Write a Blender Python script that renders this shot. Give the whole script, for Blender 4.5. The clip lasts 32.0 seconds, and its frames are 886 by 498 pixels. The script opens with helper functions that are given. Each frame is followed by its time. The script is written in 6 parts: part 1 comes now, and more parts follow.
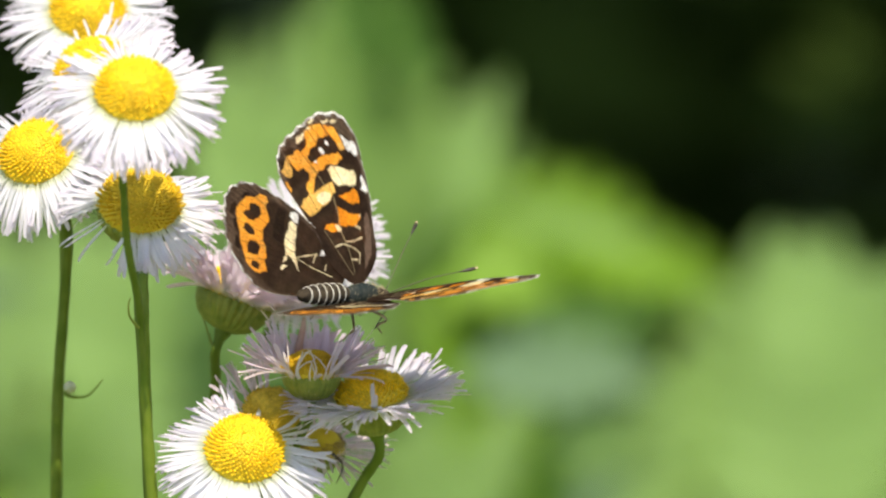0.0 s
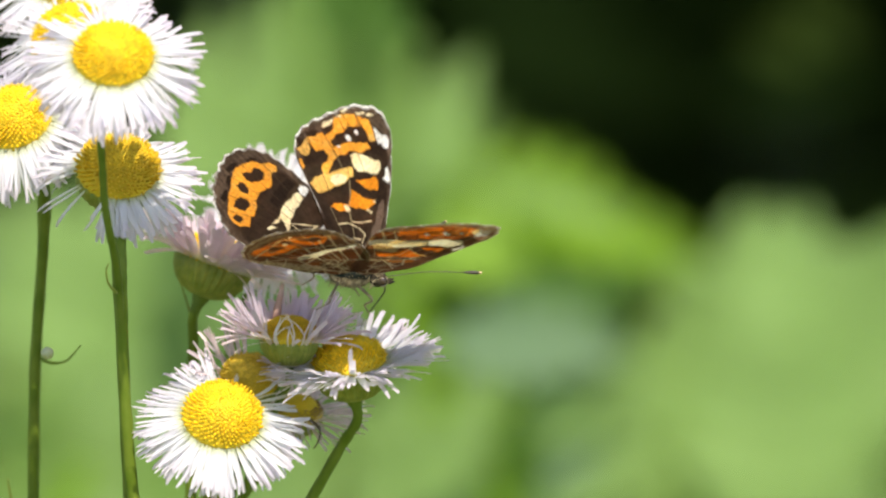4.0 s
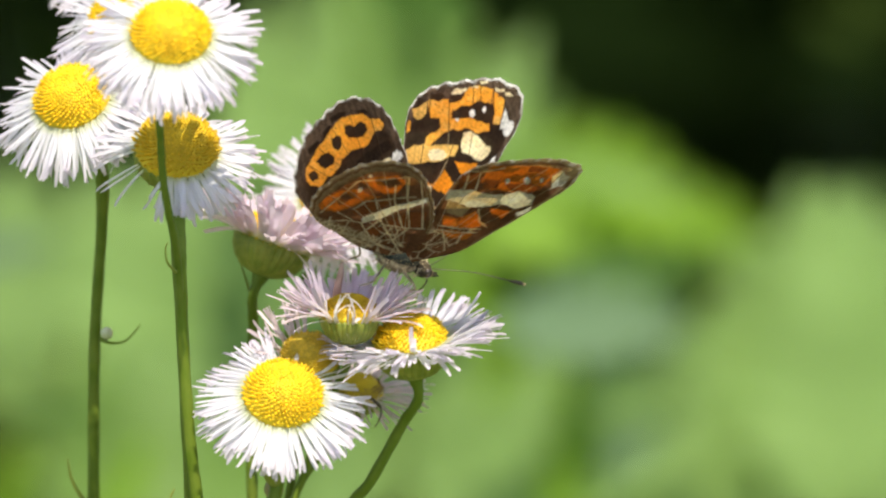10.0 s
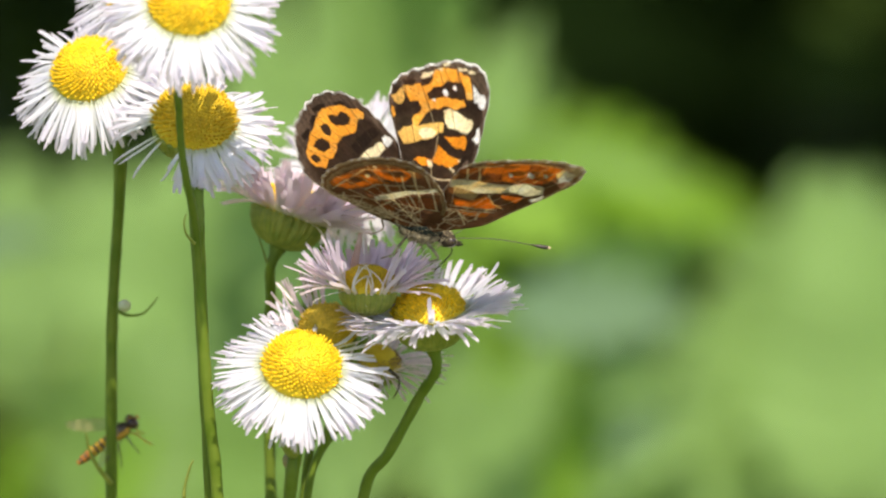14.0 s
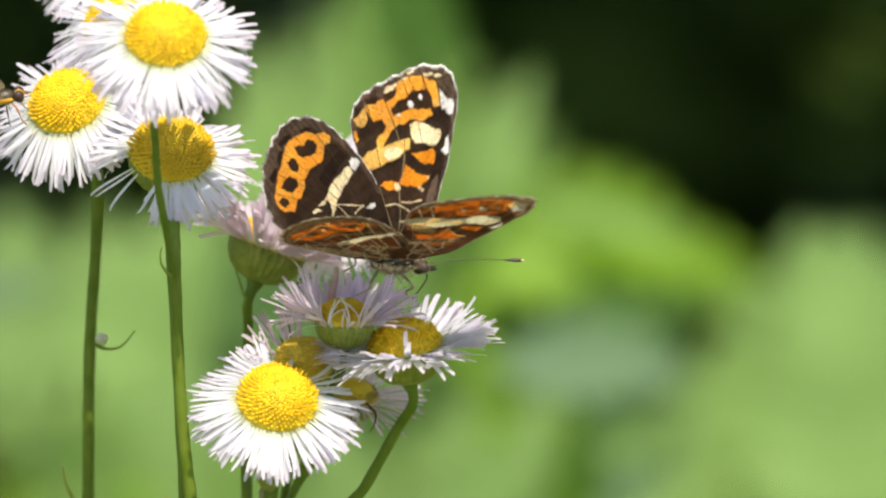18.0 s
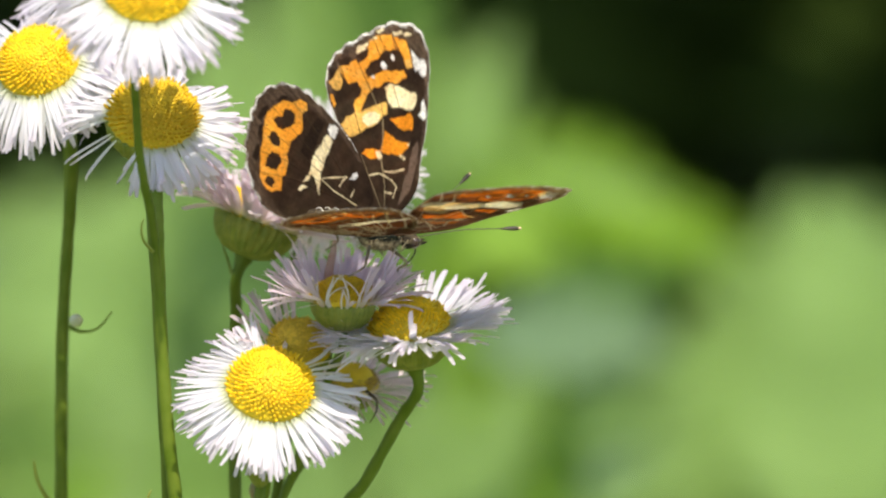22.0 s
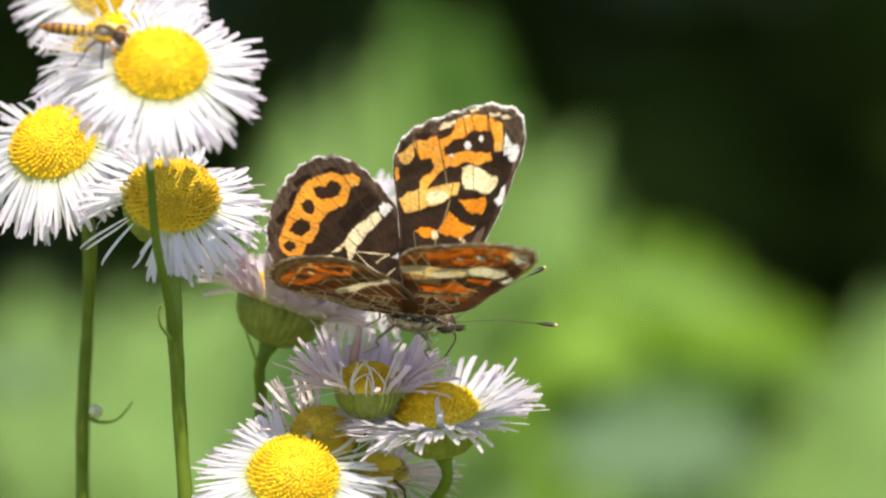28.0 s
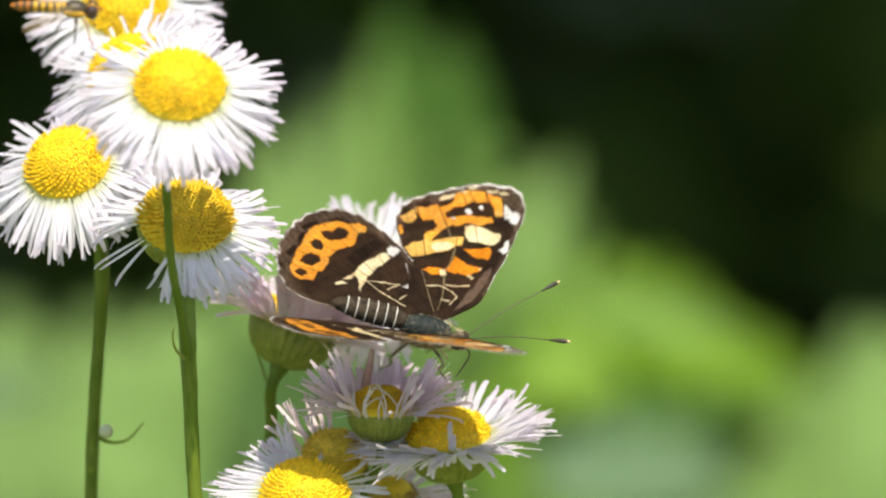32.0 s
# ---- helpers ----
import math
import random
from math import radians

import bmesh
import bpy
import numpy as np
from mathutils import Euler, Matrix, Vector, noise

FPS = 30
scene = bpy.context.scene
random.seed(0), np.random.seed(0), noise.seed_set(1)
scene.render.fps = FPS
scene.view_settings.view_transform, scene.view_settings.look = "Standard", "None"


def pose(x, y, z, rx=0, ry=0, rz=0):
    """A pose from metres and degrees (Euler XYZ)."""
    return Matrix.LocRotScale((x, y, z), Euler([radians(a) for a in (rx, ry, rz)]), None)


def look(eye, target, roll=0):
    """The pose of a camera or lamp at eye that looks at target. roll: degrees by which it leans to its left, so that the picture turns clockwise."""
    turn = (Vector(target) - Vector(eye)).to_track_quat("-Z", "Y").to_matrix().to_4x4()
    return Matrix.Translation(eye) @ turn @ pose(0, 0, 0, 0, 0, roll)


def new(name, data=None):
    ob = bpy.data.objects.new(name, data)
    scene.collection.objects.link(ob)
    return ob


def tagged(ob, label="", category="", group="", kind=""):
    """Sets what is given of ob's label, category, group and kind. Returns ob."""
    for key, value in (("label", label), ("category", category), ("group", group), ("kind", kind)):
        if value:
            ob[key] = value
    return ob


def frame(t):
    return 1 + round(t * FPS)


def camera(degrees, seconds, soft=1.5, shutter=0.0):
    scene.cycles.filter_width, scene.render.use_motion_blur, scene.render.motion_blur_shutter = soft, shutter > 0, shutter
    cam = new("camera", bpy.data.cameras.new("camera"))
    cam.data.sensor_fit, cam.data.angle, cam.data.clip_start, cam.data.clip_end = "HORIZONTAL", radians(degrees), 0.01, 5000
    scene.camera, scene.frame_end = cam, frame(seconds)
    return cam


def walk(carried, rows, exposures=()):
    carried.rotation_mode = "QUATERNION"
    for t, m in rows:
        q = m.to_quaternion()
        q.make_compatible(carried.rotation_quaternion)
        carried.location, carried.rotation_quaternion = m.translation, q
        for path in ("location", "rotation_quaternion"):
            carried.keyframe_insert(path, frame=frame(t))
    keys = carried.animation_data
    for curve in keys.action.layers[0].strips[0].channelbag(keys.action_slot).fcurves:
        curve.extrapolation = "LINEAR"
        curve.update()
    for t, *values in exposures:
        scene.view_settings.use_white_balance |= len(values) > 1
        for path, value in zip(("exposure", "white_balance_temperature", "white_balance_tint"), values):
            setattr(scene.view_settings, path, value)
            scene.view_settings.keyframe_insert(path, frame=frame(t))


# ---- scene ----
MM = 0.001
BASE = Vector((0.0, 0.0, 0.6))

# ---- camera: a long lens, held by hand, with a shallow depth of field ----
cam = camera(4.8, 32.0, soft=2.3)
cam.data.dof.use_dof = True
cam.data.dof.aperture_fstop = 22.0
PATH = [
    (0.00, look((0.00222, -1.23703, 0.82892), (0.00566, -0.00709, 0.60595), 0.270)),
    (0.50, look((0.00406, -1.23912, 0.83120), (-0.00226, -0.00986, 0.60448), 0.496)),
    (1.00, look((0.00255, -1.23850, 0.83157), (-0.00336, -0.00960, 0.60296), 0.476)),
    (1.50, look((0.00205, -1.23582, 0.83068), (-0.00388, -0.00699, 0.60172), 0.410)),
    (2.00, look((-0.00361, -1.23614, 0.83008), (-0.00490, -0.00713, 0.60200), 0.494)),
    (2.50, look((-0.00455, -1.24042, 0.82945), (-0.00459, -0.01099, 0.60360), 0.522)),
    (3.00, look((-0.00551, -1.24167, 0.82398), (0.00052, -0.01152, 0.60222), 0.524)),
    (3.50, look((-0.00265, -1.23997, 0.82676), (0.00667, -0.01036, 0.60206), 0.423)),
    (5.50, look((0.00353, -1.23049, 0.82477), (0.00197, -0.00069, 0.60096), 0.102)),
    (6.00, look((0.00083, -1.23778, 0.82569), (-0.00101, -0.00803, 0.60163), 0.057)),
    (6.50, look((0.00198, -1.23431, 0.82701), (-0.00403, -0.00488, 0.60125), -0.082)),
    (7.00, look((0.00207, -1.23560, 0.82284), (-0.00376, -0.00537, 0.60145), -0.008)),
    (7.50, look((-0.00139, -1.24011, 0.82585), (-0.00089, -0.01032, 0.60196), 0.139)),
    (8.00, look((0.00218, -1.23619, 0.82381), (0.00014, -0.00639, 0.60000), 0.177)),
    (8.50, look((0.00206, -1.23328, 0.82402), (0.00064, -0.00349, 0.60015), 0.052)),
    (9.00, look((-0.00139, -1.23613, 0.82438), (-0.00019, -0.00634, 0.60053), 0.105)),
    (9.50, look((0.00293, -1.23109, 0.82453), (0.00084, -0.00162, 0.59888), 0.025)),
    (10.00, look((0.00006, -1.23204, 0.82456), (0.00115, -0.00269, 0.59828), -0.046)),
    (10.50, look((0.00155, -1.22925, 0.82137), (0.00320, 0.00017, 0.59546), 0.056)),
    (11.00, look((-0.00024, -1.22956, 0.82244), (0.00569, -0.00043, 0.59500), 0.049)),
    (11.50, look((-0.00105, -1.22888, 0.82426), (0.00538, -0.00001, 0.59551), 0.070)),
    (12.00, look((-0.00081, -1.22787, 0.82335), (0.00259, 0.00123, 0.59575), 0.020)),
    (12.50, look((-0.00084, -1.23020, 0.82319), (0.00007, -0.00094, 0.59640), 0.139)),
    (13.00, look((-0.00475, -1.23161, 0.82102), (-0.00171, -0.00194, 0.59648), 0.115)),
    (13.50, look((-0.00775, -1.23310, 0.82174), (-0.00201, -0.00378, 0.59538), 0.052)),
    (14.00, look((-0.00553, -1.23451, 0.81958), (-0.00100, -0.00483, 0.59517), -0.174)),
    (14.50, look((-0.00791, -1.23256, 0.82475), (-0.00230, -0.00387, 0.59498), 0.014)),
    (16.50, look((-0.00141, -1.23040, 0.81531), (-0.00070, 0.00024, 0.59617), 0.064)),
    (17.00, look((0.00029, -1.23169, 0.81606), (0.00047, -0.00082, 0.59819), 0.164)),
    (17.50, look((-0.00244, -1.22896, 0.81695), (0.00150, 0.00167, 0.59777), -0.237)),
    (18.00, look((0.00184, -1.23460, 0.81259), (0.00179, -0.00301, 0.59886), 0.004)),
    (18.50, look((-0.00163, -1.23811, 0.81396), (0.00191, -0.00656, 0.60003), -0.016)),
    (19.00, look((-0.00504, -1.23224, 0.81661), (0.00030, -0.00129, 0.59930), 0.026)),
    (19.50, look((-0.00185, -1.23159, 0.81232), (0.00087, 0.00004, 0.59880), -0.363)),
    (20.00, look((-0.00358, -1.23674, 0.81213), (0.00211, -0.00481, 0.60043), 0.263)),
    (20.50, look((-0.00667, -1.23371, 0.81518), (0.00252, -0.00231, 0.60054), 0.290)),
    (21.00, look((-0.00494, -1.14326, 0.79682), (0.00344, 0.08841, 0.58370), -0.202)),
    (21.50, look((-0.01017, -1.14141, 0.79962), (0.00175, 0.08933, 0.58138), -0.166)),
    (22.00, look((-0.00931, -1.12616, 0.79520), (0.00187, 0.10455, 0.57671), -0.110)),
    (22.50, look((-0.00685, -1.11155, 0.79394), (0.00283, 0.11856, 0.57201), 0.194)),
    (23.00, look((0.00422, -1.10647, 0.79510), (0.00360, 0.12292, 0.56909), -0.175)),
    (23.50, look((0.00129, -1.09771, 0.79004), (0.00381, 0.13216, 0.56663), -0.093)),
    (24.00, look((0.00585, -1.09643, 0.79293), (0.00357, 0.13311, 0.56771), 0.134)),
    (24.50, look((0.00244, -1.08786, 0.78874), (0.00151, 0.14300, 0.57082), -0.388)),
    (25.00, look((0.01073, -1.08568, 0.78509), (-0.00391, 0.14642, 0.57481), -0.410)),
    (25.50, look((0.00028, -1.09245, 0.78726), (-0.00268, 0.13992, 0.57808), -0.522)),
    (27.50, look((0.01355, -1.09026, 0.77876), (-0.00275, 0.14387, 0.58084), -0.768)),
    (28.00, look((0.00567, -1.09357, 0.78237), (-0.00287, 0.14016, 0.58148), -0.674)),
    (28.50, look((0.00847, -1.09578, 0.78082), (-0.00089, 0.13823, 0.58172), -0.402)),
    (29.00, look((0.00822, -1.09356, 0.77969), (0.00004, 0.14072, 0.58230), -0.427)),
    (29.50, look((0.00587, -1.09684, 0.78095), (-0.00442, 0.13766, 0.58492), -0.201)),
    (30.00, look((-0.00040, -1.09485, 0.77980), (-0.00203, 0.13983, 0.58472), -0.230)),
    (30.50, look((0.00689, -1.09336, 0.78169), (-0.00373, 0.14081, 0.58370), -0.404)),
    (31.00, look((0.00428, -1.09405, 0.77953), (-0.00447, 0.14059, 0.58438), -0.045)),
    (31.50, look((0.00413, -1.09359, 0.77942), (-0.00297, 0.14128, 0.58565), 0.079)),
    (32.00, look((-0.00433, -1.09370, 0.78291), (-0.00326, 0.14042, 0.58429), 0.087)),
]
walk(cam, PATH, [(0.0, 0.85, 7000, 10), (32.0, 0.85, 7000, 10)])

# ---- daylight: high sun behind the viewer's shoulder ----
SUN_EL, SUN_AZ = radians(61), radians(171)
world = bpy.data.worlds.new("sky")
scene.world = world
world.use_nodes = True
wn = world.node_tree
sky = wn.nodes.new("ShaderNodeTexSky")
sky.sky_type, sky.sun_disc, sky.sun_elevation, sky.sun_rotation = "NISHITA", False, SUN_EL, SUN_AZ
wn.links.new(sky.outputs["Color"], wn.nodes["Background"].inputs["Color"])
wn.nodes["Background"].inputs["Strength"].default_value = 0.15
sun = new("sun", bpy.data.lights.new("sun", "SUN"))
sun.data.energy, sun.data.angle, sun.data.color = 3.8, radians(0.53), (1.0, 0.96, 0.88)
SUN_DIR = Vector((math.sin(SUN_AZ) * math.cos(SUN_EL), math.cos(SUN_AZ) * math.cos(SUN_EL), math.sin(SUN_EL)))
sun.matrix_world = look(SUN_DIR * 6, (0, 0, 0))


# ---- materials ----
def material(name, colour, rough=0.5, second=None, scale=300.0, bump=0.0, bump_scale=None, translucent=0.0,
             per_object=0.0, attribute="", sheen=0.0, detail=4.0, specular=0.4, through_colour=None, metallic=0.0, coat=0.0, alpha=1.0, island=0.0, tip=None):
    m = bpy.data.materials.new(name)
    m.use_nodes = True
    nt = m.node_tree
    n, l = nt.nodes, nt.links
    bsdf, out = n["Principled BSDF"], n["Material Output"]
    bsdf.inputs["Roughness"].default_value = rough
    bsdf.inputs["Specular IOR Level"].default_value = specular
    bsdf.inputs["Sheen Weight"].default_value = sheen
    bsdf.inputs["Metallic"].default_value = metallic
    bsdf.inputs["Coat Weight"].default_value = coat
    bsdf.inputs["Alpha"].default_value = alpha
    coord = n.new("ShaderNodeTexCoord")
    if attribute:
        src = n.new("ShaderNodeAttribute")
        src.attribute_name = attribute
        col = src.outputs["Color"]
    else:
        src = n.new("ShaderNodeRGB")
        src.outputs[0].default_value = (*colour, 1)
        col = src.outputs[0]
    noise_tex = n.new("ShaderNodeTexNoise")
    noise_tex.inputs["Scale"].default_value, noise_tex.inputs["Detail"].default_value = scale, detail
    l.new(coord.outputs["Object"], noise_tex.inputs["Vector"])
    ramp = n.new("ShaderNodeMapRange")
    ramp.inputs["From Min"].default_value, ramp.inputs["From Max"].default_value = 0.35, 0.65
    l.new(noise_tex.outputs["Fac"], ramp.inputs["Value"])
    mix = n.new("ShaderNodeMix")
    mix.data_type = "RGBA"
    l.new(ramp.outputs["Result"], mix.inputs["Factor"])
    l.new(col, mix.inputs["A"])
    if second is not None:
        mix.inputs["B"].default_value = (*second, 1)
    else:
        hsv0 = n.new("ShaderNodeHueSaturation")
        hsv0.inputs["Value"].default_value = 0.72
        l.new(col, hsv0.inputs["Color"])
        l.new(hsv0.outputs["Color"], mix.inputs["B"])
    col = mix.outputs["Result"]
    if tip:
        axes = n.new("ShaderNodeSeparateXYZ")
        far = n.new("ShaderNodeMapRange")
        far.inputs["From Min"].default_value, far.inputs["From Max"].default_value = 0.0035, 0.0072
        near = n.new("ShaderNodeMapRange")
        near.inputs["From Min"].default_value, near.inputs["From Max"].default_value = 0.0013, 0.0002
        near.inputs["To Max"].default_value = 0.5
        root = n.new("ShaderNodeMix")
        root.data_type = "RGBA"
        root.inputs["B"].default_value = (0.66, 0.72, 0.24, 1)
        l.new(axes.outputs["X"], near.inputs["Value"])
        l.new(near.outputs["Result"], root.inputs["Factor"])
        l.new(col, root.inputs["A"])
        col = root.outputs["Result"]
        tint = n.new("ShaderNodeMix")
        tint.data_type = "RGBA"
        tint.inputs["B"].default_value = (*tip, 1)
        l.new(coord.outputs["Object"], axes.inputs["Vector"])
        l.new(axes.outputs["X"], far.inputs["Value"])
        l.new(far.outputs["Result"], tint.inputs["Factor"])
        l.new(col, tint.inputs["A"])
        col = tint.outputs["Result"]
    if per_object:
        info = n.new("ShaderNodeObjectInfo")
        rng = n.new("ShaderNodeMapRange")
        rng.inputs["To Min"].default_value, rng.inputs["To Max"].default_value = 1 - per_object, 1 + per_object
        hsv = n.new("ShaderNodeHueSaturation")
        l.new(info.outputs["Random"], rng.inputs["Value"])
        l.new(rng.outputs["Result"], hsv.inputs["Value"])
        l.new(col, hsv.inputs["Color"])
        col = hsv.outputs["Color"]
    if island:
        geo = n.new("ShaderNodeNewGeometry")
        irng = n.new("ShaderNodeMapRange")
        irng.inputs["To Min"].default_value, irng.inputs["To Max"].default_value = 1 - island, 1 + island
        ihsv = n.new("ShaderNodeHueSaturation")
        l.new(geo.outputs["Random Per Island"], irng.inputs["Value"])
        l.new(irng.outputs["Result"], ihsv.inputs["Value"])
        l.new(col, ihsv.inputs["Color"])
        col = ihsv.outputs["Color"]
    l.new(col, bsdf.inputs["Base Color"])
    if bump:
        bt = n.new("ShaderNodeTexNoise")
        bt.inputs["Scale"].default_value, bt.inputs["Detail"].default_value = bump_scale or scale * 3, 3
        l.new(coord.outputs["Object"], bt.inputs["Vector"])
        b = n.new("ShaderNodeBump")
        b.inputs["Strength"].default_value, b.inputs["Distance"].default_value = bump, 0.0002
        l.new(bt.outputs["Fac"], b.inputs["Height"])
        l.new(b.outputs["Normal"], bsdf.inputs["Normal"])
    if translucent:
        tr = n.new("ShaderNodeBsdfTranslucent")
        if isinstance(through_colour, float):
            gamma = n.new("ShaderNodeGamma")
            gamma.inputs["Gamma"].default_value = through_colour
            l.new(col, gamma.inputs["Color"])
            l.new(gamma.outputs["Color"], tr.inputs["Color"])
        elif through_colour:
            tr.inputs["Color"].default_value = (*through_colour, 1)
        else:
            l.new(col, tr.inputs["Color"])
        mx = n.new("ShaderNodeMixShader")
        mx.inputs["Fac"].default_value = translucent
        l.new(bsdf.outputs["BSDF"], mx.inputs[1])
        l.new(tr.outputs["BSDF"], mx.inputs[2])
        l.new(mx.outputs["Shader"], out.inputs["Surface"])
    return m


PETAL_WHITE = material("petal_white", (0.83, 0.82, 0.85), 0.55, (0.78, 0.77, 0.82), 260, 0.15, 1500, 0.62, 0.05, tip=(0.76, 0.67, 0.78))
PETAL_LILAC = material("petal_lilac", (0.83, 0.75, 0.80), 0.55, (0.76, 0.65, 0.73), 220, 0.15, 1500, 0.62, 0.08, tip=(0.78, 0.66, 0.76))
PETAL_FADED = material("petal_faded", (0.76, 0.64, 0.67), 0.7, (0.60, 0.49, 0.50), 240, 0.2, 1500, 0.4, 0.2)
DISC_YELLOW = material("disc_yellow", (0.87, 0.57, 0.012), 0.6, (0.89, 0.64, 0.02), 260, 0.2, 3000, 0.3, island=0.18)
DISC_OLD = material("disc_old", (0.76, 0.50, 0.02), 0.65, (0.58, 0.37, 0.015), 300, 0.2, 3000, 0.2, island=0.16)
DISC_SPENT = material("disc_spent", (0.74, 0.52, 0.05), 0.7, (0.58, 0.40, 0.03), 300, 0.2, 3000, 0.1, island=0.2)
DISC_BROWN = material("disc_brown", (0.30, 0.18, 0.06), 0.8, (0.20, 0.12, 0.05), 300, 0.2, 3000, island=0.25)
DISC_BASE = material("disc_base", (0.66, 0.46, 0.02), 0.7, (0.56, 0.40, 0.015), 400)
CALYX = material("calyx_green", (0.145, 0.185, 0.02), 0.55, (0.25, 0.27, 0.045), 700, 0.3, 2500, 0.1, 0.1)
STEM = material("stem_green", (0.085, 0.135, 0.009), 0.6, (0.12, 0.165, 0.018), 350, 0.25, 2200, 0.0, 0.12, specular=0.2)
WING = material("wing_scales", (0, 0, 0), 0.8, None, 2600, 0.35, 6000, 0.52, attribute="pattern", specular=0.1, through_colour=0.5)
WING_UNDER = material("wing_scales_under", (0, 0, 0), 0.62, None, 2600, 0.35, 6000, 0.75, attribute="pattern", specular=0.3, through_colour=0.85)
FUR = material("body_fur", (0.022, 0.017, 0.012), 0.9, (0.06, 0.045, 0.028), 1600, 0.6, 4000, specular=0.1)
BELLY = material("belly_fur", (0.34, 0.27, 0.18), 0.9, (0.09, 0.065, 0.04), 1800, 0.8, 4500, specular=0.1)
THORAX = material("thorax_blue", (0.012, 0.018, 0.018), 0.6, (0.035, 0.038, 0.030), 1500, 0.6, 4000, specular=0.1)
BAND_WHITE = material("band_white", (0.62, 0.60, 0.52), 0.7, (0.45, 0.42, 0.33), 2000)
EYE_DARK = material("eye_dark", (0.025, 0.015, 0.012), 0.22, (0.05, 0.03, 0.02), 1500, 0.1, 9000, coat=0.4)
LEG = material("leg_tan", (0.34, 0.27, 0.18), 0.6, (0.12, 0.085, 0.05), 900)
HAIR = material("body_hair", (0.26, 0.20, 0.11), 0.7, (0.42, 0.35, 0.22), 700, island=0.5)
ANTENNA = material("antenna_dark", (0.035, 0.025, 0.015), 0.6, (0.10, 0.08, 0.05), 1400)
CLUB = material("antenna_club", (0.02, 0.015, 0.01), 0.5, (0.04, 0.03, 0.02), 1400)
CLUB_TIP = material("antenna_tip", (0.60, 0.46, 0.26), 0.5, (0.45, 0.32, 0.16), 1400)


# ---- mesh helpers ----
def mesh_ob(name, verts, faces, mat, smooth=True):
    me = bpy.data.meshes.new(name)
    me.from_pydata([tuple(v) for v in verts], [], faces)
    if smooth:
        me.polygons.foreach_set("use_smooth", [True] * len(me.polygons))
    if mat:
        me.materials.append(mat)
    me.update()
    return me


def part(name, me, parent, label="", m=None):
    """Links a mesh as one part under a thing or under a part."""
    ob = new(name, me)
    ob.parent = parent
    if m is not None:
        ob.matrix_local = m
    if label:
        ob["label"] = label
    return ob


def thing(name, m, label, category, group="", kind=""):
    ob = new(name)
    ob.empty_display_size = 0.005
    ob.matrix_world = m
    return tagged(ob, label, category, group, kind)


def tube(points, radii, sides=8, cap=True, flat=1.0):
    """A swept tube: vertices and faces along a line of points."""
    pts = [Vector(p) for p in points]
    verts, faces = [], []
    ref = Vector((0.31, 0.83, 0.46)).normalized()
    for i, p in enumerate(pts):
        d = (pts[min(i + 1, len(pts) - 1)] - pts[max(i - 1, 0)]).normalized()
        u = d.cross(ref).normalized()
        w = d.cross(u).normalized()
        r = radii[i] if isinstance(radii, (list, tuple)) else radii
        for k in range(sides):
            a = 2 * math.pi * k / sides
            verts.append(p + u * (r * math.cos(a)) + w * (r * flat * math.sin(a)))
    for i in range(len(pts) - 1):
        for k in range(sides):
            a, b = i * sides + k, i * sides + (k + 1) % sides
            faces.append((a, b, b + sides, a + sides))
    if cap:
        faces.append(tuple(range(sides - 1, -1, -1)))
        faces.append(tuple(range((len(pts) - 1) * sides, len(pts) * sides)))
    return verts, faces


def spline(points, n):
    """Catmull-Rom through the points: n places."""
    p = [Vector(q) for q in points]
    p = [p[0] * 2 - p[1]] + p + [p[-1] * 2 - p[-2]]
    out = []
    for i in range(n):
        f = i / (n - 1) * (len(p) - 3)
        k = min(int(f), len(p) - 4)
        t = f - k
        a, b, c, d = p[k:k + 4]
        out.append(0.5 * (2 * b + (c - a) * t + (2 * a - 5 * b + 4 * c - d) * t * t + (3 * b - a - 3 * c + d) * t ** 3))
    return out


def lathe(profile, sides, wobble=0.0, waves=0):
    """A turned form about z from (radius, height) pairs, with shallow ribs."""
    verts, faces = [], []
    for r, z in profile:
        for k in range(sides):
            a = 2 * math.pi * k / sides
            rr = r * (1 + wobble * math.cos(waves * a))
            verts.append((rr * math.cos(a), rr * math.sin(a), z))
    for i in range(len(profile) - 1):
        for k in range(sides):
            a, b = i * sides + k, i * sides + (k + 1) % sides
            faces.append((a, b, b + sides, a + sides))
    faces.append(tuple(range(sides - 1, -1, -1)))
    faces.append(tuple(range((len(profile) - 1) * sides, len(profile) * sides)))
    return verts, faces


def ellipsoid(c, r, nu=16, nv=10, power=1.0):
    verts, faces = [], []
    for j in range(nv + 1):
        th = math.pi * j / nv
        for i in range(nu):
            a = 2 * math.pi * i / nu
            verts.append((c[0] + r[0] * math.cos(th), c[1] + r[1] * math.sin(th) * math.cos(a), c[2] + r[2] * math.sin(th) * math.sin(a)))
    for j in range(nv):
        for i in range(nu):
            a, b = j * nu + i, j * nu + (i + 1) % nu
            faces.append((a, b, b + nu, a + nu))
    return verts, faces


# ---- ground ----
SOIL = material("turf", (0.17, 0.17, 0.07), 0.95, (0.11, 0.16, 0.045), 14, 0.6, 60, specular=0.1)


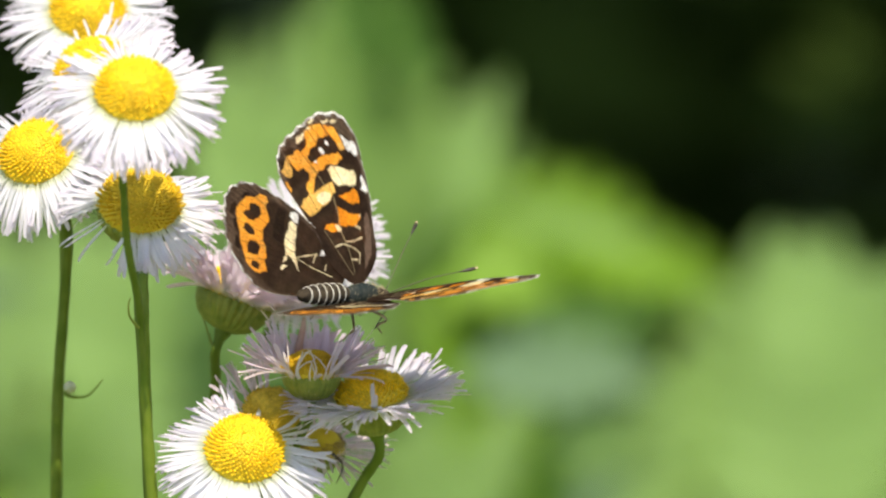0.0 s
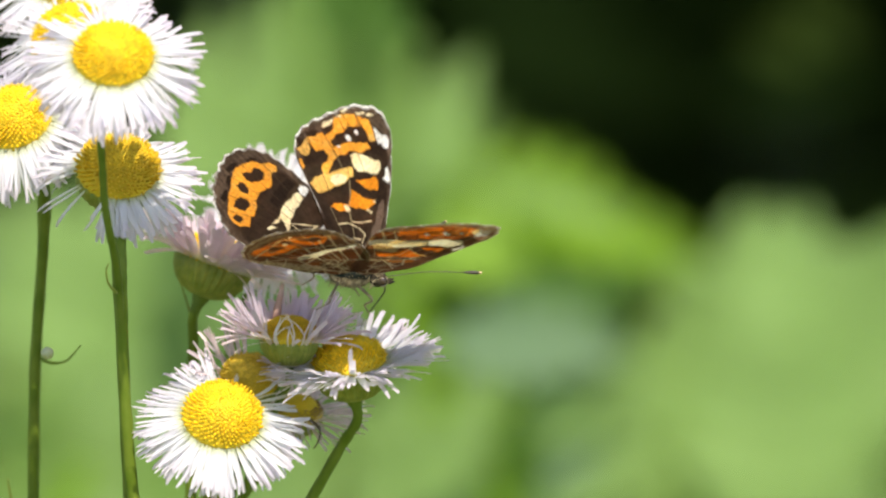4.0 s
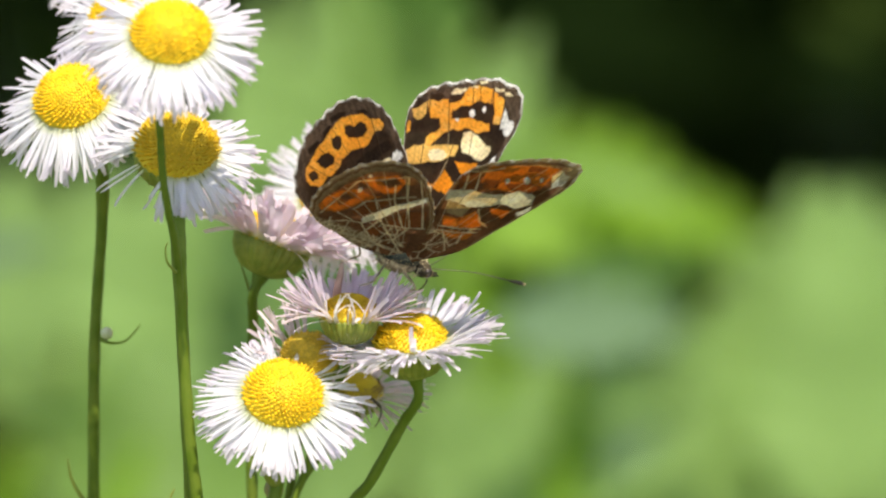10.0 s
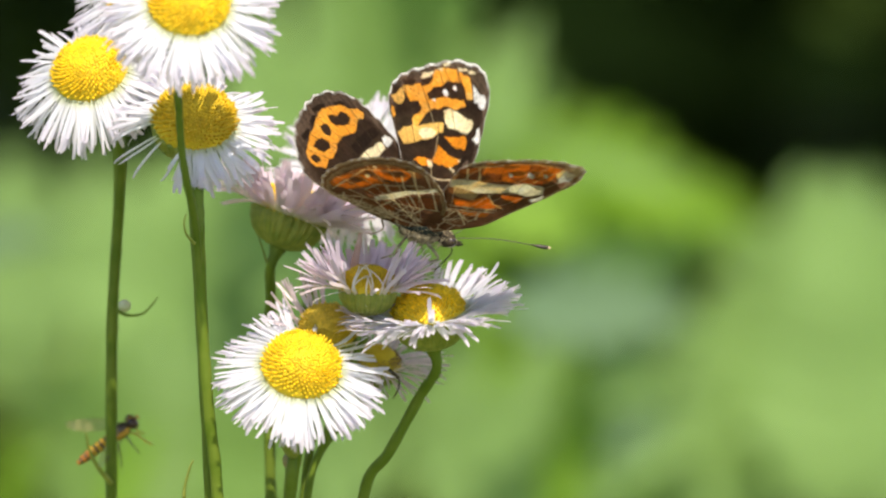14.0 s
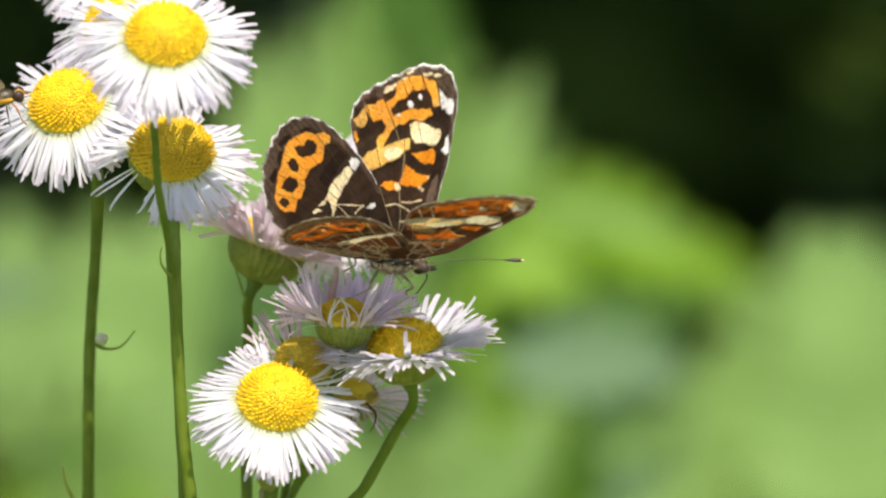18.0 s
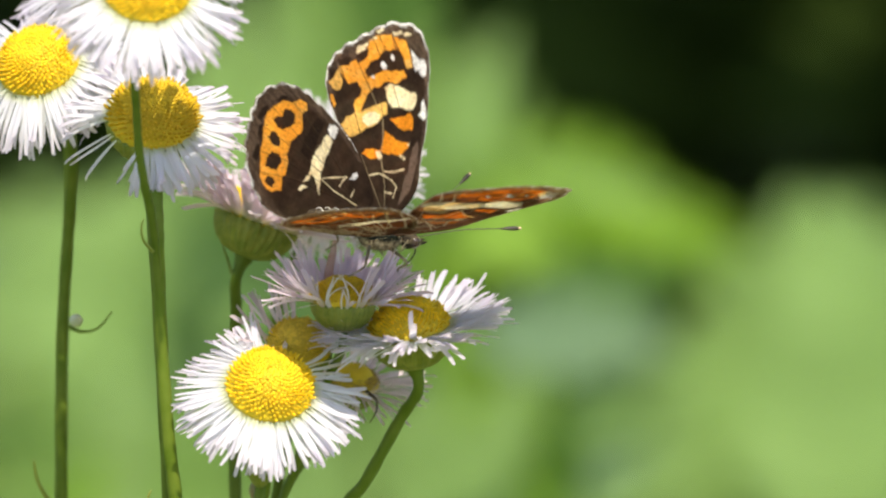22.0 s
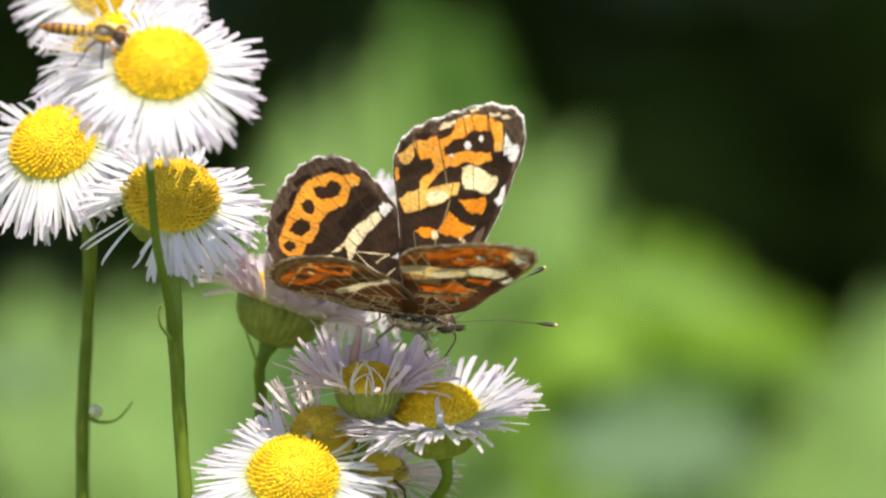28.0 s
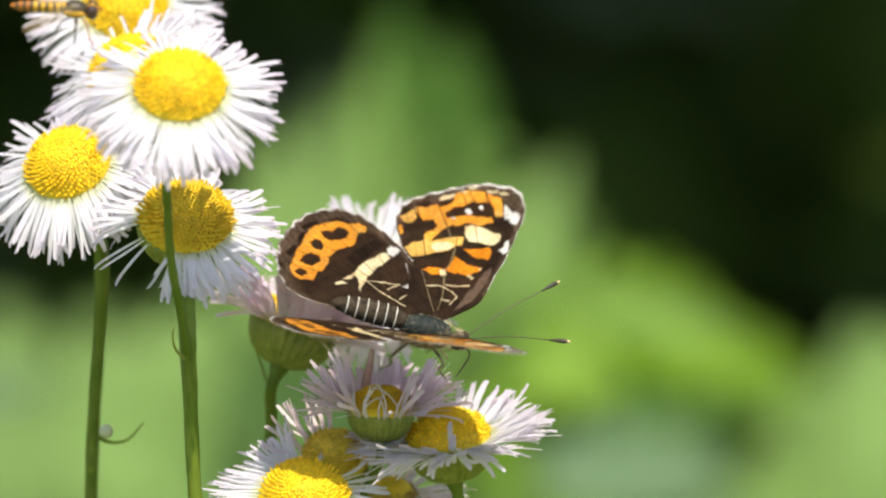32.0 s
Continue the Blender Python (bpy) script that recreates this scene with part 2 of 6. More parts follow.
def ground():
    rng = random.Random(3)
    verts, faces = [], []
    radii = [0.0, 0.3, 0.7, 1.2, 2, 3, 5, 8, 14, 30, 80, 300, 1500]
    n = 48
    for r in radii:
        for k in range(n):
            a = 2 * math.pi * k / n
            h = noise.noise(Vector((r * math.cos(a), r * math.sin(a), 0)) * 0.8) * 0.03 * min(r, 2)
            verts.append((r * math.cos(a), r * math.sin(a), h if r < 14 else 0))
    for i in range(len(radii) - 1):
        for k in range(n):
            a, b = i * n + k, i * n + (k + 1) % n
            faces.append((a, b, b + n, a + n))
    tagged(new("ground", mesh_ob("ground", verts, faces, SOIL)), "dry grassy turf under the weeds", "ground", kind="structure")


ground()


# ---- leaves of the weeds behind the flowers ----
LEAF_PALE = material("leaf_pale", (0.215, 0.335, 0.105), 0.5, (0.175, 0.285, 0.086), 30, 0.2, 120, 0.35, 0.12, through_colour=(0.33, 0.48, 0.16), specular=0.12)
# darker green whose colour stands in for shade between and under the bright leaves
LEAF_SHADE = material("leaf_shade", (0.05, 0.115, 0.016), 0.5, (0.035, 0.08, 0.014), 30, 0.2, 120, 0.15, 0.1, specular=0.12)
LEAF_BRIGHT = material("leaf_bright", (0.165, 0.30, 0.026), 0.45, (0.135, 0.245, 0.02), 30, 0.2, 120, 0.4, 0.12, through_colour=(0.27, 0.45, 0.03), specular=0.12)
LEAF_MID = material("leaf_mid", (0.17, 0.28, 0.07), 0.5, (0.13, 0.22, 0.055), 30, 0.2, 120, 0.35, 0.12, through_colour=(0.27, 0.42, 0.11), specular=0.12)
LEAF_GREY = material("leaf_grey", (0.115, 0.185, 0.095), 0.7, (0.095, 0.155, 0.08), 30, 0.2, 120, 0.2, 0.1, specular=0.12)
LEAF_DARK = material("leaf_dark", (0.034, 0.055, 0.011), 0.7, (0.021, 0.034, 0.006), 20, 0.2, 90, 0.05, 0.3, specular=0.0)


def leaf_mesh(rng, length=0.06, lobes=4, mat=None, width=0.42):
    """A deeply lobed weed leaf along +x with a raised midrib and drooping tip."""
    n = 30
    verts, faces = [], []
    droop = rng.uniform(0.05, 0.25)
    for i in range(n + 1):
        f = i / n
        env = width * (math.sin(math.pi * min(1, f * 0.92 + 0.08)) ** 0.8) * (1 - 0.35 * f)
        saw = 0.55 + 0.45 * abs(math.sin(math.pi * f * (lobes + 0.5) + 0.4)) if 0.08 < f < 0.97 else 0.3
        w = max(0.02, env * saw) * length
        z = -droop * length * f * f + 0.02 * length * math.sin(9 * f + rng.random())
        x = f * length
        for k, c in enumerate((-1, -0.5, 0, 0.5, 1)):
            sweep = 0.12 * length * abs(c) * saw
            verts.append((x + sweep, c * w, z + 0.10 * w * abs(c) - 0.03 * w * (abs(c) == 1)))
    for i in range(n):
        for k in range(4):
            a = i * 5 + k
            faces.append((a, a + 1, a + 6, a + 5))
    return mesh_ob("leaf", verts, faces, mat)


RNG = random.Random(11)
LEAVES = {m.name: [leaf_mesh(RNG, 1.0, RNG.choice((3, 4, 5)), m, RNG.uniform(0.34, 0.5)) for _ in range(4)]
          for m in (LEAF_PALE, LEAF_BRIGHT, LEAF_MID, LEAF_GREY, LEAF_DARK, LEAF_SHADE)}


def aim(at, along, facing):
    """A pose at a place with x along a direction and z as near as can be to another."""
    x = Vector(along).normalized()
    z = Vector(facing)
    z = (z - x * z.dot(x)).normalized()
    y = z.cross(x)
    return Matrix.Translation(at) @ Matrix((x, y, z)).transposed().to_4x4()


def weed(root, top, label, leaves, seed):
    """A weed: a stem from the soil and leaves set along it. leaves: (place, direction, size, material)."""
    rng = random.Random(seed)
    plant = thing("weed", Matrix.Translation(root), label, "weed", "weeds behind the flowers")
    root, top = Vector(root), Vector(top)
    mid = (root + top) / 2 + Vector((rng.uniform(-0.02, 0.02), 0.01, 0))
    line = [p - root for p in spline([root, mid, top], 14)]
    v, f = tube(line, [0.003 - 0.0017 * i / 13 for i in range(14)], 7)
    part("stem", mesh_ob("stem", v, f, STEM), plant)
    for at, along, size, mat, *wide in leaves:
        at = Vector(at)
        wide = wide[0] if wide else 1.0
        facing = Vector((rng.uniform(-0.35, 0.35), -1.0 + rng.uniform(-0.3, 0.3), 0.55 + rng.uniform(-0.2, 0.3)))
        m = aim(at - root, along, facing) @ Matrix.Diagonal((size, size * wide, size, 1))
        part("leaf", rng.choice(LEAVES[mat.name]), plant, "", m)
    return plant


P, B, G, D, E, N = LEAF_PALE, LEAF_BRIGHT, LEAF_GREY, LEAF_DARK, LEAF_SHADE, LEAF_MID
weed((0.010, 0.74, 0.0), (-0.0015, 0.7400, 0.4659), "bright green lobed weed standing behind the flowers", [
    ((-0.0330, 0.7300, 0.4717), (0.09, 0, 1.00), 0.0371, P, 0.55), ((-0.0192, 0.7450, 0.4772), (0.14, 0, 0.99), 0.0437, N, 0.40), ((-0.0091, 0.7350, 0.4928), (0.31, 0, 0.95), 0.0262, P, 0.35),
    ((-0.0020, 0.7200, 0.4684), (-0.06, 0.0, 1), 0.053, N), ((-0.0106, 0.7300, 0.4633), (-0.22, 0.05, 1), 0.044, P), ((0.0044, 0.7300, 0.4666), (0.15, 0.05, 1), 0.030, P),
    # the E leaves paint the shaded band below the bright leaf
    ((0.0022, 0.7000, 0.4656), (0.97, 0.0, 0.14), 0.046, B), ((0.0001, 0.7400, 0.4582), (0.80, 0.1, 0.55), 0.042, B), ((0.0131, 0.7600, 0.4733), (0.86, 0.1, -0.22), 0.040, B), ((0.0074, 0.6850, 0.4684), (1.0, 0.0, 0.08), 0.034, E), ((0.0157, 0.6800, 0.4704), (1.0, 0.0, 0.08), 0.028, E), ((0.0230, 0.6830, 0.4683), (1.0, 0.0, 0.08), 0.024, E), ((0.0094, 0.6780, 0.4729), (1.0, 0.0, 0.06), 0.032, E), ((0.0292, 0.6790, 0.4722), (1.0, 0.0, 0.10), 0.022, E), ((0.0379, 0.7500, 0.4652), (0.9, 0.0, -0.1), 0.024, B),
    ((0.0075, 0.7100, 0.4595), (1.0, -0.1, 0.0), 0.036, B), ((-0.0149, 0.7400, 0.4429), (-0.5, 0.1, 1), 0.050, P), ((-0.0237, 0.7600, 0.4633), (-0.35, 0.0, 1), 0.034, P)], 1)
weed((0.0168, 0.7200, 0.2301), (0.0161, 0.7200, 0.4468), "pale weed with grey undersides turned over", [
    ((0.0183, 0.6750, 0.4550), (1.0, 0.0, -0.06), 0.023, G), ((0.0126, 0.6600, 0.4246), (0.0, 0, 1), 0.030, B), ((0.0230, 0.6650, 0.4236), (0.05, 0, 1), 0.030, P), ((0.0324, 0.6700, 0.4236), (0.1, 0, 1), 0.028, P), ((0.0178, 0.6600, 0.4162), (0.1, 0, 1), 0.032, B), ((0.0194, 0.7200, 0.4153), (0.05, 0, 1), 0.032, P), ((0.0238, 0.7300, 0.4055), (0.0, 0, 1), 0.040, P), ((0.0108, 0.7000, 0.4119), (0.0, 0, 1), 0.034, P), ((0.0324, 0.7300, 0.4077), (0.2, 0, 1), 0.036, P),
    ((0.0045, 0.7400, 0.4144), (-0.1, 0, 1), 0.034, P), ((-0.0084, 0.7400, 0.4088), (-0.2, 0, 1), 0.04, P), ((0.0512, 0.7500, 0.4013), (0.1, 0, 1), 0.040, P), ((0.0425, 0.7000, 0.4206), (0.0, 0, 1), 0.030, P), ((0.0289, 0.7100, 0.4011), (0.1, 0, 1), 0.040, B), ((0.0091, 0.7900, 0.3972), (0.0, 0, 1), 0.040, B), ((0.0225, 0.8000, 0.3974), (0.05, 0, 1), 0.040, B), ((0.0358, 0.8000, 0.4020), (-0.05, 0, 1), 0.036, P), ((0.0445, 0.7900, 0.3928), (0.0, 0, 1), 0.044, P), ((0.0244, 0.7800, 0.4218), (0.9, 0, 0.25), 0.034, B), ((0.0555, 0.7100, 0.4011), (-0.1, 0, 1), 0.044, P)], 2)
weed((0.0843, 0.7000, 0.2363), (0.0824, 0.7000, 0.4443), "pale green weed with broad toothed leaves", [
    ((0.0910, 0.7000, 0.4250), (-0.22, 0, 1), 0.052, P), ((0.0632, 0.7200, 0.4186), (0.15, 0, 1), 0.055, P), ((0.0738, 0.6900, 0.4141), (0.0, 0, 1), 0.056, P),
    ((0.0979, 0.7100, 0.4207), (0.2, 0, 1), 0.062, P), ((0.0509, 0.7400, 0.4188), (0.35, 0, 1), 0.036, P), ((0.1097, 0.7300, 0.4166), (0.1, 0, 1), 0.06, P)], 3)
weed((-0.0706, 0.8000, 0.2056), (-0.0696, 0.8000, 0.4357), "light green weed with soft lobed leaves", [
    ((-0.0797, 0.8000, 0.4244), (-0.1, 0, 1), 0.040, P), ((-0.0569, 0.7800, 0.4217), (0.1, 0, 1), 0.046, P), ((-0.0381, 0.7700, 0.4170), (-0.05, 0, 1), 0.050, P),
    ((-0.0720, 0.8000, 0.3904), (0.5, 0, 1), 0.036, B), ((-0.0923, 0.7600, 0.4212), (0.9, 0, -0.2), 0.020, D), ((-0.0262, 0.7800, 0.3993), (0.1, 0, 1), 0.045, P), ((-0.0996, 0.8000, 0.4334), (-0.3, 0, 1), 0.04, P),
    ((-0.0531, 0.8000, 0.3859), (0.2, 0, 1), 0.040, B), ((-0.1153, 0.8200, 0.3976), (-0.1, 0, 1), 0.05, P)], 4)
weed((-0.0214, 0.9800, 0.1510), (-0.0190, 0.9800, 0.3892), "shaded green weed farther back", [
    ((-0.0571, 0.9600, 0.3808), (-0.2, 0, 1), 0.055, P), ((-0.0310, 0.9800, 0.3867), (0.2, 0, 1), 0.052, P), ((-0.0093, 0.9900, 0.3749), (0.1, 0, 1), 0.06, P),
    ((0.0148, 0.9700, 0.3716), (0.0, 0, 1), 0.05, B), ((0.0387, 0.9600, 0.3688), (0.1, 0, 1), 0.045, B), ((-0.0359, 0.9800, 0.3521), (0, 0, 1), 0.05, B),
    ((0.0691, 0.9700, 0.3544), (0.1, 0, 1), 0.05, P), ((-0.0879, 0.9800, 0.3644), (0, 0, 1), 0.045, P), ((0.0993, 0.9700, 0.3483), (0.1, 0, 1), 0.06, P),
    # two detached leaves stand in for a faintly sunlit patch of the shrub
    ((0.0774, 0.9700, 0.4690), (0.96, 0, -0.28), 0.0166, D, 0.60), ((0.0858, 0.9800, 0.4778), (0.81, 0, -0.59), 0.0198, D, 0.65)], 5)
weed((0.0252, 0.6800, 0.2919), (0.0244, 0.6800, 0.4697), "yellow-green weed with spreading lobed leaves", [
    # E leaves here are shade put in as dark leaf colour, not darker foliage
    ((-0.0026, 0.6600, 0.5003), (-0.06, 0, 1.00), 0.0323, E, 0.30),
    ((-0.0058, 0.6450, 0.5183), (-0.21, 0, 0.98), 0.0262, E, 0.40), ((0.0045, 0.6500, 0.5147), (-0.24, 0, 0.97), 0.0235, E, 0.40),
    ((0.0103, 0.6550, 0.4909), (0.08, 0, 1.00), 0.0220, P, 0.35),
    ((-0.0196, 0.6700, 0.4953), (-0.11, 0, 0.99), 0.0295, P, 0.30),
    ((0.0093, 0.6150, 0.4704), (1.00, 0, 0.07), 0.0333, G, 0.60),
    ((0.0299, 0.6200, 0.4427), (0.77, 0, 0.64), 0.0131, G, 0.50),
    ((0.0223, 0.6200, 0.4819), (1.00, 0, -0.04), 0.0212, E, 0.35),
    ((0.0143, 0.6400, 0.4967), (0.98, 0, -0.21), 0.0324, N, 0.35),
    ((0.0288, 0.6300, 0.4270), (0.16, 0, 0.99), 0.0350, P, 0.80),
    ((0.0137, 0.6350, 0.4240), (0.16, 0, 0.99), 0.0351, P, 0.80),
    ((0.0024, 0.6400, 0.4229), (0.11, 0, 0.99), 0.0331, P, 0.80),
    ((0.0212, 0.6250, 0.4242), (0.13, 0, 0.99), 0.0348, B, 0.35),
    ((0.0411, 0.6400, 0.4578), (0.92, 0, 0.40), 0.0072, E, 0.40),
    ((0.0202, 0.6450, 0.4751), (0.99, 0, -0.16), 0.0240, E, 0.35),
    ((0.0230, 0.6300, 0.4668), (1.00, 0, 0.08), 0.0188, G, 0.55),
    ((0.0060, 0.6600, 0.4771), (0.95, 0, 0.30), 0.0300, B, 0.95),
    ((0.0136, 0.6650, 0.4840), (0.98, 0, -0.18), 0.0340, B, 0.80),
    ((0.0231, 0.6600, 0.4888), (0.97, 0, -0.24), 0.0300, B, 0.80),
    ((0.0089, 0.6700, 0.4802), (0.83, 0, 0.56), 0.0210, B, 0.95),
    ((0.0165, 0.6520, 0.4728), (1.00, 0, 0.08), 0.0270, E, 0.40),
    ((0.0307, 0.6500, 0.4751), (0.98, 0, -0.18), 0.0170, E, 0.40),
    ((0.0193, 0.6450, 0.4625), (1.00, 0, 0.08), 0.0250, G, 0.60),
    ((0.0232, 0.6480, 0.4571), (0.99, 0, 0.15), 0.0192, G, 0.40),
    ((0.0232, 0.6400, 0.4346), (0.08, 0, 1.00), 0.0232, B, 0.45),
    ((0.0119, 0.6550, 0.4217), (0.12, 0, 0.99), 0.0314, P, 0.50),
    ((0.0406, 0.6550, 0.4276), (0.27, 0, 0.96), 0.0344, P, 0.50),
    ((0.0101, 0.6700, 0.4903), (0.26, 0, 0.97), 0.0245, P, 0.50), ((0.0124, 0.6650, 0.4901), (0.53, 0, 0.85), 0.0174, N, 0.45)], 6)
weed((-0.0508, 0.6600, 0.2973), (-0.0504, 0.6600, 0.4517), "pale green weed with soft broad leaves", [
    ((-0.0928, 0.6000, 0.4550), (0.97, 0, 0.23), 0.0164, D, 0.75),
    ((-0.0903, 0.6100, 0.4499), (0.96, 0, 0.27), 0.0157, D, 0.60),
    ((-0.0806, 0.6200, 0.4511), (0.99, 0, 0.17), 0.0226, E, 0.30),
    ((-0.0926, 0.6600, 0.4744), (0.99, 0, 0.15), 0.0229, G, 0.50),
    ((-0.0777, 0.6000, 0.4316), (0.24, 0, 0.97), 0.0211, B, 0.50),
    ((-0.0597, 0.6000, 0.4318), (0.40, 0, 0.92), 0.0224, B, 0.50),
    ((-0.0660, 0.6400, 0.4207), (0.17, 0, 0.98), 0.0393, N, 0.70),
    ((-0.0500, 0.6450, 0.4197), (0.08, 0, 1.00), 0.0389, P, 0.80),
    ((-0.0356, 0.6400, 0.4208), (0.06, 0, 1.00), 0.0349, N, 0.80),
    ((-0.0744, 0.6200, 0.4508), (0.93, 0, 0.36), 0.0080, E, 0.60),
    ((-0.0185, 0.6400, 0.4209), (0.06, 0, 1.00), 0.0329, P, 0.70),
    ((-0.0570, 0.6300, 0.4268), (0.04, 0, 1.00), 0.0250, N, 0.40)], 7)


def foliage_mesh(name, rng, count, box, size, mat, rounded=False):
    """Many small pointed leaves in a block of space, each a folded blade."""
    verts, faces = [], []
    for _ in range(count):
        q = Vector([rng.uniform(-1, 1) for k in range(3)])
        if rounded and q.length > 1.0 + 0.18 * noise.noise(q * 3):
            q *= 0.9 / q.length
        c = Vector([(box[k][0] + box[k][1]) / 2 + q[k] * (box[k][1] - box[k][0]) / 2 for k in range(3)])
        d = Vector((rng.uniform(-1, 1), rng.uniform(-1, 1), rng.uniform(-0.6, 0.8))).normalized()
        u = d.cross(Vector((rng.uniform(-1, 1), rng.uniform(-1, 1), 1))).normalized()
        s = size * rng.uniform(0.6, 1.4)
        b = len(verts)
        verts += [c, c + d * s * 0.45 + u * s * 0.25, c + d * s, c + d * s * 0.45 - u * s * 0.25, c + d * s * 0.5 + u.cross(d) * s * 0.06]
        faces += [(b, b + 1, b + 4), (b + 1, b + 2, b + 4), (b + 2, b + 3, b + 4), (b + 3, b, b + 4)]
    return mesh_ob(name, verts, faces, mat)


HRNG = random.Random(21)
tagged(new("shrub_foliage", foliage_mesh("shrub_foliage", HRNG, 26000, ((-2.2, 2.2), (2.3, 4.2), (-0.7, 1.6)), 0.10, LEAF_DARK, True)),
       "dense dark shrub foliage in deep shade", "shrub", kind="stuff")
BARK = material("bark", (0.10, 0.07, 0.045), 0.9, (0.05, 0.035, 0.025), 12, 0.8, 40)
# added tree, out of view: its leaves keep sun and sky off the shrub
tree = thing("tree", Matrix.Translation((0.9, 3.6, 0)), "unseen leafy tree added to shade the shrub and ground behind the weeds", "tree")
part("trunk", mesh_ob("trunk", *tube(spline([(0, 0, 0), (0.05, 0.02, 1.2), (-0.05, -0.1, 2.4), (-0.3, -0.4, 3.6)], 16), [0.14 - 0.006 * i for i in range(16)], 12), BARK), tree)
for k in range(5):
    a = k * 1.3 + 0.4
    part("limb", mesh_ob("limb", *tube(spline([(0, 0, 2.0 + 0.2 * k), (0.7 * math.cos(a), 0.7 * math.sin(a) - 0.5, 2.6 + 0.1 * k),
                                              (1.5 * math.cos(a), 1.3 * math.sin(a) - 1.2, 2.9)], 10), [0.05 - 0.004 * i for i in range(10)], 8), BARK), tree)
part("crown", foliage_mesh("crown", HRNG, 16000, ((-4.2, 3.0), (-3.7, 1.8), (1.8, 3.7)), 0.26, LEAF_DARK, True), tree, "unseen dark green crown of many leaves, added to block sun and sky")


# ---- fleabane flowers ----
def petal_mesh(rng, mat, length=6.6, width=0.62, bend=0.0, wavy=0.2):
    """One strap-shaped ray floret along +x, folded along its middle, with a notched tip."""
    n = 9
    verts, faces = [], []
    twist, wave, notch = rng.uniform(-1.6, 1.6) * wavy, rng.uniform(0, 6), rng.uniform(-0.03, 0.07)
    curl = rng.uniform(-0.4, 0.4) * wavy
    for i in range(n + 1):
        f = i / n
        w = width * (0.6 + 0.4 * min(1, f * 2.2)) * (1 - 0.35 * max(0, f - 0.85) / 0.15) / 2
        x = f * length * (1 - (0.05 if i == n else 0))
        z = bend * length * f * f + 0.55 * wavy * math.sin(6 * f + wave) * f
        y = curl * length * f * f + 0.25 * wavy * math.sin(4 * f + wave)
        tip = notch * length if i == n else 0
        c, s = w * math.cos(twist * f), w * math.sin(twist * f)
        verts += [(x + tip, y - c, z - s + 0.03), (x, y, z - 0.03), (x + tip * 0.6, y + c, z + s + 0.03)]
    for i in range(n):
        a = i * 3
        faces += [(a, a + 3, a + 4, a + 1), (a + 1, a + 4, a + 5, a + 2)]
    return mesh_ob("petal", [Vector(v) * MM for v in verts], faces, mat)


PRNG = random.Random(5)
PETALS = {}
for key, mat in (("white", PETAL_WHITE), ("broad", PETAL_WHITE), ("lilac", PETAL_LILAC), ("faded", PETAL_FADED)):
    wide, arch, dip = {"white": (0.84, 0.24, 0.13), "broad": (1.15, 0.20, 0.02), "lilac": (1.7, 0.34, 0.05), "faded": (1.0, 0.40, 0.06)}[key]
    PETALS[key] = [petal_mesh(PRNG, mat, 6.6 * PRNG.uniform(0.88, 1.08), wide * PRNG.uniform(0.38, 0.66), PRNG.uniform(-arch - dip, arch - dip), arch) for _ in range(30)]


def florets_mesh(rng, mat, radius=4.5, height=3.1, count=560):
    """The packed tube florets of the disc, one small knob each, on a dome."""
    verts, faces = [], []
    for i in range(count):
        f = (i + 0.5) / count
        r = max(0.02, math.sqrt(f) * radius + rng.uniform(-0.05, 0.05))
        a = i * 2.39996 + rng.uniform(-0.06, 0.06) / max(1.0, r)
        z = height * (1 - min(1, r / radius) ** 2.9) - 0.9 * max(0, 0.35 - r / radius) + rng.uniform(-0.03, 0.03)
        nrm = Vector((math.cos(a) * r / radius * 0.85, math.sin(a) * r / radius * 0.85, 1.0 - 0.45 * r / radius)).normalized()
        c = Vector((r * math.cos(a), r * math.sin(a), z))
        u = nrm.orthogonal().normalized()
        w = nrm.cross(u)
        opened = r / radius > 0.70 and rng.random() < 0.8
        s = (0.145 if opened else 0.195) * rng.uniform(0.9, 1.1)
        h = (0.46 if opened else 0.09) * rng.uniform(0.5, 1.3)
        b = len(verts)
        for rr, hh in ((s * 0.8, -0.25), (s * (0.95 if opened else 1.02), h * 0.6), (s * 0.55, h)):
            for k in range(6):
                t = math.pi * k / 3 + i
                verts.append((c + u * (rr * math.cos(t)) + w * (rr * math.sin(t)) + nrm * hh) * MM)
        verts.append((c + nrm * (h * 1.08)) * MM)
        for q in (0, 6):
            for k in range(6):
                faces.append((b + q + k, b + q + (k + 1) % 6, b + q + 6 + (k + 1) % 6, b + q + 6 + k))
        for k in range(6):
            faces.append((b + 12 + k, b + 12 + (k + 1) % 6, b + 18))
    return mesh_ob("florets", verts, faces, mat)


FLORETS = {"young": florets_mesh(PRNG, DISC_YELLOW), "old": florets_mesh(PRNG, DISC_OLD, 4.8, 3.4), "spent": florets_mesh(PRNG, DISC_SPENT, 4.6, 3.2), "withered": florets_mesh(PRNG, DISC_BROWN, 4.4, 2.6)}
dome = [(4.55 * math.sin(math.pi / 2 * (1 - i / 9)) * MM, (2.95 * (1 - math.sin(math.pi / 2 * (1 - i / 9)) ** 2.9) - 0.1) * MM) for i in range(9)]
DOME = mesh_ob("disc_base", *lathe([(4.6 * MM, -0.8 * MM)] + dome + [(0.15 * MM, 2.45 * MM)], 40), DISC_BASE)
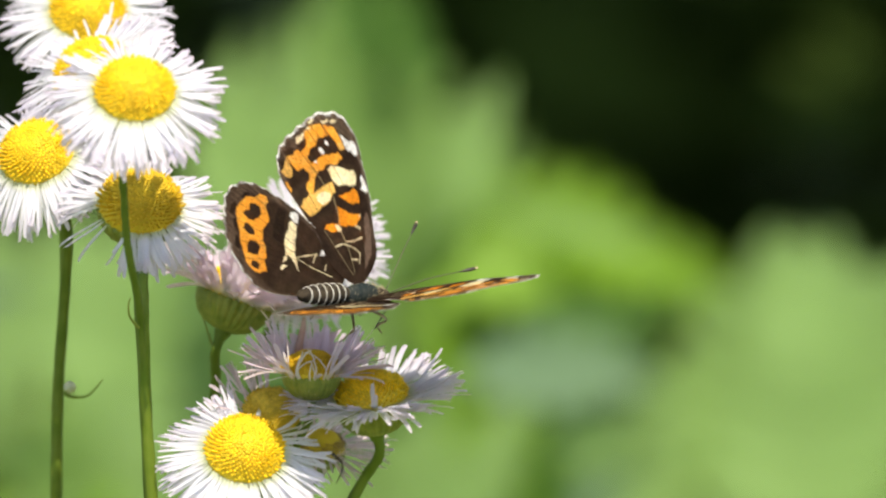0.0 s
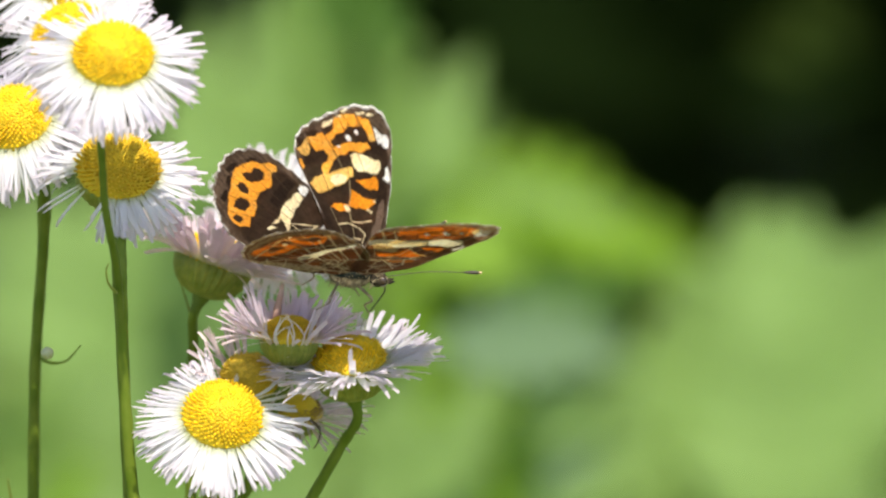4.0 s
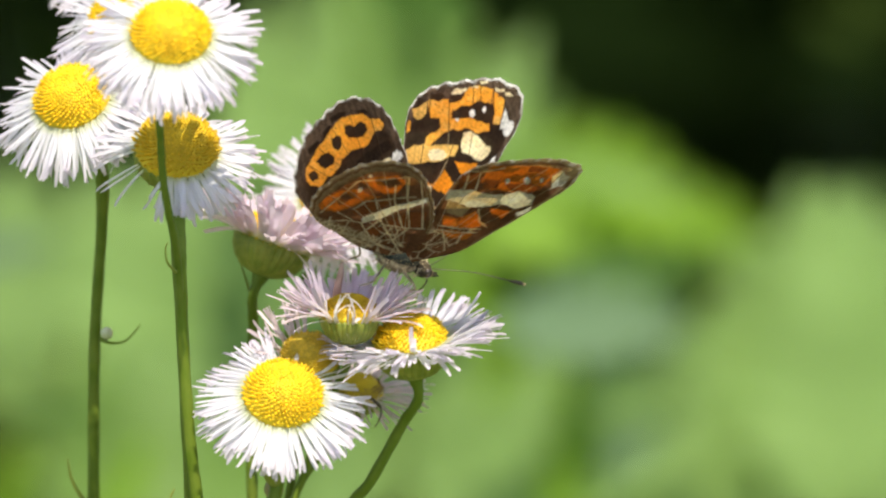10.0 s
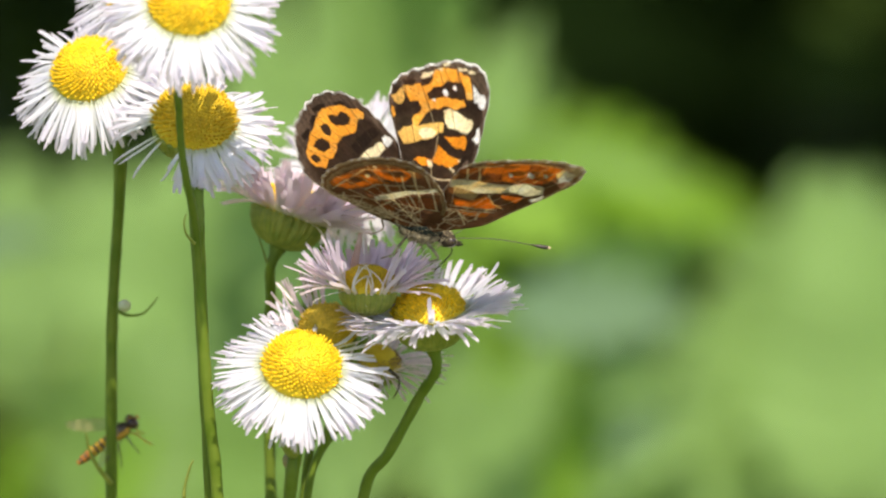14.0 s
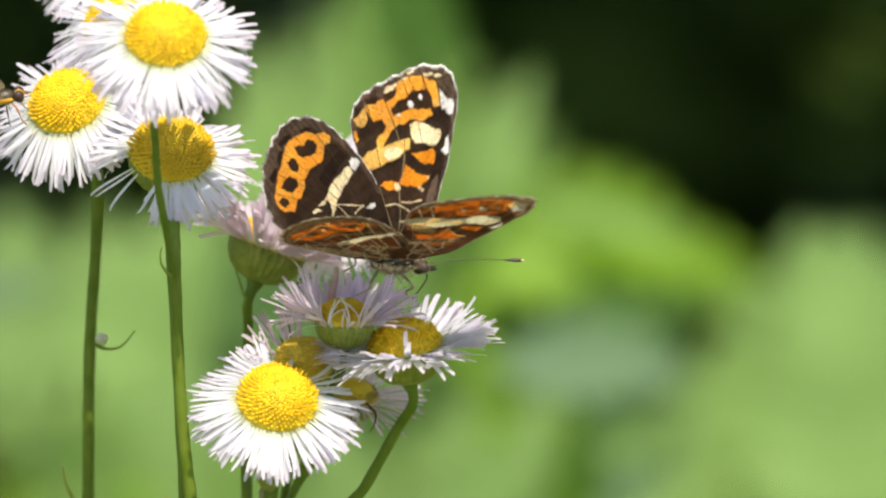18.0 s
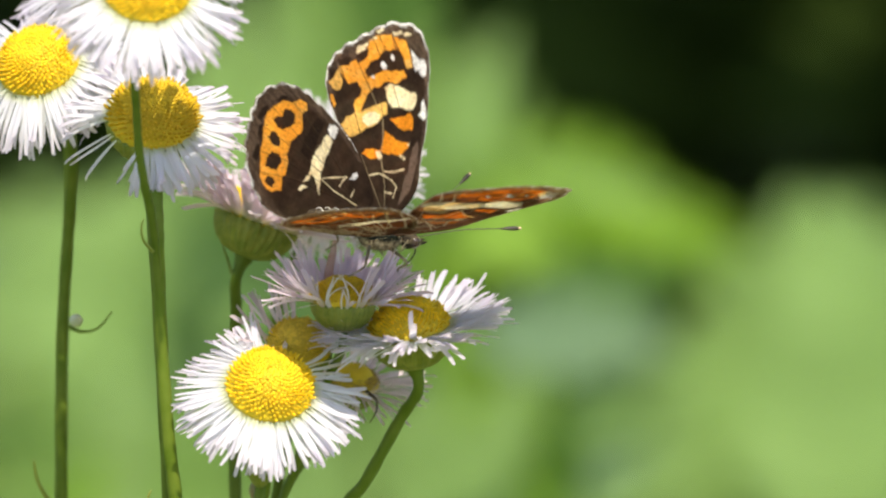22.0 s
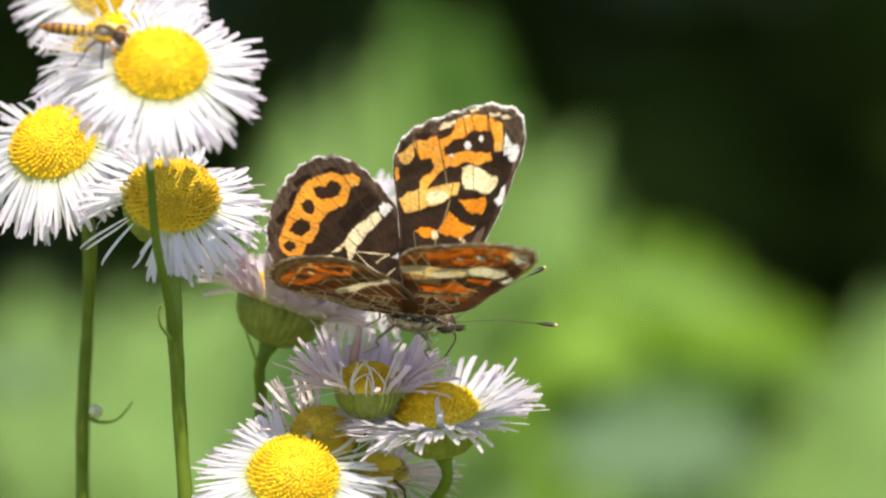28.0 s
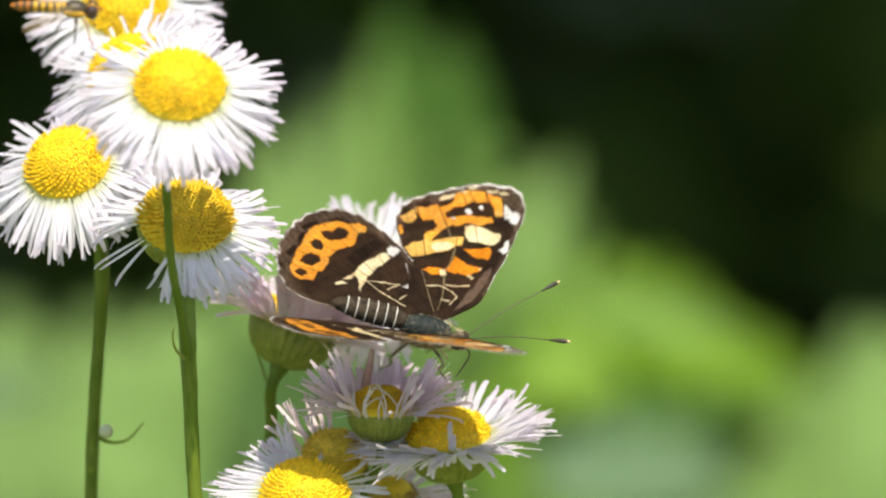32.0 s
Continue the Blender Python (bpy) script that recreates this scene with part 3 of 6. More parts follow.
CUP = mesh_ob("calyx", *lathe([(0.7 * MM, -5.0 * MM), (1.5 * MM, -4.9 * MM), (2.8 * MM, -4.4 * MM), (3.8 * MM, -3.5 * MM), (4.5 * MM, -2.2 * MM),
                               (4.75 * MM, -1.0 * MM), (4.7 * MM, -0.7 * MM), (4.2 * MM, -0.5 * MM)], 112, 0.045, 28), CALYX)


def flower(at, axis, stem_line, size, kind, lift, seed, label, disc="young", count=126, gap=None, spread=6.0, stem_r=0.62, ray=1.0):
    """A fleabane head with its stem. axis: the way the disc faces; lift: degrees by which the rays rise from the disc's plane;
    gap: rays that lie less than so far towards a direction are lost with some chance."""
    rng = random.Random(seed)
    at = Vector(at)
    z = Vector(axis).normalized()
    head = aim((0, 0, 0), z.cross(Vector((0.2, 1, 0.1))), z)
    head = head @ Matrix.Rotation(rng.uniform(0, 6.28), 4, "Z") @ Matrix.Diagonal((size, size, size, 1))
    plant = thing("fleabane_flower", Matrix.Translation(at), label, "flower", "fleabane flowers")
    part("disc", DOME, plant, "", head)
    part("floret_dome", FLORETS[disc], plant, "domed granular yellow disc top", head)
    part("calyx", CUP, plant, "", head)
    low = head @ Vector((0, 0, -4.8 * MM))
    seen, foot = [Vector(p) - at for p in stem_line[:-1]], Vector(stem_line[-1]) - at
    lead = (seen[-1] - seen[-2]) if len(seen) > 1 else Vector((0, 0, -0.01))
    for q, away in ((0.03, 0.9), (0.09, 0.75), (0.2, 0.5), (0.42, 0.25), (0.7, 0.1)):
        straight = seen[-1].lerp(foot, q)
        seen.append(straight + Vector((lead.x, lead.y, 0)) * away * 0.5)
    pts = [low, low - z * (3 * MM * size)] + seen + [foot]
    line = spline(pts, 26 + 4 * len(pts))
    n = len(line)
    rad = [(stem_r + 0.5 * max(0, 1 - i / 4)) * MM * size * (1 + 0.35 * i / n) * (1 + 0.05 * math.sin(i * 1.7)) for i in range(n)]
    part("stem", mesh_ob("stem", *tube(line, rad, 10), STEM), plant)
    count = int(count * 2.3)
    for i in range(count):
        a = 2 * math.pi * (i + rng.uniform(-0.45, 0.45)) / count
        a += 0.035 * math.sin(a * 9 + seed) + 0.016 * math.sin(a * 19 + 2 * seed)
        if gap and (head.to_3x3() @ Vector((math.cos(a), math.sin(a), 0))).normalized().dot(Vector(gap[0])) < gap[1] and rng.random() < gap[2]:
            continue
        up = lift + 5 * math.sin(5 * a + seed) + 3 * math.sin(11 * a + seed) + rng.gauss(0, spread) - 3.5 * (i % 3)
        scale = rng.uniform(0.78, 1.05) * ray
        m = Matrix.Rotation(a, 4, "Z") @ Matrix.Translation((4.55 * MM, 0, (-0.3 - 0.2 * (i % 3)) * MM)) \
            @ Matrix.Rotation(-radians(up), 4, "Y") @ Matrix.Rotation(radians(rng.gauss(0, 3.2 if kind in ("white", "broad") else 7)), 4, "Z") \
            @ Matrix.Rotation(radians(rng.gauss(0, 6 if kind in ("white", "broad") else 14)), 4, "X") @ Matrix.Diagonal((scale, 1, 1, 1))
        part("petal", rng.choice(PETALS[kind]), plant, "", head @ m)
    return plant


# heads with their stems, from the top of the cluster to the foot
WHITE = "white fleabane flower with a domed yellow disc on a green stem"
flower((-0.0376, 0.0340, 0.6279), (0.05, -0.62, 0.78), [(-0.0345, 0.0280, 0.6190), (-0.0318, 0.0140, 0.6080), (-0.0303, -0.0010, 0.5966), (-0.0294, -0.0010, 0.5787), (-0.02, 0.01, 0.0)], 1.0, "white", -12, 31, WHITE)
flower((-0.0369, 0.0190, 0.6232), (-0.42, -0.42, 0.80), [(-0.0397, 0.0210, 0.6144), (-0.0401, 0.0260, 0.5969), (-0.0410, 0.0260, 0.5815), (-0.0413, 0.0270, 0.5643), (-0.04, 0.03, 0.0)], 1.0, "white", -10, 32, WHITE)
flower((-0.0305, -0.0180, 0.6266), (0.04, -0.60, 0.80), [(-0.0320, -0.0140, 0.6173), (-0.0319, -0.0125, 0.6129), (-0.0317, -0.0110, 0.6084), (-0.0312, -0.0100, 0.6046), (-0.0305, -0.0080, 0.6006), (-0.0300, -0.0062, 0.5955), (-0.0295, -0.0050, 0.5857), (-0.0288, -0.0040, 0.5746), (-0.0280, -0.0030, 0.5665), (-0.022, 0.01, 0.0)], 1.03, "white", -17, 33, WHITE, "young", 140, stem_r=0.42)
flower((-0.0431, 0.0120, 0.6140), (-0.22, -0.62, 0.75), [(-0.0396, 0.0180, 0.6038), (-0.0400, 0.0200, 0.5952), (-0.0409, 0.0210, 0.5824), (-0.0412, 0.0220, 0.5653), (-0.04, 0.02, 0.0)], 1.0, "white", -22, 34, WHITE, "young", 120)
flower((-0.0304, 0.0020, 0.6097), (0.06, -0.56, 0.83), [(-0.0302, -0.0010, 0.6035), (-0.0299, -0.0045, 0.6000), (-0.0298, -0.0055, 0.5961), (-0.0295, -0.0050, 0.5857), (-0.0288, -0.0040, 0.5746), (-0.0280, -0.0030, 0.5665), (-0.022, 0.01, 0.0)], 1.05, "white", -15, 35, "ageing white fleabane flower with a tall ochre disc", "old", 120, ((0.72, 0.2, 0.66), -0.72, 0.82), 11, ray=0.85)
flower((-0.0178, -0.0060, 0.5814), (0.10, -0.64, 0.76), [(-0.0183, 0.0040, 0.5706), (-0.0196, 0.0060, 0.5604), (-0.016, 0.012, 0.0)], 1.04, "white", -17, 36, WHITE, "young", 126, ray=0.93, gap=((-0.5, -0.4, -0.75), -0.72, 0.9))
ragged_flower = flower((-0.0099, -0.0010, 0.5901), (0.03, 0.02, 1.0), [(-0.0116, 0.0060, 0.5798), (-0.0152, 0.0090, 0.5695), (-0.0173, 0.0090, 0.5626), (-0.012, 0.015, 0.0)], 0.72, "lilac", 42, 37, "lilac-tinged fleabane flower with raised ragged rays", "old", 104, ((0, 1, 0), -0.35, 0.86), 14, ray=1.4)
flower((-0.0027, 0.0010, 0.5867), (-0.12, -0.12, 0.98), [(-0.0037, 0.0050, 0.5756), (-0.0075, 0.0060, 0.5685), (-0.0105, 0.0080, 0.5631), (-0.010, 0.012, 0.0)], 0.96, "broad", 14, 38, "pale lilac fleabane flower tilted on a curved stem", "young", 165, None, 8, ray=1.12)
flower((-0.0191, 0.0180, 0.5959), (0.34, 0.14, 0.92), [(-0.0217, 0.0200, 0.5847), (-0.0221, 0.0200, 0.5771), (-0.0219, 0.0180, 0.5649), (-0.016, 0.016, 0.0)], 0.98, "lilac", 40, 39, "lilac fleabane flower seen from the side above its green cup", "young", 112, None, 12, ray=1.12)
flower((-0.0115, 0.0300, 0.5987), (-0.2, -0.75, 0.63), [(-0.0166, 0.0360, 0.5852), (-0.0193, 0.0300, 0.5624), (-0.016, 0.03, 0.0)], 1.0, "white", 4, 40, WHITE)
flower((-0.0147, 0.0035, 0.5842), (0.05, -0.5, 0.85), [(-0.0159, 0.0100, 0.5735), (-0.0178, 0.0110, 0.5622), (-0.013, 0.014, 0.0)], 0.76, "faded", 30, 41, "withered fleabane flower with shrivelled grey-lilac rays", "spent", 40, ((-0.9, 0.3, 0.3), 0.45, 0.97), 24, ray=1.2)
flower((-0.0088, 0.0140, 0.5781), (0.1, -0.3, 0.95), [(-0.0109, 0.0140, 0.5727), (-0.0156, 0.0130, 0.5673), (-0.0175, 0.0120, 0.5606), (-0.011, 0.016, 0.0)], 0.62, "faded", 8, 42, "withered fleabane flower hanging under fresher ones", "withered", 60, None, 18, ray=1.55)

# curled thread-like rays in front of the ragged head, and one rusty withered ray behind its disc
FILAMENT = material("thread_ray", (0.80, 0.76, 0.68), 0.6, (0.74, 0.66, 0.66), 260, translucent=0.4)
RUSTY = material("rusty_ray", (0.40, 0.20, 0.14), 0.7, (0.58, 0.40, 0.34), 400, translucent=0.3)
TRNG = random.Random(64)
for k in range(13):
    a = -math.pi / 2 + TRNG.uniform(-1.0, 1.0)
    root = Vector((math.cos(a) * 3.3, math.sin(a) * 3.3, -0.6))
    out = Vector((math.cos(a), math.sin(a), 0))
    side = Vector((-out.y, out.x, 0)) * TRNG.uniform(-1.6, 1.6)
    rise = TRNG.uniform(1.6, 4.2)
    bend = [root, root + out * 0.9 + Vector((0, 0, rise * 0.4)), root + out * TRNG.uniform(0.0, 1.2) + side * 0.7 + Vector((0, 0, rise * 0.85)),
            root + out * TRNG.uniform(-1.2, 1.6) + side * 1.5 + Vector((0, 0, rise))]
    part("thread_ray", mesh_ob("thread_ray", *tube([p * MM for p in spline(bend, 12)], [0.13 * MM - 0.006 * MM * i for i in range(12)], 5, True, 0.6), FILAMENT), ragged_flower)
strap = spline([(-1.6, 2.6, 0.4), (-1.5, 3.0, 2.4), (-1.1, 3.2, 4.4), (-0.9, 2.9, 5.8)], 12)
part("withered_ray", mesh_ob("withered_ray", *tube([p * MM for p in strap], [0.55 * MM, 0.6 * MM, 0.6 * MM] + [0.55 * MM - 0.04 * MM * i for i in range(9)], 7, True, 0.35), RUSTY), ragged_flower, "rusty brown withered ray")


# small bits on the stems
DRY = material("dry_bract", (0.05, 0.035, 0.02), 0.8, (0.09, 0.06, 0.03), 600)
BUD = material("pale_bud", (0.50, 0.50, 0.34), 0.6, (0.38, 0.40, 0.22), 700)


def sprig(at, points, radius, mat, name, label, category, ball=0.0):
    """A bud or thin bract on a stem."""
    at = Vector(at)
    ob = thing(name, Matrix.Translation(at), label, category)
    if ball:
        v, f = ellipsoid((0, 0, 0), (ball, ball * 0.9, ball), 14, 10)
        part("bud", mesh_ob("bud", v, f, mat), ob)
    pts = spline([Vector(p) - at for p in points], 14)
    part("bract", mesh_ob("bract", *tube(pts, [radius * (1 - 0.055 * i) for i in range(14)], 6), STEM if ball else mat), ob)
    return ob


sprig((-0.0393, 0.0175, 0.5843), [(-0.0400, 0.0190, 0.5833), (-0.0388, 0.0180, 0.5830), (-0.0370, 0.0175, 0.5834), (-0.0353, 0.0175, 0.5853)], 0.00026, BUD, "side_bud", "tiny pale bud with a thin curled bract on the stem", "bud", 0.00075)
sprig((-0.0419, 0.0215, 0.5622), [(-0.0412, 0.0215, 0.5616), (-0.0428, 0.0200, 0.5640), (-0.0438, 0.0190, 0.5663), (-0.0441, 0.0180, 0.5687)], 0.00035, CALYX, "stem_leaf", "narrow green leaf curving up beside the stem", "leaf")
sprig((-0.0304, -0.0080, 0.5966), [(-0.0303, -0.0075, 0.5964), (-0.0313, -0.0085, 0.5978), (-0.0315, -0.0090, 0.5994), (-0.0312, -0.0095, 0.6004)], 0.0002, CALYX, "stem_bract", "thin green bract hugging the forked stem", "bract")
sprig((-0.0220, 0.0195, 0.5894), [(-0.0221, 0.0195, 0.5889), (-0.0226, 0.0180, 0.5910), (-0.0232, 0.0170, 0.5930), (-0.0237, 0.0170, 0.5942)], 0.00018, CALYX, "stem_bract", "thin green bract under the flower cup", "bract")
sprig((-0.0070, 0.0080, 0.5772), [(-0.0074, 0.0080, 0.5781), (-0.0063, 0.0060, 0.5774), (-0.0064, 0.0060, 0.5761), (-0.0070, 0.0060, 0.5750)], 0.0002, DRY, "dry_curl", "dark dry curl hanging under the withered flower", "bract")
sprig((-0.0318, 0.0000, 0.5652), [(-0.0320, 0.0000, 0.5641), (-0.0318, 0.0000, 0.5659), (-0.0312, 0.0000, 0.5680), (-0.0308, 0.0000, 0.5688)], 0.00025, CALYX, "stem_leaf", "narrow green leaf tip beside the stem", "leaf")

NODE = material("stem_node", (0.20, 0.20, 0.05), 0.6, (0.28, 0.20, 0.10), 500, 0.2, 2200)
sprig((-0.0191, 0.0065, 0.5674), [(-0.0191, 0.0065, 0.5680), (-0.0193, 0.0065, 0.5662), (-0.0196, 0.0070, 0.5645), (-0.0200, 0.0075, 0.5626)], 0.0009, NODE, "stem_node", "swollen green-brown node where flower stems fork", "stem", 0.0012)

flower_bud = thing("flower_bud", Matrix.Translation((-0.0190, 0.0040, 0.5712)), "closed green bud with a brownish base at the stem fork", "bud")
part("bud", mesh_ob("bud", *lathe([(0.4 * MM, -3.0 * MM), (0.9 * MM, -2.4 * MM), (1.5 * MM, -1.2 * MM), (1.75 * MM, 0.2 * MM), (1.6 * MM, 1.5 * MM), (0.9 * MM, 2.5 * MM)], 48, 0.05, 12), CALYX), flower_bud)
part("stem", mesh_ob("stem", *tube([(0, 0, -0.0028), (-0.0003, 0.0012, -0.0060), (-0.0005, 0.0030, -0.0110)], [0.0006, 0.0007, 0.0008], 8), STEM), flower_bud)


# ---- butterfly ----
SCALE_BROWN = (0.030, 0.017, 0.010)
SCALE_BLACK = (0.014, 0.008, 0.005)
SCALE_DUST = (0.15, 0.10, 0.07)
SCALE_SAND = (0.50, 0.40, 0.22)
SCALE_FIRE = (0.86, 0.29, 0.018)
UNDER_OLIVE = (0.50, 0.38, 0.20)
SCALE_ORANGE = (0.92, 0.36, 0.036)
SCALE_AMBER = (0.90, 0.50, 0.12)
SCALE_CREAM = (0.92, 0.76, 0.46)
SCALE_WHITE = (0.92, 0.90, 0.86)
UNDER_RUST = (0.68, 0.20, 0.022)
UNDER_BROWN = (0.20, 0.085, 0.04)
UNDER_UMBER = (0.28, 0.085, 0.024)
UNDER_THREAD = (0.88, 0.78, 0.52)
UNDER_CREAM = (0.97, 0.92, 0.74)

FORE_EDGE = [(0.00, 0.00), (1.98, 1.96), (3.86, 4.58), (4.67, 8.47), (5.48, 12.36), (6.01, 16.54), (6.35, 19.65), (5.71, 22.37), (4.55, 23.48), (1.94, 23.36), (-0.23, 22.24), (-2.35, 20.85), (-4.46, 19.34), (-5.84, 17.70), (-6.51, 15.53), (-6.26, 13.55), (-5.17, 10.19), (-4.17, 6.67), (-3.39, 3.10), (-1.91, 1.03), (0.00, 0.00)]
HIND_EDGE = [(0.00, 0.00), (2.13, 2.87), (0.84, 7.55), (-1.04, 10.29), (-3.63, 12.74), (-5.43, 14.20), (-7.88, 14.98), (-10.42, 14.39), (-12.31, 12.59), (-13.28, 10.56), (-13.99, 7.91), (-13.87, 4.82), (-12.69, 2.08), (-10.38, 0.65), (-7.67, 0.12), (-4.66, -0.48), (-2.33, -0.41), (0.00, 0.00)]

# upper side, patch by patch
FORE_FIELD = [[(-1.05, 21.54), (-0.50, 21.87), (0.62, 22.41), (1.91, 22.70), (2.29, 20.99), (1.26, 20.61), (0.53, 20.31), (-0.05, 19.46), (-0.89, 19.06), (-1.35, 18.25), (-1.83, 17.57), (-1.52, 16.93), (-1.77, 15.66), (-2.18, 15.22), (-2.54, 15.85), (-2.82, 16.36), (-3.78, 15.94), (-4.49, 16.50), (-5.04, 17.45), (-4.87, 17.84), (-3.78, 18.22), (-2.71, 19.02), (-2.50, 18.57), (-1.79, 19.01), (-1.26, 20.06)],
    [(2.14, 22.46), (3.71, 22.24), (4.21, 20.20), (4.28, 19.14), (3.59, 18.92), (3.21, 19.98), (2.73, 20.94), (2.35, 21.36)]]
FORE_FIELD_LOW = [[(-1.55, 16.07), (-1.52, 16.93), (-0.31, 17.62), (0.51, 18.09), (1.02, 18.63), (1.53, 18.17), (3.15, 18.68), (3.42, 17.88), (2.53, 17.11), (1.97, 16.84), (1.14, 17.02), (0.48, 16.66), (-0.02, 16.05), (-0.90, 15.86), (-1.57, 15.21), (-1.85, 14.44), (-2.16, 13.81), (-2.40, 13.19), (-2.51, 12.46), (-3.09, 12.34), (-3.30, 13.42), (-3.04, 14.33), (-2.52, 14.79), (-2.24, 15.56)],
    [(-6.27, 14.34), (-5.90, 14.28), (-5.57, 13.22), (-5.87, 12.87), (-6.20, 13.65)]]
FORE_EMBERS = [[(0.94, 12.58), (1.94, 12.73), (3.62, 13.53), (3.98, 12.90), (3.71, 11.72), (2.80, 11.37), (1.89, 11.73)],
    [(0.33, 10.97), (1.00, 10.62), (1.71, 10.08), (2.65, 9.93), (3.27, 10.21), (3.32, 9.59), (2.62, 9.09), (2.03, 8.40), (1.13, 8.34), (0.10, 8.32), (-0.55, 8.53), (-0.09, 9.33), (0.19, 10.10)],
    [(-2.74, 7.92), (-2.12, 8.48), (-1.37, 8.71), (-0.55, 8.53), (-0.42, 7.86), (-1.16, 7.56), (-1.74, 7.44), (-2.21, 7.69)]]
FORE_AMBER = [[(-6.30, 15.76), (-5.61, 16.62), (-5.06, 17.59), (-4.57, 16.27), (-4.67, 15.54), (-5.29, 14.91), (-5.91, 14.99)],
    [(-5.02, 10.94), (-4.41, 11.91), (-3.48, 12.47), (-2.18, 12.96), (-1.10, 13.69), (0.01, 14.28), (0.71, 14.44), (0.70, 13.16), (0.03, 12.52), (-0.71, 11.65), (-1.82, 11.06), (-2.88, 10.27), (-3.83, 9.79), (-4.25, 9.49), (-4.71, 10.30)],
    [(3.41, 19.88), (4.18, 20.05), (4.28, 19.14), (3.59, 18.92)]]
FORE_CREAM = [[(-2.48, 12.33), (-0.98, 13.08), (-0.15, 12.84), (-0.46, 11.92), (-1.84, 11.20), (-2.41, 11.64)],
    [(0.57, 16.18), (1.38, 16.71), (2.44, 16.59), (3.29, 16.29), (3.80, 15.83), (4.35, 16.17), (4.64, 15.88), (4.54, 15.15), (4.00, 14.11), (3.31, 13.88), (2.30, 14.08), (1.28, 14.00), (0.82, 14.82)],
    [(-2.84, 19.71), (-2.38, 20.53), (-1.28, 21.13), (-1.13, 21.02), (-1.71, 20.17), (-2.40, 19.66)],
    [(-1.28, 21.13), (-0.52, 22.01), (-0.03, 21.98), (-0.71, 21.40)]]
FORE_CREAM_BITS = [[(2.06, 22.88), (3.20, 23.35), (3.32, 23.02), (2.30, 22.57)],
    [(3.46, 22.91), (4.00, 23.32), (4.52, 23.15), (4.22, 22.79), (3.62, 22.73)],
    [(-0.99, 8.30), (-0.43, 8.56), (-0.17, 7.78), (-0.74, 7.59)],
    [(2.97, 9.86), (3.45, 10.18), (3.27, 9.51)],
    [(2.03, 8.40), (2.79, 8.22), (2.48, 7.94)],
    [(0.08, 22.72), (0.83, 23.25), (0.99, 23.07), (0.29, 22.55)]]
FORE_BLACK = [[(-0.01, 19.26), (0.74, 20.14), (1.87, 20.61), (2.73, 20.94), (3.25, 20.13), (3.37, 19.15), (2.86, 18.61), (1.93, 18.69), (1.39, 18.28), (0.49, 18.22), (-0.34, 17.76), (-0.89, 17.42), (-1.51, 17.50), (-1.72, 17.95), (-0.76, 18.38)],
    [(-2.86, 19.49), (-1.15, 20.44), (-1.27, 19.48), (-2.07, 18.88), (-2.74, 19.16)],
    [(-4.97, 18.39), (-3.97, 19.25), (-3.34, 19.10), (-3.77, 18.15), (-4.66, 18.03)],
    [(-6.26, 16.83), (-5.77, 17.44), (-5.36, 17.24), (-5.84, 16.21), (-6.22, 15.99)],
    [(-1.10, 15.32), (-0.31, 15.98), (0.41, 16.36), (0.80, 14.60), (-0.27, 14.15), (-1.11, 13.76), (-2.25, 13.37), (-1.84, 14.38)]]
FORE_DUST = [[(2.53, 5.72), (3.65, 9.46), (4.40, 10.32), (4.19, 8.18), (3.30, 4.85), (2.10, 3.20), (1.35, 2.35)],
    [(-5.87, 17.99), (-4.96, 19.61), (-3.33, 20.68), (-3.72, 20.16), (-4.59, 19.26)],
    [(5.89, 22.02), (6.15, 19.93), (6.06, 17.77), (5.78, 16.99), (5.74, 19.83)]]
FORE_WHITE = [[(4.25, 21.29), (4.55, 21.00), (5.21, 20.07), (5.91, 20.23), (6.14, 19.35), (5.82, 18.42), (5.38, 18.18), (4.93, 18.93), (4.61, 18.72), (4.27, 20.21)],
    [(4.59, 13.53), (4.97, 14.11), (5.16, 15.07), (5.41, 15.34), (5.52, 14.10), (5.56, 13.26), (5.18, 12.96)],
    [(1.07, 18.85), (0.95, 18.43), (0.57, 18.34), (0.31, 18.69), (0.43, 19.11), (0.81, 19.20)],
    [(2.15, 19.95), (2.07, 19.66), (1.80, 19.60), (1.62, 19.83), (1.70, 20.13), (1.97, 20.19)],
    [(-0.51, 17.22), (-0.59, 16.92), (-0.86, 16.87), (-1.04, 17.10), (-0.96, 17.40), (-0.69, 17.46)]]
FORE_LINES = [(-1.97, 5.44, -0.84, 5.89, 0.08), (-0.84, 5.89, -0.08, 5.71, 0.08), (-0.08, 5.71, 0.78, 5.34, 0.08), (0.78, 5.34, 1.40, 4.64, 0.08), (0.01, 6.21, 1.20, 6.33, 0.08), (1.20, 6.33, 2.44, 6.82, 0.08), (-0.13, 3.76, 0.72, 3.73, 0.08), (0.87, 3.28, 1.40, 4.64, 0.08)]
FORE_VEINS_PALE = [(-2.82, 7.70, -1.78, 4.79, 0.06), (-1.78, 4.79, -0.65, 1.71, 0.06), (-0.40, 7.73, -0.08, 4.46, 0.06), (-0.08, 4.46, -0.27, 1.93, 0.06), (0.13, 12.33, 0.01, 10.41, 0.06), (0.01, 10.41, -0.37, 7.88, 0.06), (-1.10, 15.32, -0.02, 12.51, 0.06)]
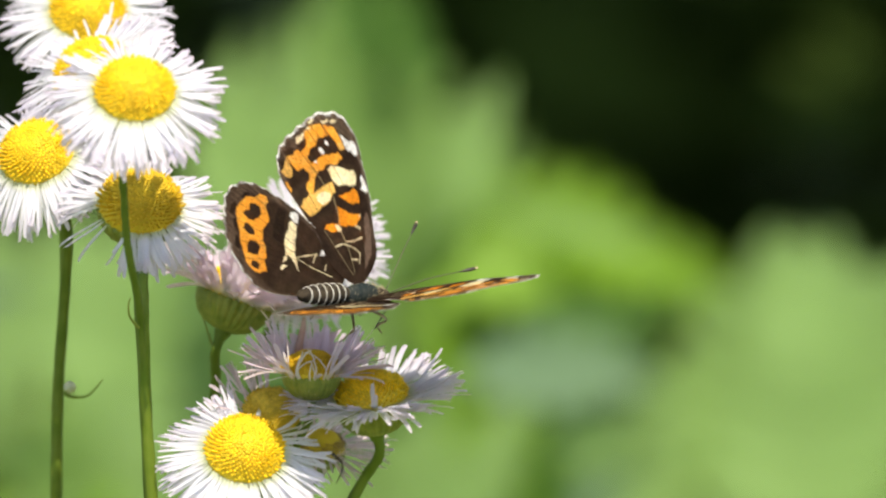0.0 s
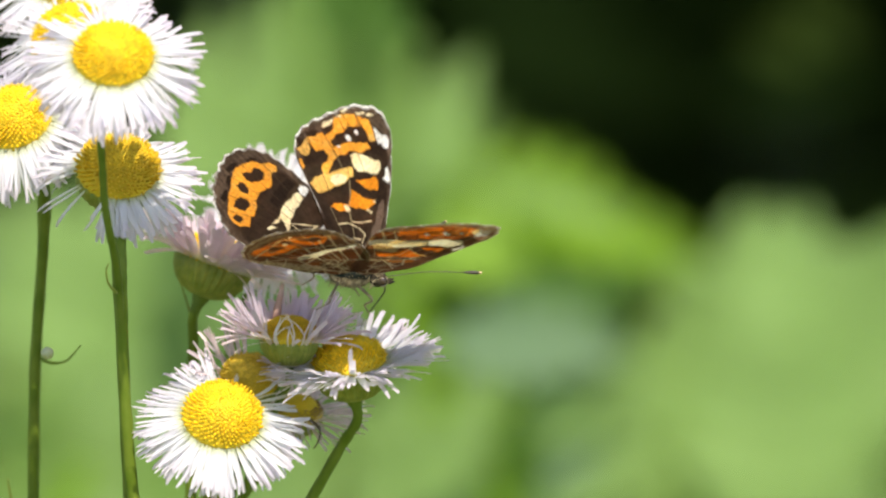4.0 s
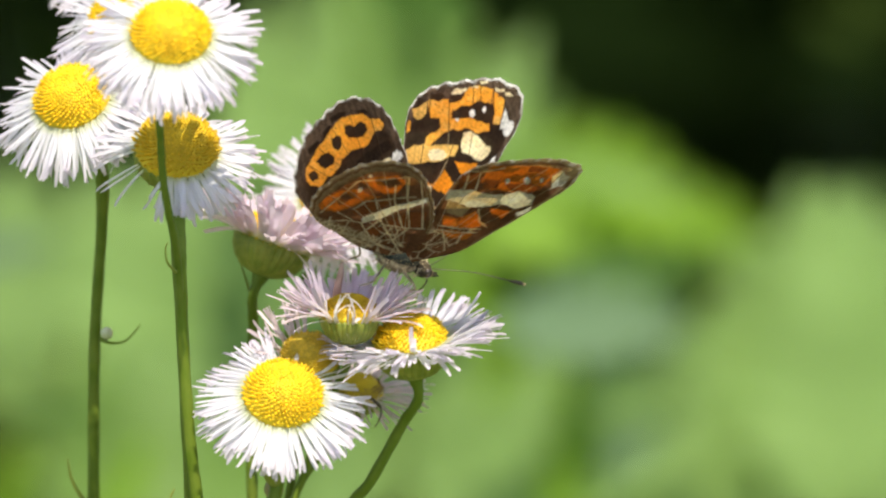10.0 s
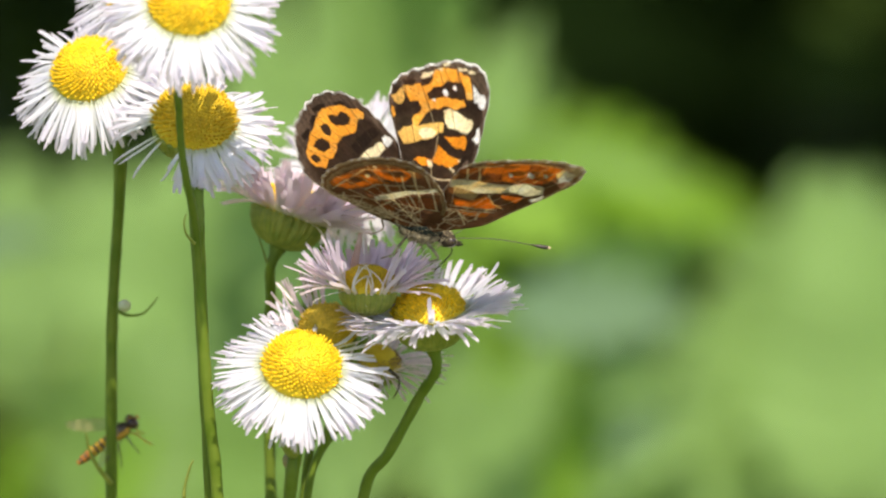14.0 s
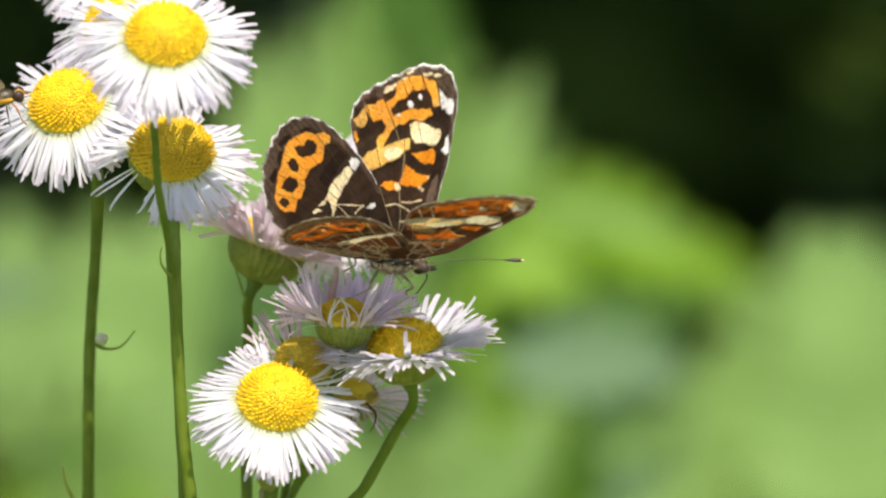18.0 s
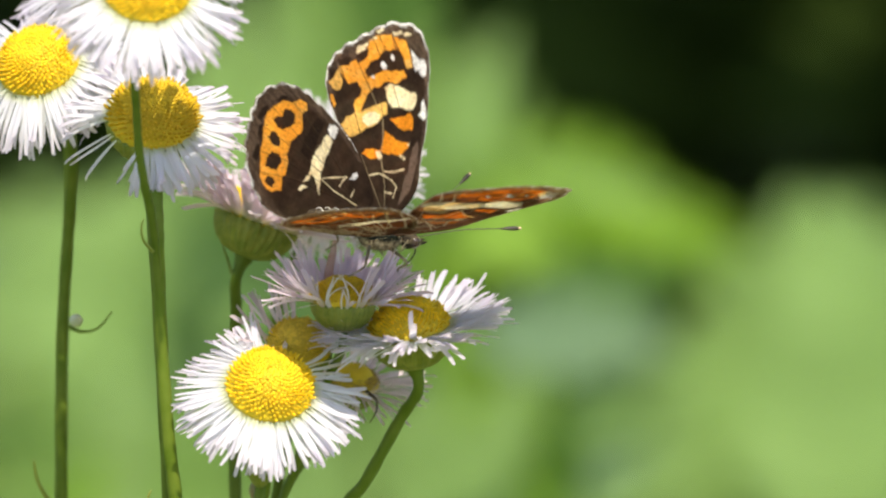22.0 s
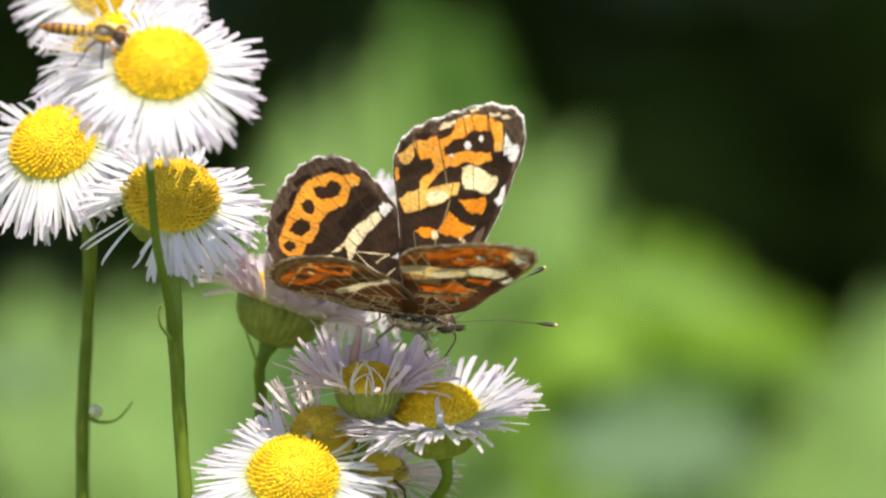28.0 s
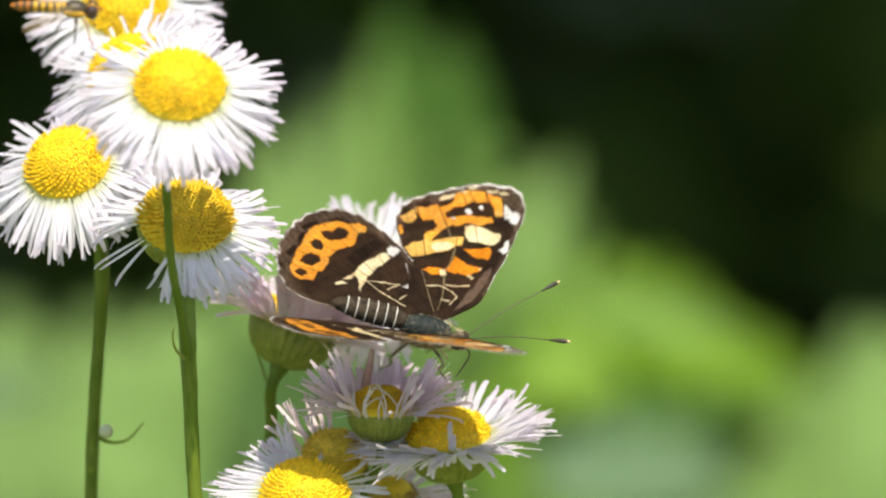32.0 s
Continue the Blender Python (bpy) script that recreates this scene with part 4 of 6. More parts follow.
FORE_VEINS = [(-4.93, 18.19, -4.17, 16.07, 0.07), (-2.53, 18.71, -1.86, 17.07, 0.07), (-1.86, 17.07, -1.10, 15.32, 0.07), (-0.67, 22.13, 0.24, 19.89, 0.07), (0.27, 22.33, 0.97, 20.55, 0.07), (1.86, 22.98, 2.74, 20.87, 0.07), (3.68, 22.38, 4.39, 19.88, 0.07), (-3.37, 12.49, -2.74, 10.16, 0.07), (-1.41, 11.15, -0.61, 8.52, 0.07), (0.01, 14.28, 0.13, 12.33, 0.07), (1.74, 16.44, 2.30, 14.08, 0.07), (-6.20, 16.49, -5.87, 17.99, 0.07)]
HIND_FIELD = [[(-12.91, 5.31), (-12.70, 6.38), (-12.35, 8.15), (-11.96, 9.25), (-11.81, 10.31), (-11.48, 11.41), (-10.86, 12.19), (-10.17, 12.86), (-9.32, 13.26), (-8.15, 13.51), (-7.22, 13.30), (-6.49, 13.69), (-5.41, 13.30), (-5.61, 12.57), (-6.28, 12.19), (-6.48, 11.46), (-6.52, 10.41), (-6.93, 9.86), (-7.61, 9.55), (-8.15, 9.12), (-8.65, 8.36), (-8.97, 7.62), (-8.85, 6.80), (-9.23, 6.06), (-9.43, 5.34), (-9.99, 5.05), (-10.17, 4.20), (-10.40, 3.69), (-11.57, 3.45), (-12.21, 3.70), (-12.73, 4.45)]]
HIND_BLACK = [[(-10.28, 11.44), (-9.73, 11.81), (-9.12, 11.76), (-8.62, 12.53), (-7.73, 12.66), (-7.29, 12.03), (-7.32, 10.98), (-8.24, 10.64), (-9.22, 10.35), (-9.85, 10.53)],
    [(-11.40, 9.52), (-10.72, 10.10), (-10.00, 9.89), (-9.53, 9.01), (-9.94, 8.46), (-10.86, 8.65)],
    [(-12.00, 6.29), (-11.86, 7.27), (-10.97, 7.87), (-10.09, 7.52), (-9.84, 6.77), (-10.56, 5.95), (-11.39, 5.90)],
    [(-12.43, 4.49), (-11.85, 5.20), (-11.15, 5.14), (-10.86, 4.55), (-11.54, 3.98)]]
HIND_SMUTS = [[(-12.41, 11.62), (-11.65, 12.64), (-10.51, 13.09), (-11.10, 12.16), (-11.93, 11.20)],
    [(-12.63, 9.71), (-12.41, 10.71), (-11.84, 10.94), (-11.88, 9.96), (-12.24, 9.07)],
    [(-13.61, 7.28), (-13.16, 8.38), (-12.59, 8.60), (-12.73, 7.41), (-13.10, 6.66)],
    [(-10.24, 13.34), (-8.53, 14.08), (-7.61, 13.94), (-9.05, 13.44)],
    [(-6.38, 9.39), (-4.30, 11.80), (-3.32, 11.25), (-5.31, 8.17), (-6.17, 7.00), (-7.08, 7.90)]]
HIND_CREAM = [[(-7.22, 4.57), (-6.43, 5.38), (-5.96, 6.34), (-5.39, 7.47), (-4.72, 8.26), (-3.95, 9.21), (-3.14, 9.89), (-2.61, 9.14), (-3.11, 8.37), (-3.70, 7.38), (-4.08, 6.63), (-4.65, 5.51), (-4.98, 4.43), (-5.34, 4.03), (-5.55, 4.69), (-5.96, 5.45), (-6.37, 4.91)],
    [(-8.13, 3.75), (-7.19, 4.37), (-6.74, 4.10), (-7.69, 3.61)],
    [(-5.50, 3.87), (-5.17, 4.06), (-5.24, 3.29)]]
HIND_WHITE = [[(-3.03, 10.46), (-2.68, 10.94), (-2.03, 11.04), (-1.68, 10.68), (-1.78, 10.11), (-2.30, 9.47), (-2.80, 9.67)],
    [(-0.84, 4.94), (-0.43, 5.48), (0.31, 5.74), (0.43, 5.35), (-0.35, 4.88)]]
HIND_LINES = [(-4.46, 5.06, -3.09, 5.13, 0.07), (-3.09, 5.13, -1.18, 5.23, 0.07), (-2.36, 4.15, -1.84, 4.78, 0.07), (-1.84, 4.78, -1.18, 5.23, 0.07), (-1.00, 2.99, -0.33, 3.85, 0.07), (-5.10, 5.31, -3.19, 3.68, 0.07), (-3.19, 3.68, -0.27, 2.08, 0.07)]
HIND_VEINS = [(-12.96, 5.65, -8.16, 4.84, 0.07), (-8.16, 4.84, 0.07, 1.80, 0.07), (-12.19, 7.83, -9.36, 7.00, 0.07), (-9.36, 7.00, 0.05, 1.93, 0.07), (-11.88, 10.79, -8.69, 8.69, 0.07), (-8.69, 8.69, 0.02, 2.13, 0.07), (-10.17, 12.86, -6.29, 8.71, 0.07), (-6.29, 8.71, -0.02, 2.40, 0.07), (-7.55, 13.53, -3.98, 9.41, 0.07), (-3.98, 9.41, 0.05, 2.82, 0.07)]

# under side
FORE_UNDER_RUST = [[(-5.17, 18.83), (-2.75, 20.10), (0.32, 21.61), (3.36, 22.91), (3.37, 20.76), (3.79, 18.46), (3.04, 17.04), (1.17, 16.17), (-1.51, 15.32), (-3.58, 15.86)],
    [(-3.20, 8.69), (-1.10, 9.19), (-0.04, 11.20), (1.22, 10.68), (2.62, 9.25), (0.88, 7.84), (-1.68, 7.03)],
    [(1.19, 12.77), (3.61, 13.13), (3.72, 11.86), (1.41, 11.98)],
    [(-1.83, 6.32), (0.76, 7.36), (2.91, 7.78), (3.07, 6.42), (0.58, 5.61)]]
FORE_UNDER_DARK = [[(-7.37, 16.09), (-4.96, 17.80), (-2.96, 14.54), (-5.11, 13.33)],
    [(-0.87, 16.94), (2.01, 18.77), (3.60, 18.78), (3.50, 17.35), (1.11, 16.28)],
    [(-3.82, 16.54), (-1.87, 17.27), (-0.97, 15.75), (-2.77, 15.03)],
    [(-0.73, 20.98), (1.65, 22.05), (1.81, 21.12), (0.01, 20.14)]]
FORE_UNDER_OLIVE = [[(-4.86, 11.26), (-1.19, 11.39), (-0.71, 9.48), (-3.06, 9.40)],
    [(2.91, 23.91), (4.85, 23.99), (5.76, 22.22), (5.44, 20.50), (4.83, 22.31)]]
FORE_UNDER_CREAM = [[(-6.11, 12.85), (-3.27, 14.26), (-1.00, 14.45), (0.82, 15.41), (1.73, 16.84), (4.41, 17.02), (5.16, 15.48), (3.96, 13.88), (1.72, 13.90), (0.27, 12.29), (-1.25, 11.50), (-5.15, 11.23)],
    [(5.29, 15.27), (5.65, 14.38), (5.23, 12.67), (4.43, 13.49)],
    [(3.24, 20.98), (3.26, 22.53), (5.16, 21.88), (5.50, 20.39), (4.99, 19.12)]]
FORE_UNDER_WHITE = [[(-0.46, 17.58), (-0.37, 17.09), (-0.73, 17.04), (-1.20, 17.48), (-1.29, 17.98), (-0.92, 18.03)],
    [(1.59, 18.95), (1.71, 18.35), (1.27, 18.29), (0.71, 18.82), (0.60, 19.42), (1.04, 19.48)],
    [(2.88, 19.86), (2.96, 19.46), (2.67, 19.41), (2.30, 19.77), (2.22, 20.16), (2.51, 20.21)],
    [(4.81, 19.68), (4.89, 20.89), (5.61, 21.00), (5.63, 20.17)]]
FORE_UNDER_LINES = [(0.00, 11.67, 1.81, 9.94, 0.11), (1.81, 9.94, 3.51, 9.49, 0.11), (-2.35, 6.95, 0.58, 7.68, 0.11), (0.58, 7.68, 2.94, 8.83, 0.11), (-1.76, 6.22, 0.64, 6.88, 0.11), (0.64, 6.88, 3.09, 8.16, 0.11), (-1.21, 6.63, 0.67, 5.04, 0.11), (0.67, 5.04, 1.98, 3.61, 0.11), (1.44, 7.57, 2.31, 5.38, 0.11), (-7.52, 16.07, -4.83, 17.58, 0.11), (-4.83, 17.58, -3.16, 19.45, 0.11), (-6.03, 16.25, -4.22, 13.44, 0.11), (-4.94, 17.10, -2.92, 14.08, 0.11)]
FORE_UNDER_VEINS = [(0.06, 2.78, -4.87, 11.96, 0.06), (-4.87, 11.96, -4.87, 18.99, 0.06), (-0.10, 3.33, 0.27, 12.29, 0.06), (0.27, 12.29, 1.65, 22.05, 0.06), (0.09, 3.01, 1.78, 13.79, 0.06), (1.78, 13.79, 3.37, 23.15, 0.06), (0.65, 3.43, 3.96, 13.88, 0.06), (3.96, 13.88, 5.21, 21.41, 0.06)]
HIND_UNDER_RUST = [[(-12.75, 3.39), (-12.84, 4.78), (-12.16, 7.18), (-10.23, 8.52), (-8.59, 8.20), (-7.46, 8.89), (-8.37, 6.98), (-9.23, 4.97), (-9.99, 3.49), (-11.87, 2.78)],
    [(-11.49, 9.59), (-10.22, 11.52), (-8.05, 13.10), (-6.68, 12.57), (-6.26, 10.21), (-7.34, 9.42), (-9.23, 9.51)]]
HIND_UNDER_DARK = [[(-12.00, 5.34), (-11.39, 7.12), (-10.11, 6.77), (-10.58, 4.69)],
    [(-9.31, 11.16), (-7.85, 12.70), (-6.86, 11.89), (-7.48, 10.44)],
    [(-6.25, 12.14), (-5.29, 13.50), (-3.73, 12.57), (-3.23, 11.57), (-4.21, 10.56), (-5.11, 10.43)]]
HIND_UNDER_UMBER = [[(-8.95, 4.84), (-8.05, 7.10), (-6.10, 8.83), (-6.00, 7.44), (-6.98, 4.90), (-8.12, 4.21)],
    [(-4.16, 5.19), (-2.67, 8.19), (-1.09, 9.20), (0.14, 6.71), (-1.15, 5.10), (-3.00, 4.35)],
    [(-5.48, 3.35), (-3.62, 4.10), (-3.46, 2.26), (-5.21, 2.04)]]
HIND_UNDER_CREAM = [[(-6.95, 4.08), (-6.08, 6.09), (-4.96, 8.33), (-3.70, 10.29), (-2.69, 11.67), (-2.11, 10.95), (-3.21, 9.29), (-4.37, 7.13), (-4.92, 5.24), (-6.25, 3.41)]]
HIND_UNDER_WHITE = [[(-10.05, 8.47), (-10.01, 8.07), (-10.26, 7.97), (-10.55, 8.27), (-10.60, 8.67), (-10.35, 8.77)],
    [(-10.78, 11.30), (-10.74, 11.00), (-10.93, 10.93), (-11.15, 11.16), (-11.19, 11.46), (-11.00, 11.53)]]
HIND_UNDER_LINES = [(-7.73, 7.94, -4.78, 4.94, 0.11), (-4.78, 4.94, 0.76, 1.25, 0.11), (-6.84, 13.35, -4.83, 10.31, 0.11), (-4.83, 10.31, -1.03, 5.63, 0.11), (-5.49, 13.90, -2.73, 10.57, 0.11), (-2.73, 10.57, 0.29, 6.42, 0.11), (-7.38, 11.44, -5.57, 8.81, 0.11), (-5.57, 8.81, -1.83, 5.30, 0.11), (-6.61, 3.38, -2.83, 0.97, 0.11), (-2.83, 0.97, 0.90, 0.95, 0.11), (-8.75, 0.19, -5.03, 0.93, 0.11), (-5.03, 0.93, -2.16, 1.13, 0.11), (-2.16, 1.13, 1.83, 1.34, 0.11), (-3.81, 4.49, -1.29, 5.40, 0.11), (-1.29, 5.40, 0.53, 6.52, 0.11), (-8.76, 4.92, -8.37, 6.98, 0.11), (-8.37, 6.98, -6.07, 9.08, 0.11), (-6.07, 9.08, -4.00, 10.89, 0.11)]
HIND_UNDER_NET = [(-10.59, 0.91, -8.16, 2.78, 0.10), (-8.16, 2.78, -6.25, 3.41, 0.10), (-9.99, 3.49, -7.64, 3.22, 0.10), (-4.78, 4.94, -5.32, 1.52, 0.10), (-5.32, 1.52, -5.39, -0.63, 0.10), (-2.74, 4.57, -2.83, 0.97, 0.10), (-1.03, 5.63, -1.42, 1.90, 0.10), (-10.13, 2.26, -8.92, -0.23, 0.10), (-7.85, 2.90, -6.88, -0.62, 0.10), (-11.62, 2.28, -11.49, 9.59, 0.10), (-11.49, 9.59, -6.82, 13.60, 0.10)]


def paint(xy, patches, rough, soft=0.12):
    """How far each place lies inside any of the outlined patches, with a ragged border: 0 to 1."""
    out = np.zeros(len(xy))
    for poly in patches:
        p = np.array(poly)
        q = np.roll(p, -1, 0)
        inside = np.zeros(len(xy), bool)
        dist = np.full(len(xy), 99.0)
        for (ax, ay), (bx, by) in zip(p, q):
            cross = (ay > xy[:, 1]) != (by > xy[:, 1])
            inside ^= cross & (xy[:, 0] < (bx - ax) * (xy[:, 1] - ay) / ((by - ay) or 1e-9) + ax)
            dist = np.minimum(dist, along_line(xy, ax, ay, bx, by))
        signed = np.where(inside, dist, -dist)
        out = np.maximum(out, np.clip(0.5 + (signed + rough) / soft, 0, 1))
    return out


def along_line(xy, ax, ay, bx, by):
    """Distance of each place from a stretch of line."""
    dx, dy = bx - ax, by - ay
    t = np.clip(((xy[:, 0] - ax) * dx + (xy[:, 1] - ay) * dy) / (dx * dx + dy * dy + 1e-9), 0, 1)
    return np.hypot(xy[:, 0] - ax - t * dx, xy[:, 1] - ay - t * dy)


def strokes(xy, lines, wob=0.0):
    out = np.zeros(len(xy))
    for ax, ay, bx, by, r in lines:
        out = np.maximum(out, np.clip((r + 0.03 - along_line(xy, ax, ay, bx, by) + wob) / 0.07, 0, 1))
    return out


def ragged(xy, seed, size=0.5, amount=0.16):
    r = np.random.RandomState(seed)
    out = np.zeros(len(xy))
    for k in range(14):
        w = r.normal(0, 1, 2) / size * (1 + 0.35 * k) * 0.9
        out += np.sin(xy @ w + r.uniform(0, 6.28)) / (1 + 0.25 * k)
    return out * amount / 2.6


def cells(xy, seed, n, box):
    """Distance to the seams of a net of cells."""
    r = np.random.RandomState(seed)
    pts = np.stack([r.uniform(box[0], box[1], n), r.uniform(box[2], box[3], n)], 1)
    d = np.sqrt(((xy[:, None, :] - pts[None]) ** 2).sum(-1))
    d.sort(axis=1)
    return d[:, 1] - d[:, 0]


def blend(col, mask, c):
    return col * (1 - mask[:, None]) + np.array(c)[None] * mask[:, None]


NW = 400


def wing_mesh(name, edge, side, fore):
    """A wing about its hinge: upper and under skins a hair apart, ribbed along the veins, with scale patterns."""
    ring = spline([(x, y, 0) for x, y in edge], NW)
    nr = 150
    ring = np.array([(p.x, p.y) for p in ring])
    far_edge = np.hypot(ring[:, 0], ring[:, 1])
    wave = (0.12 * np.sin(np.arange(NW) * 0.36) + 0.04 * np.sin(np.arange(NW) * 1.27 + 1)) * (far_edge > 9)
    ring = ring * (1 + wave / np.maximum(1, far_edge))[:, None]
    ring = ring * (1 + 0.035 * np.clip(far_edge / 8 - 0.6, 0, 1))[:, None]
    rr = ((np.arange(nr) + 1) / nr) ** 0.9
    xy = (ring[None] * rr[:, None, None]).reshape(-1, 2)
    rfac = np.repeat(rr, NW)
    ang = np.tile(np.arange(NW) / NW, nr)
    length = np.hypot(xy[:, 0], xy[:, 1])
    wob = ragged(xy, 3, 0.34, 0.10)
    veins = strokes(xy, FORE_VEINS if fore else HIND_VEINS, wob * 0.2)
    up = np.tile(np.array(SCALE_BROWN), (len(xy), 1)) * (1 + 0.35 * ragged(xy, 8, 1.2, 1.0)[:, None])
    un = np.tile(np.array(UNDER_BROWN), (len(xy), 1)) * (1 + 0.35 * ragged(xy, 9, 0.8, 1.0)[:, None])
    edge_zone = np.clip((rfac - 0.84) / 0.08, 0, 1) * (length > 7)
    up = blend(up, edge_zone * (0.25 + 0.4 * (ragged(xy, 15, 0.25, 1.0) > 0.1)), SCALE_DUST)
    un = blend(un, np.clip((rfac - 0.87) / 0.06, 0, 1) * (length > 6) * 0.75, UNDER_OLIVE)
    un = blend(un, (np.abs(rfac - 0.95) < 0.014) * (length > 6) * 0.8, UNDER_BROWN)
    if fore:
        upper = ((FORE_DUST, SCALE_DUST), (FORE_FIELD, SCALE_ORANGE), (FORE_FIELD_LOW, SCALE_ORANGE), (FORE_EMBERS, SCALE_FIRE), (FORE_AMBER, SCALE_AMBER),
                 (FORE_CREAM, SCALE_CREAM), (FORE_CREAM_BITS, SCALE_CREAM), (FORE_BLACK, SCALE_BROWN), (FORE_WHITE, SCALE_WHITE))
        under = ((FORE_UNDER_RUST, UNDER_RUST), (FORE_UNDER_DARK, UNDER_UMBER), (FORE_UNDER_OLIVE, UNDER_OLIVE), (FORE_UNDER_CREAM, UNDER_CREAM), (FORE_UNDER_WHITE, SCALE_WHITE))
        pale, threads, ribs = FORE_LINES, FORE_UNDER_LINES, FORE_UNDER_VEINS
    else:
        upper = ((HIND_SMUTS, SCALE_BLACK), (HIND_FIELD, SCALE_ORANGE), (HIND_BLACK, SCALE_BROWN), (HIND_CREAM, SCALE_CREAM), (HIND_WHITE, SCALE_WHITE))
        under = ((HIND_UNDER_RUST, UNDER_RUST), (HIND_UNDER_DARK, UNDER_BROWN), (HIND_UNDER_UMBER, UNDER_UMBER), (HIND_UNDER_CREAM, UNDER_CREAM), (HIND_UNDER_WHITE, SCALE_WHITE))
        pale, threads, ribs = HIND_LINES, HIND_UNDER_LINES + HIND_UNDER_NET, HIND_VEINS
    seam = np.clip(1.4 - cells(xy, 21 if fore else 22, 120, (-13, 9, 0, 20)) / 0.15, 0, 1)
    un = blend(un, seam * np.clip((0.42 - rfac) / 0.12, 0, 1) * 0.9, UNDER_THREAD)
    if not fore:
        hem = np.clip((2.6 - xy[:, 1] + 0.08 * xy[:, 0] + wob) / 0.6, 0, 1) * (xy[:, 0] < -3)
        un = blend(un, hem * 0.55, UNDER_OLIVE)
        un = blend(un, hem * np.clip(1.5 - cells(xy, 25, 160, (-14, 0, -1, 5)) / 0.14, 0, 1) * 0.8, UNDER_THREAD)
    warm = np.clip(0.04 + 0.42 * ragged(xy, 71, 1.1, 1.0) + 0.25 * ragged(xy, 72, 0.45, 1.0), 0, 0.75)
    worn = np.clip(ragged(xy, 73, 0.16, 1.0) - 0.55, 0, 1) * 0.9
    for pts, c in upper:
        tone = np.tile(np.array(c), (len(xy), 1))
        if c is SCALE_ORANGE:
            tone = blend(tone, warm, SCALE_AMBER)
        elif c is SCALE_CREAM:
            tone = blend(tone, np.clip(0.15 + warm - 0.25, 0, 0.6), SCALE_AMBER)
        if c is not SCALE_BROWN:
            tone = blend(tone, worn, SCALE_BROWN)
        mask = paint(xy, pts, wob)[:, None]
        up = up * (1 - mask) + tone * mask
    up = blend(up, strokes(xy, pale, wob * 0.35) * 0.9, SCALE_CREAM)
    if fore:
        up = blend(up, strokes(xy, FORE_VEINS_PALE, wob * 0.3) * 0.5, SCALE_SAND)
    for pts, c in under:
        un = blend(un, paint(xy, pts, wob), c)
    up = blend(up, veins * (0.8 if fore else 0.6) * (rfac > 0.35), SCALE_BROWN)
    un = blend(un, strokes(xy, ribs, wob * 0.3) * 0.55, UNDER_THREAD)
    un = blend(un, strokes(xy, threads, wob * 0.5) * 0.9, UNDER_THREAD)
    ribs_fine = ragged(np.stack([ang * 90, rfac * 2.5], 1), 61, 0.9, 1.0)
    mottle = 1 + 0.16 * ribs_fine + 0.13 * ragged(xy, 51, 0.2, 1.0) + 0.10 * ragged(xy, 52, 1.4, 1.0)
    up, un = up * mottle[:, None], un * mottle[:, None]
    margin = (rfac > 0.972) * (np.tile(far_edge, nr) > 8)
    fringe = margin * (np.sin(ang * 2 * math.pi * 34) + 1.2 * ragged(xy, 31, 0.5, 1.0) > 0.5)
    up = blend(up, fringe * 0.22, SCALE_WHITE)
    up = blend(up, margin * (rfac > 0.985) * (0.15 + 0.6 * (ragged(xy, 41, 1.6, 1.0) > 0.15) + 0.2 * fore), SCALE_WHITE)
    un = blend(un, fringe * 0.4, SCALE_WHITE)
    z = (0 if fore else -0.22) - 0.35 * (length / 18) ** 2 + 0.07 * veins + 0.05 * np.sin(ang * 40) * rfac
    n = len(xy)
    verts = [(0, 0, 0.03)] + [(x, side * y, h + 0.03) for (x, y), h in zip(xy, z)] + [(0, 0, -0.03)] + [(x, side * y, h - 0.03) for (x, y), h in zip(xy, z)]
    faces = []
    for off, flip in ((0, side < 0), (n + 1, side > 0)):
        def add(f):
            faces.append(tuple(reversed(f)) if flip else tuple(f))
        for k in range(NW - 1):
            add((off, off + 1 + k, off + 2 + k)[::-1])
        for i in range(nr - 1):
            for k in range(NW - 1):
                a = off + 1 + i * NW + k
                add((a, a + 1, a + NW + 1, a + NW))
    last = 1 + (nr - 1) * NW
    for k in range(NW - 1):
        faces.append((last + k, last + k + 1, last + k + 1 + n + 1, last + k + n + 1))
    me = mesh_ob(name, [Vector(v) * MM for v in verts], faces, WING)
    me.materials.append(WING_UNDER)
    upper = NW - 1 + (nr - 1) * (NW - 1)
    me.polygons.foreach_set("material_index", [0] * upper + [1] * (len(faces) - upper))
    col = np.concatenate([up[:1], up, un[:1], un])
    attr = me.color_attributes.new("pattern", "FLOAT_COLOR", "POINT")
    attr.data.foreach_set("color", np.concatenate([np.clip(col, 0, 1), np.ones((len(col), 1))], 1).astype(np.float32).ravel())
    return me


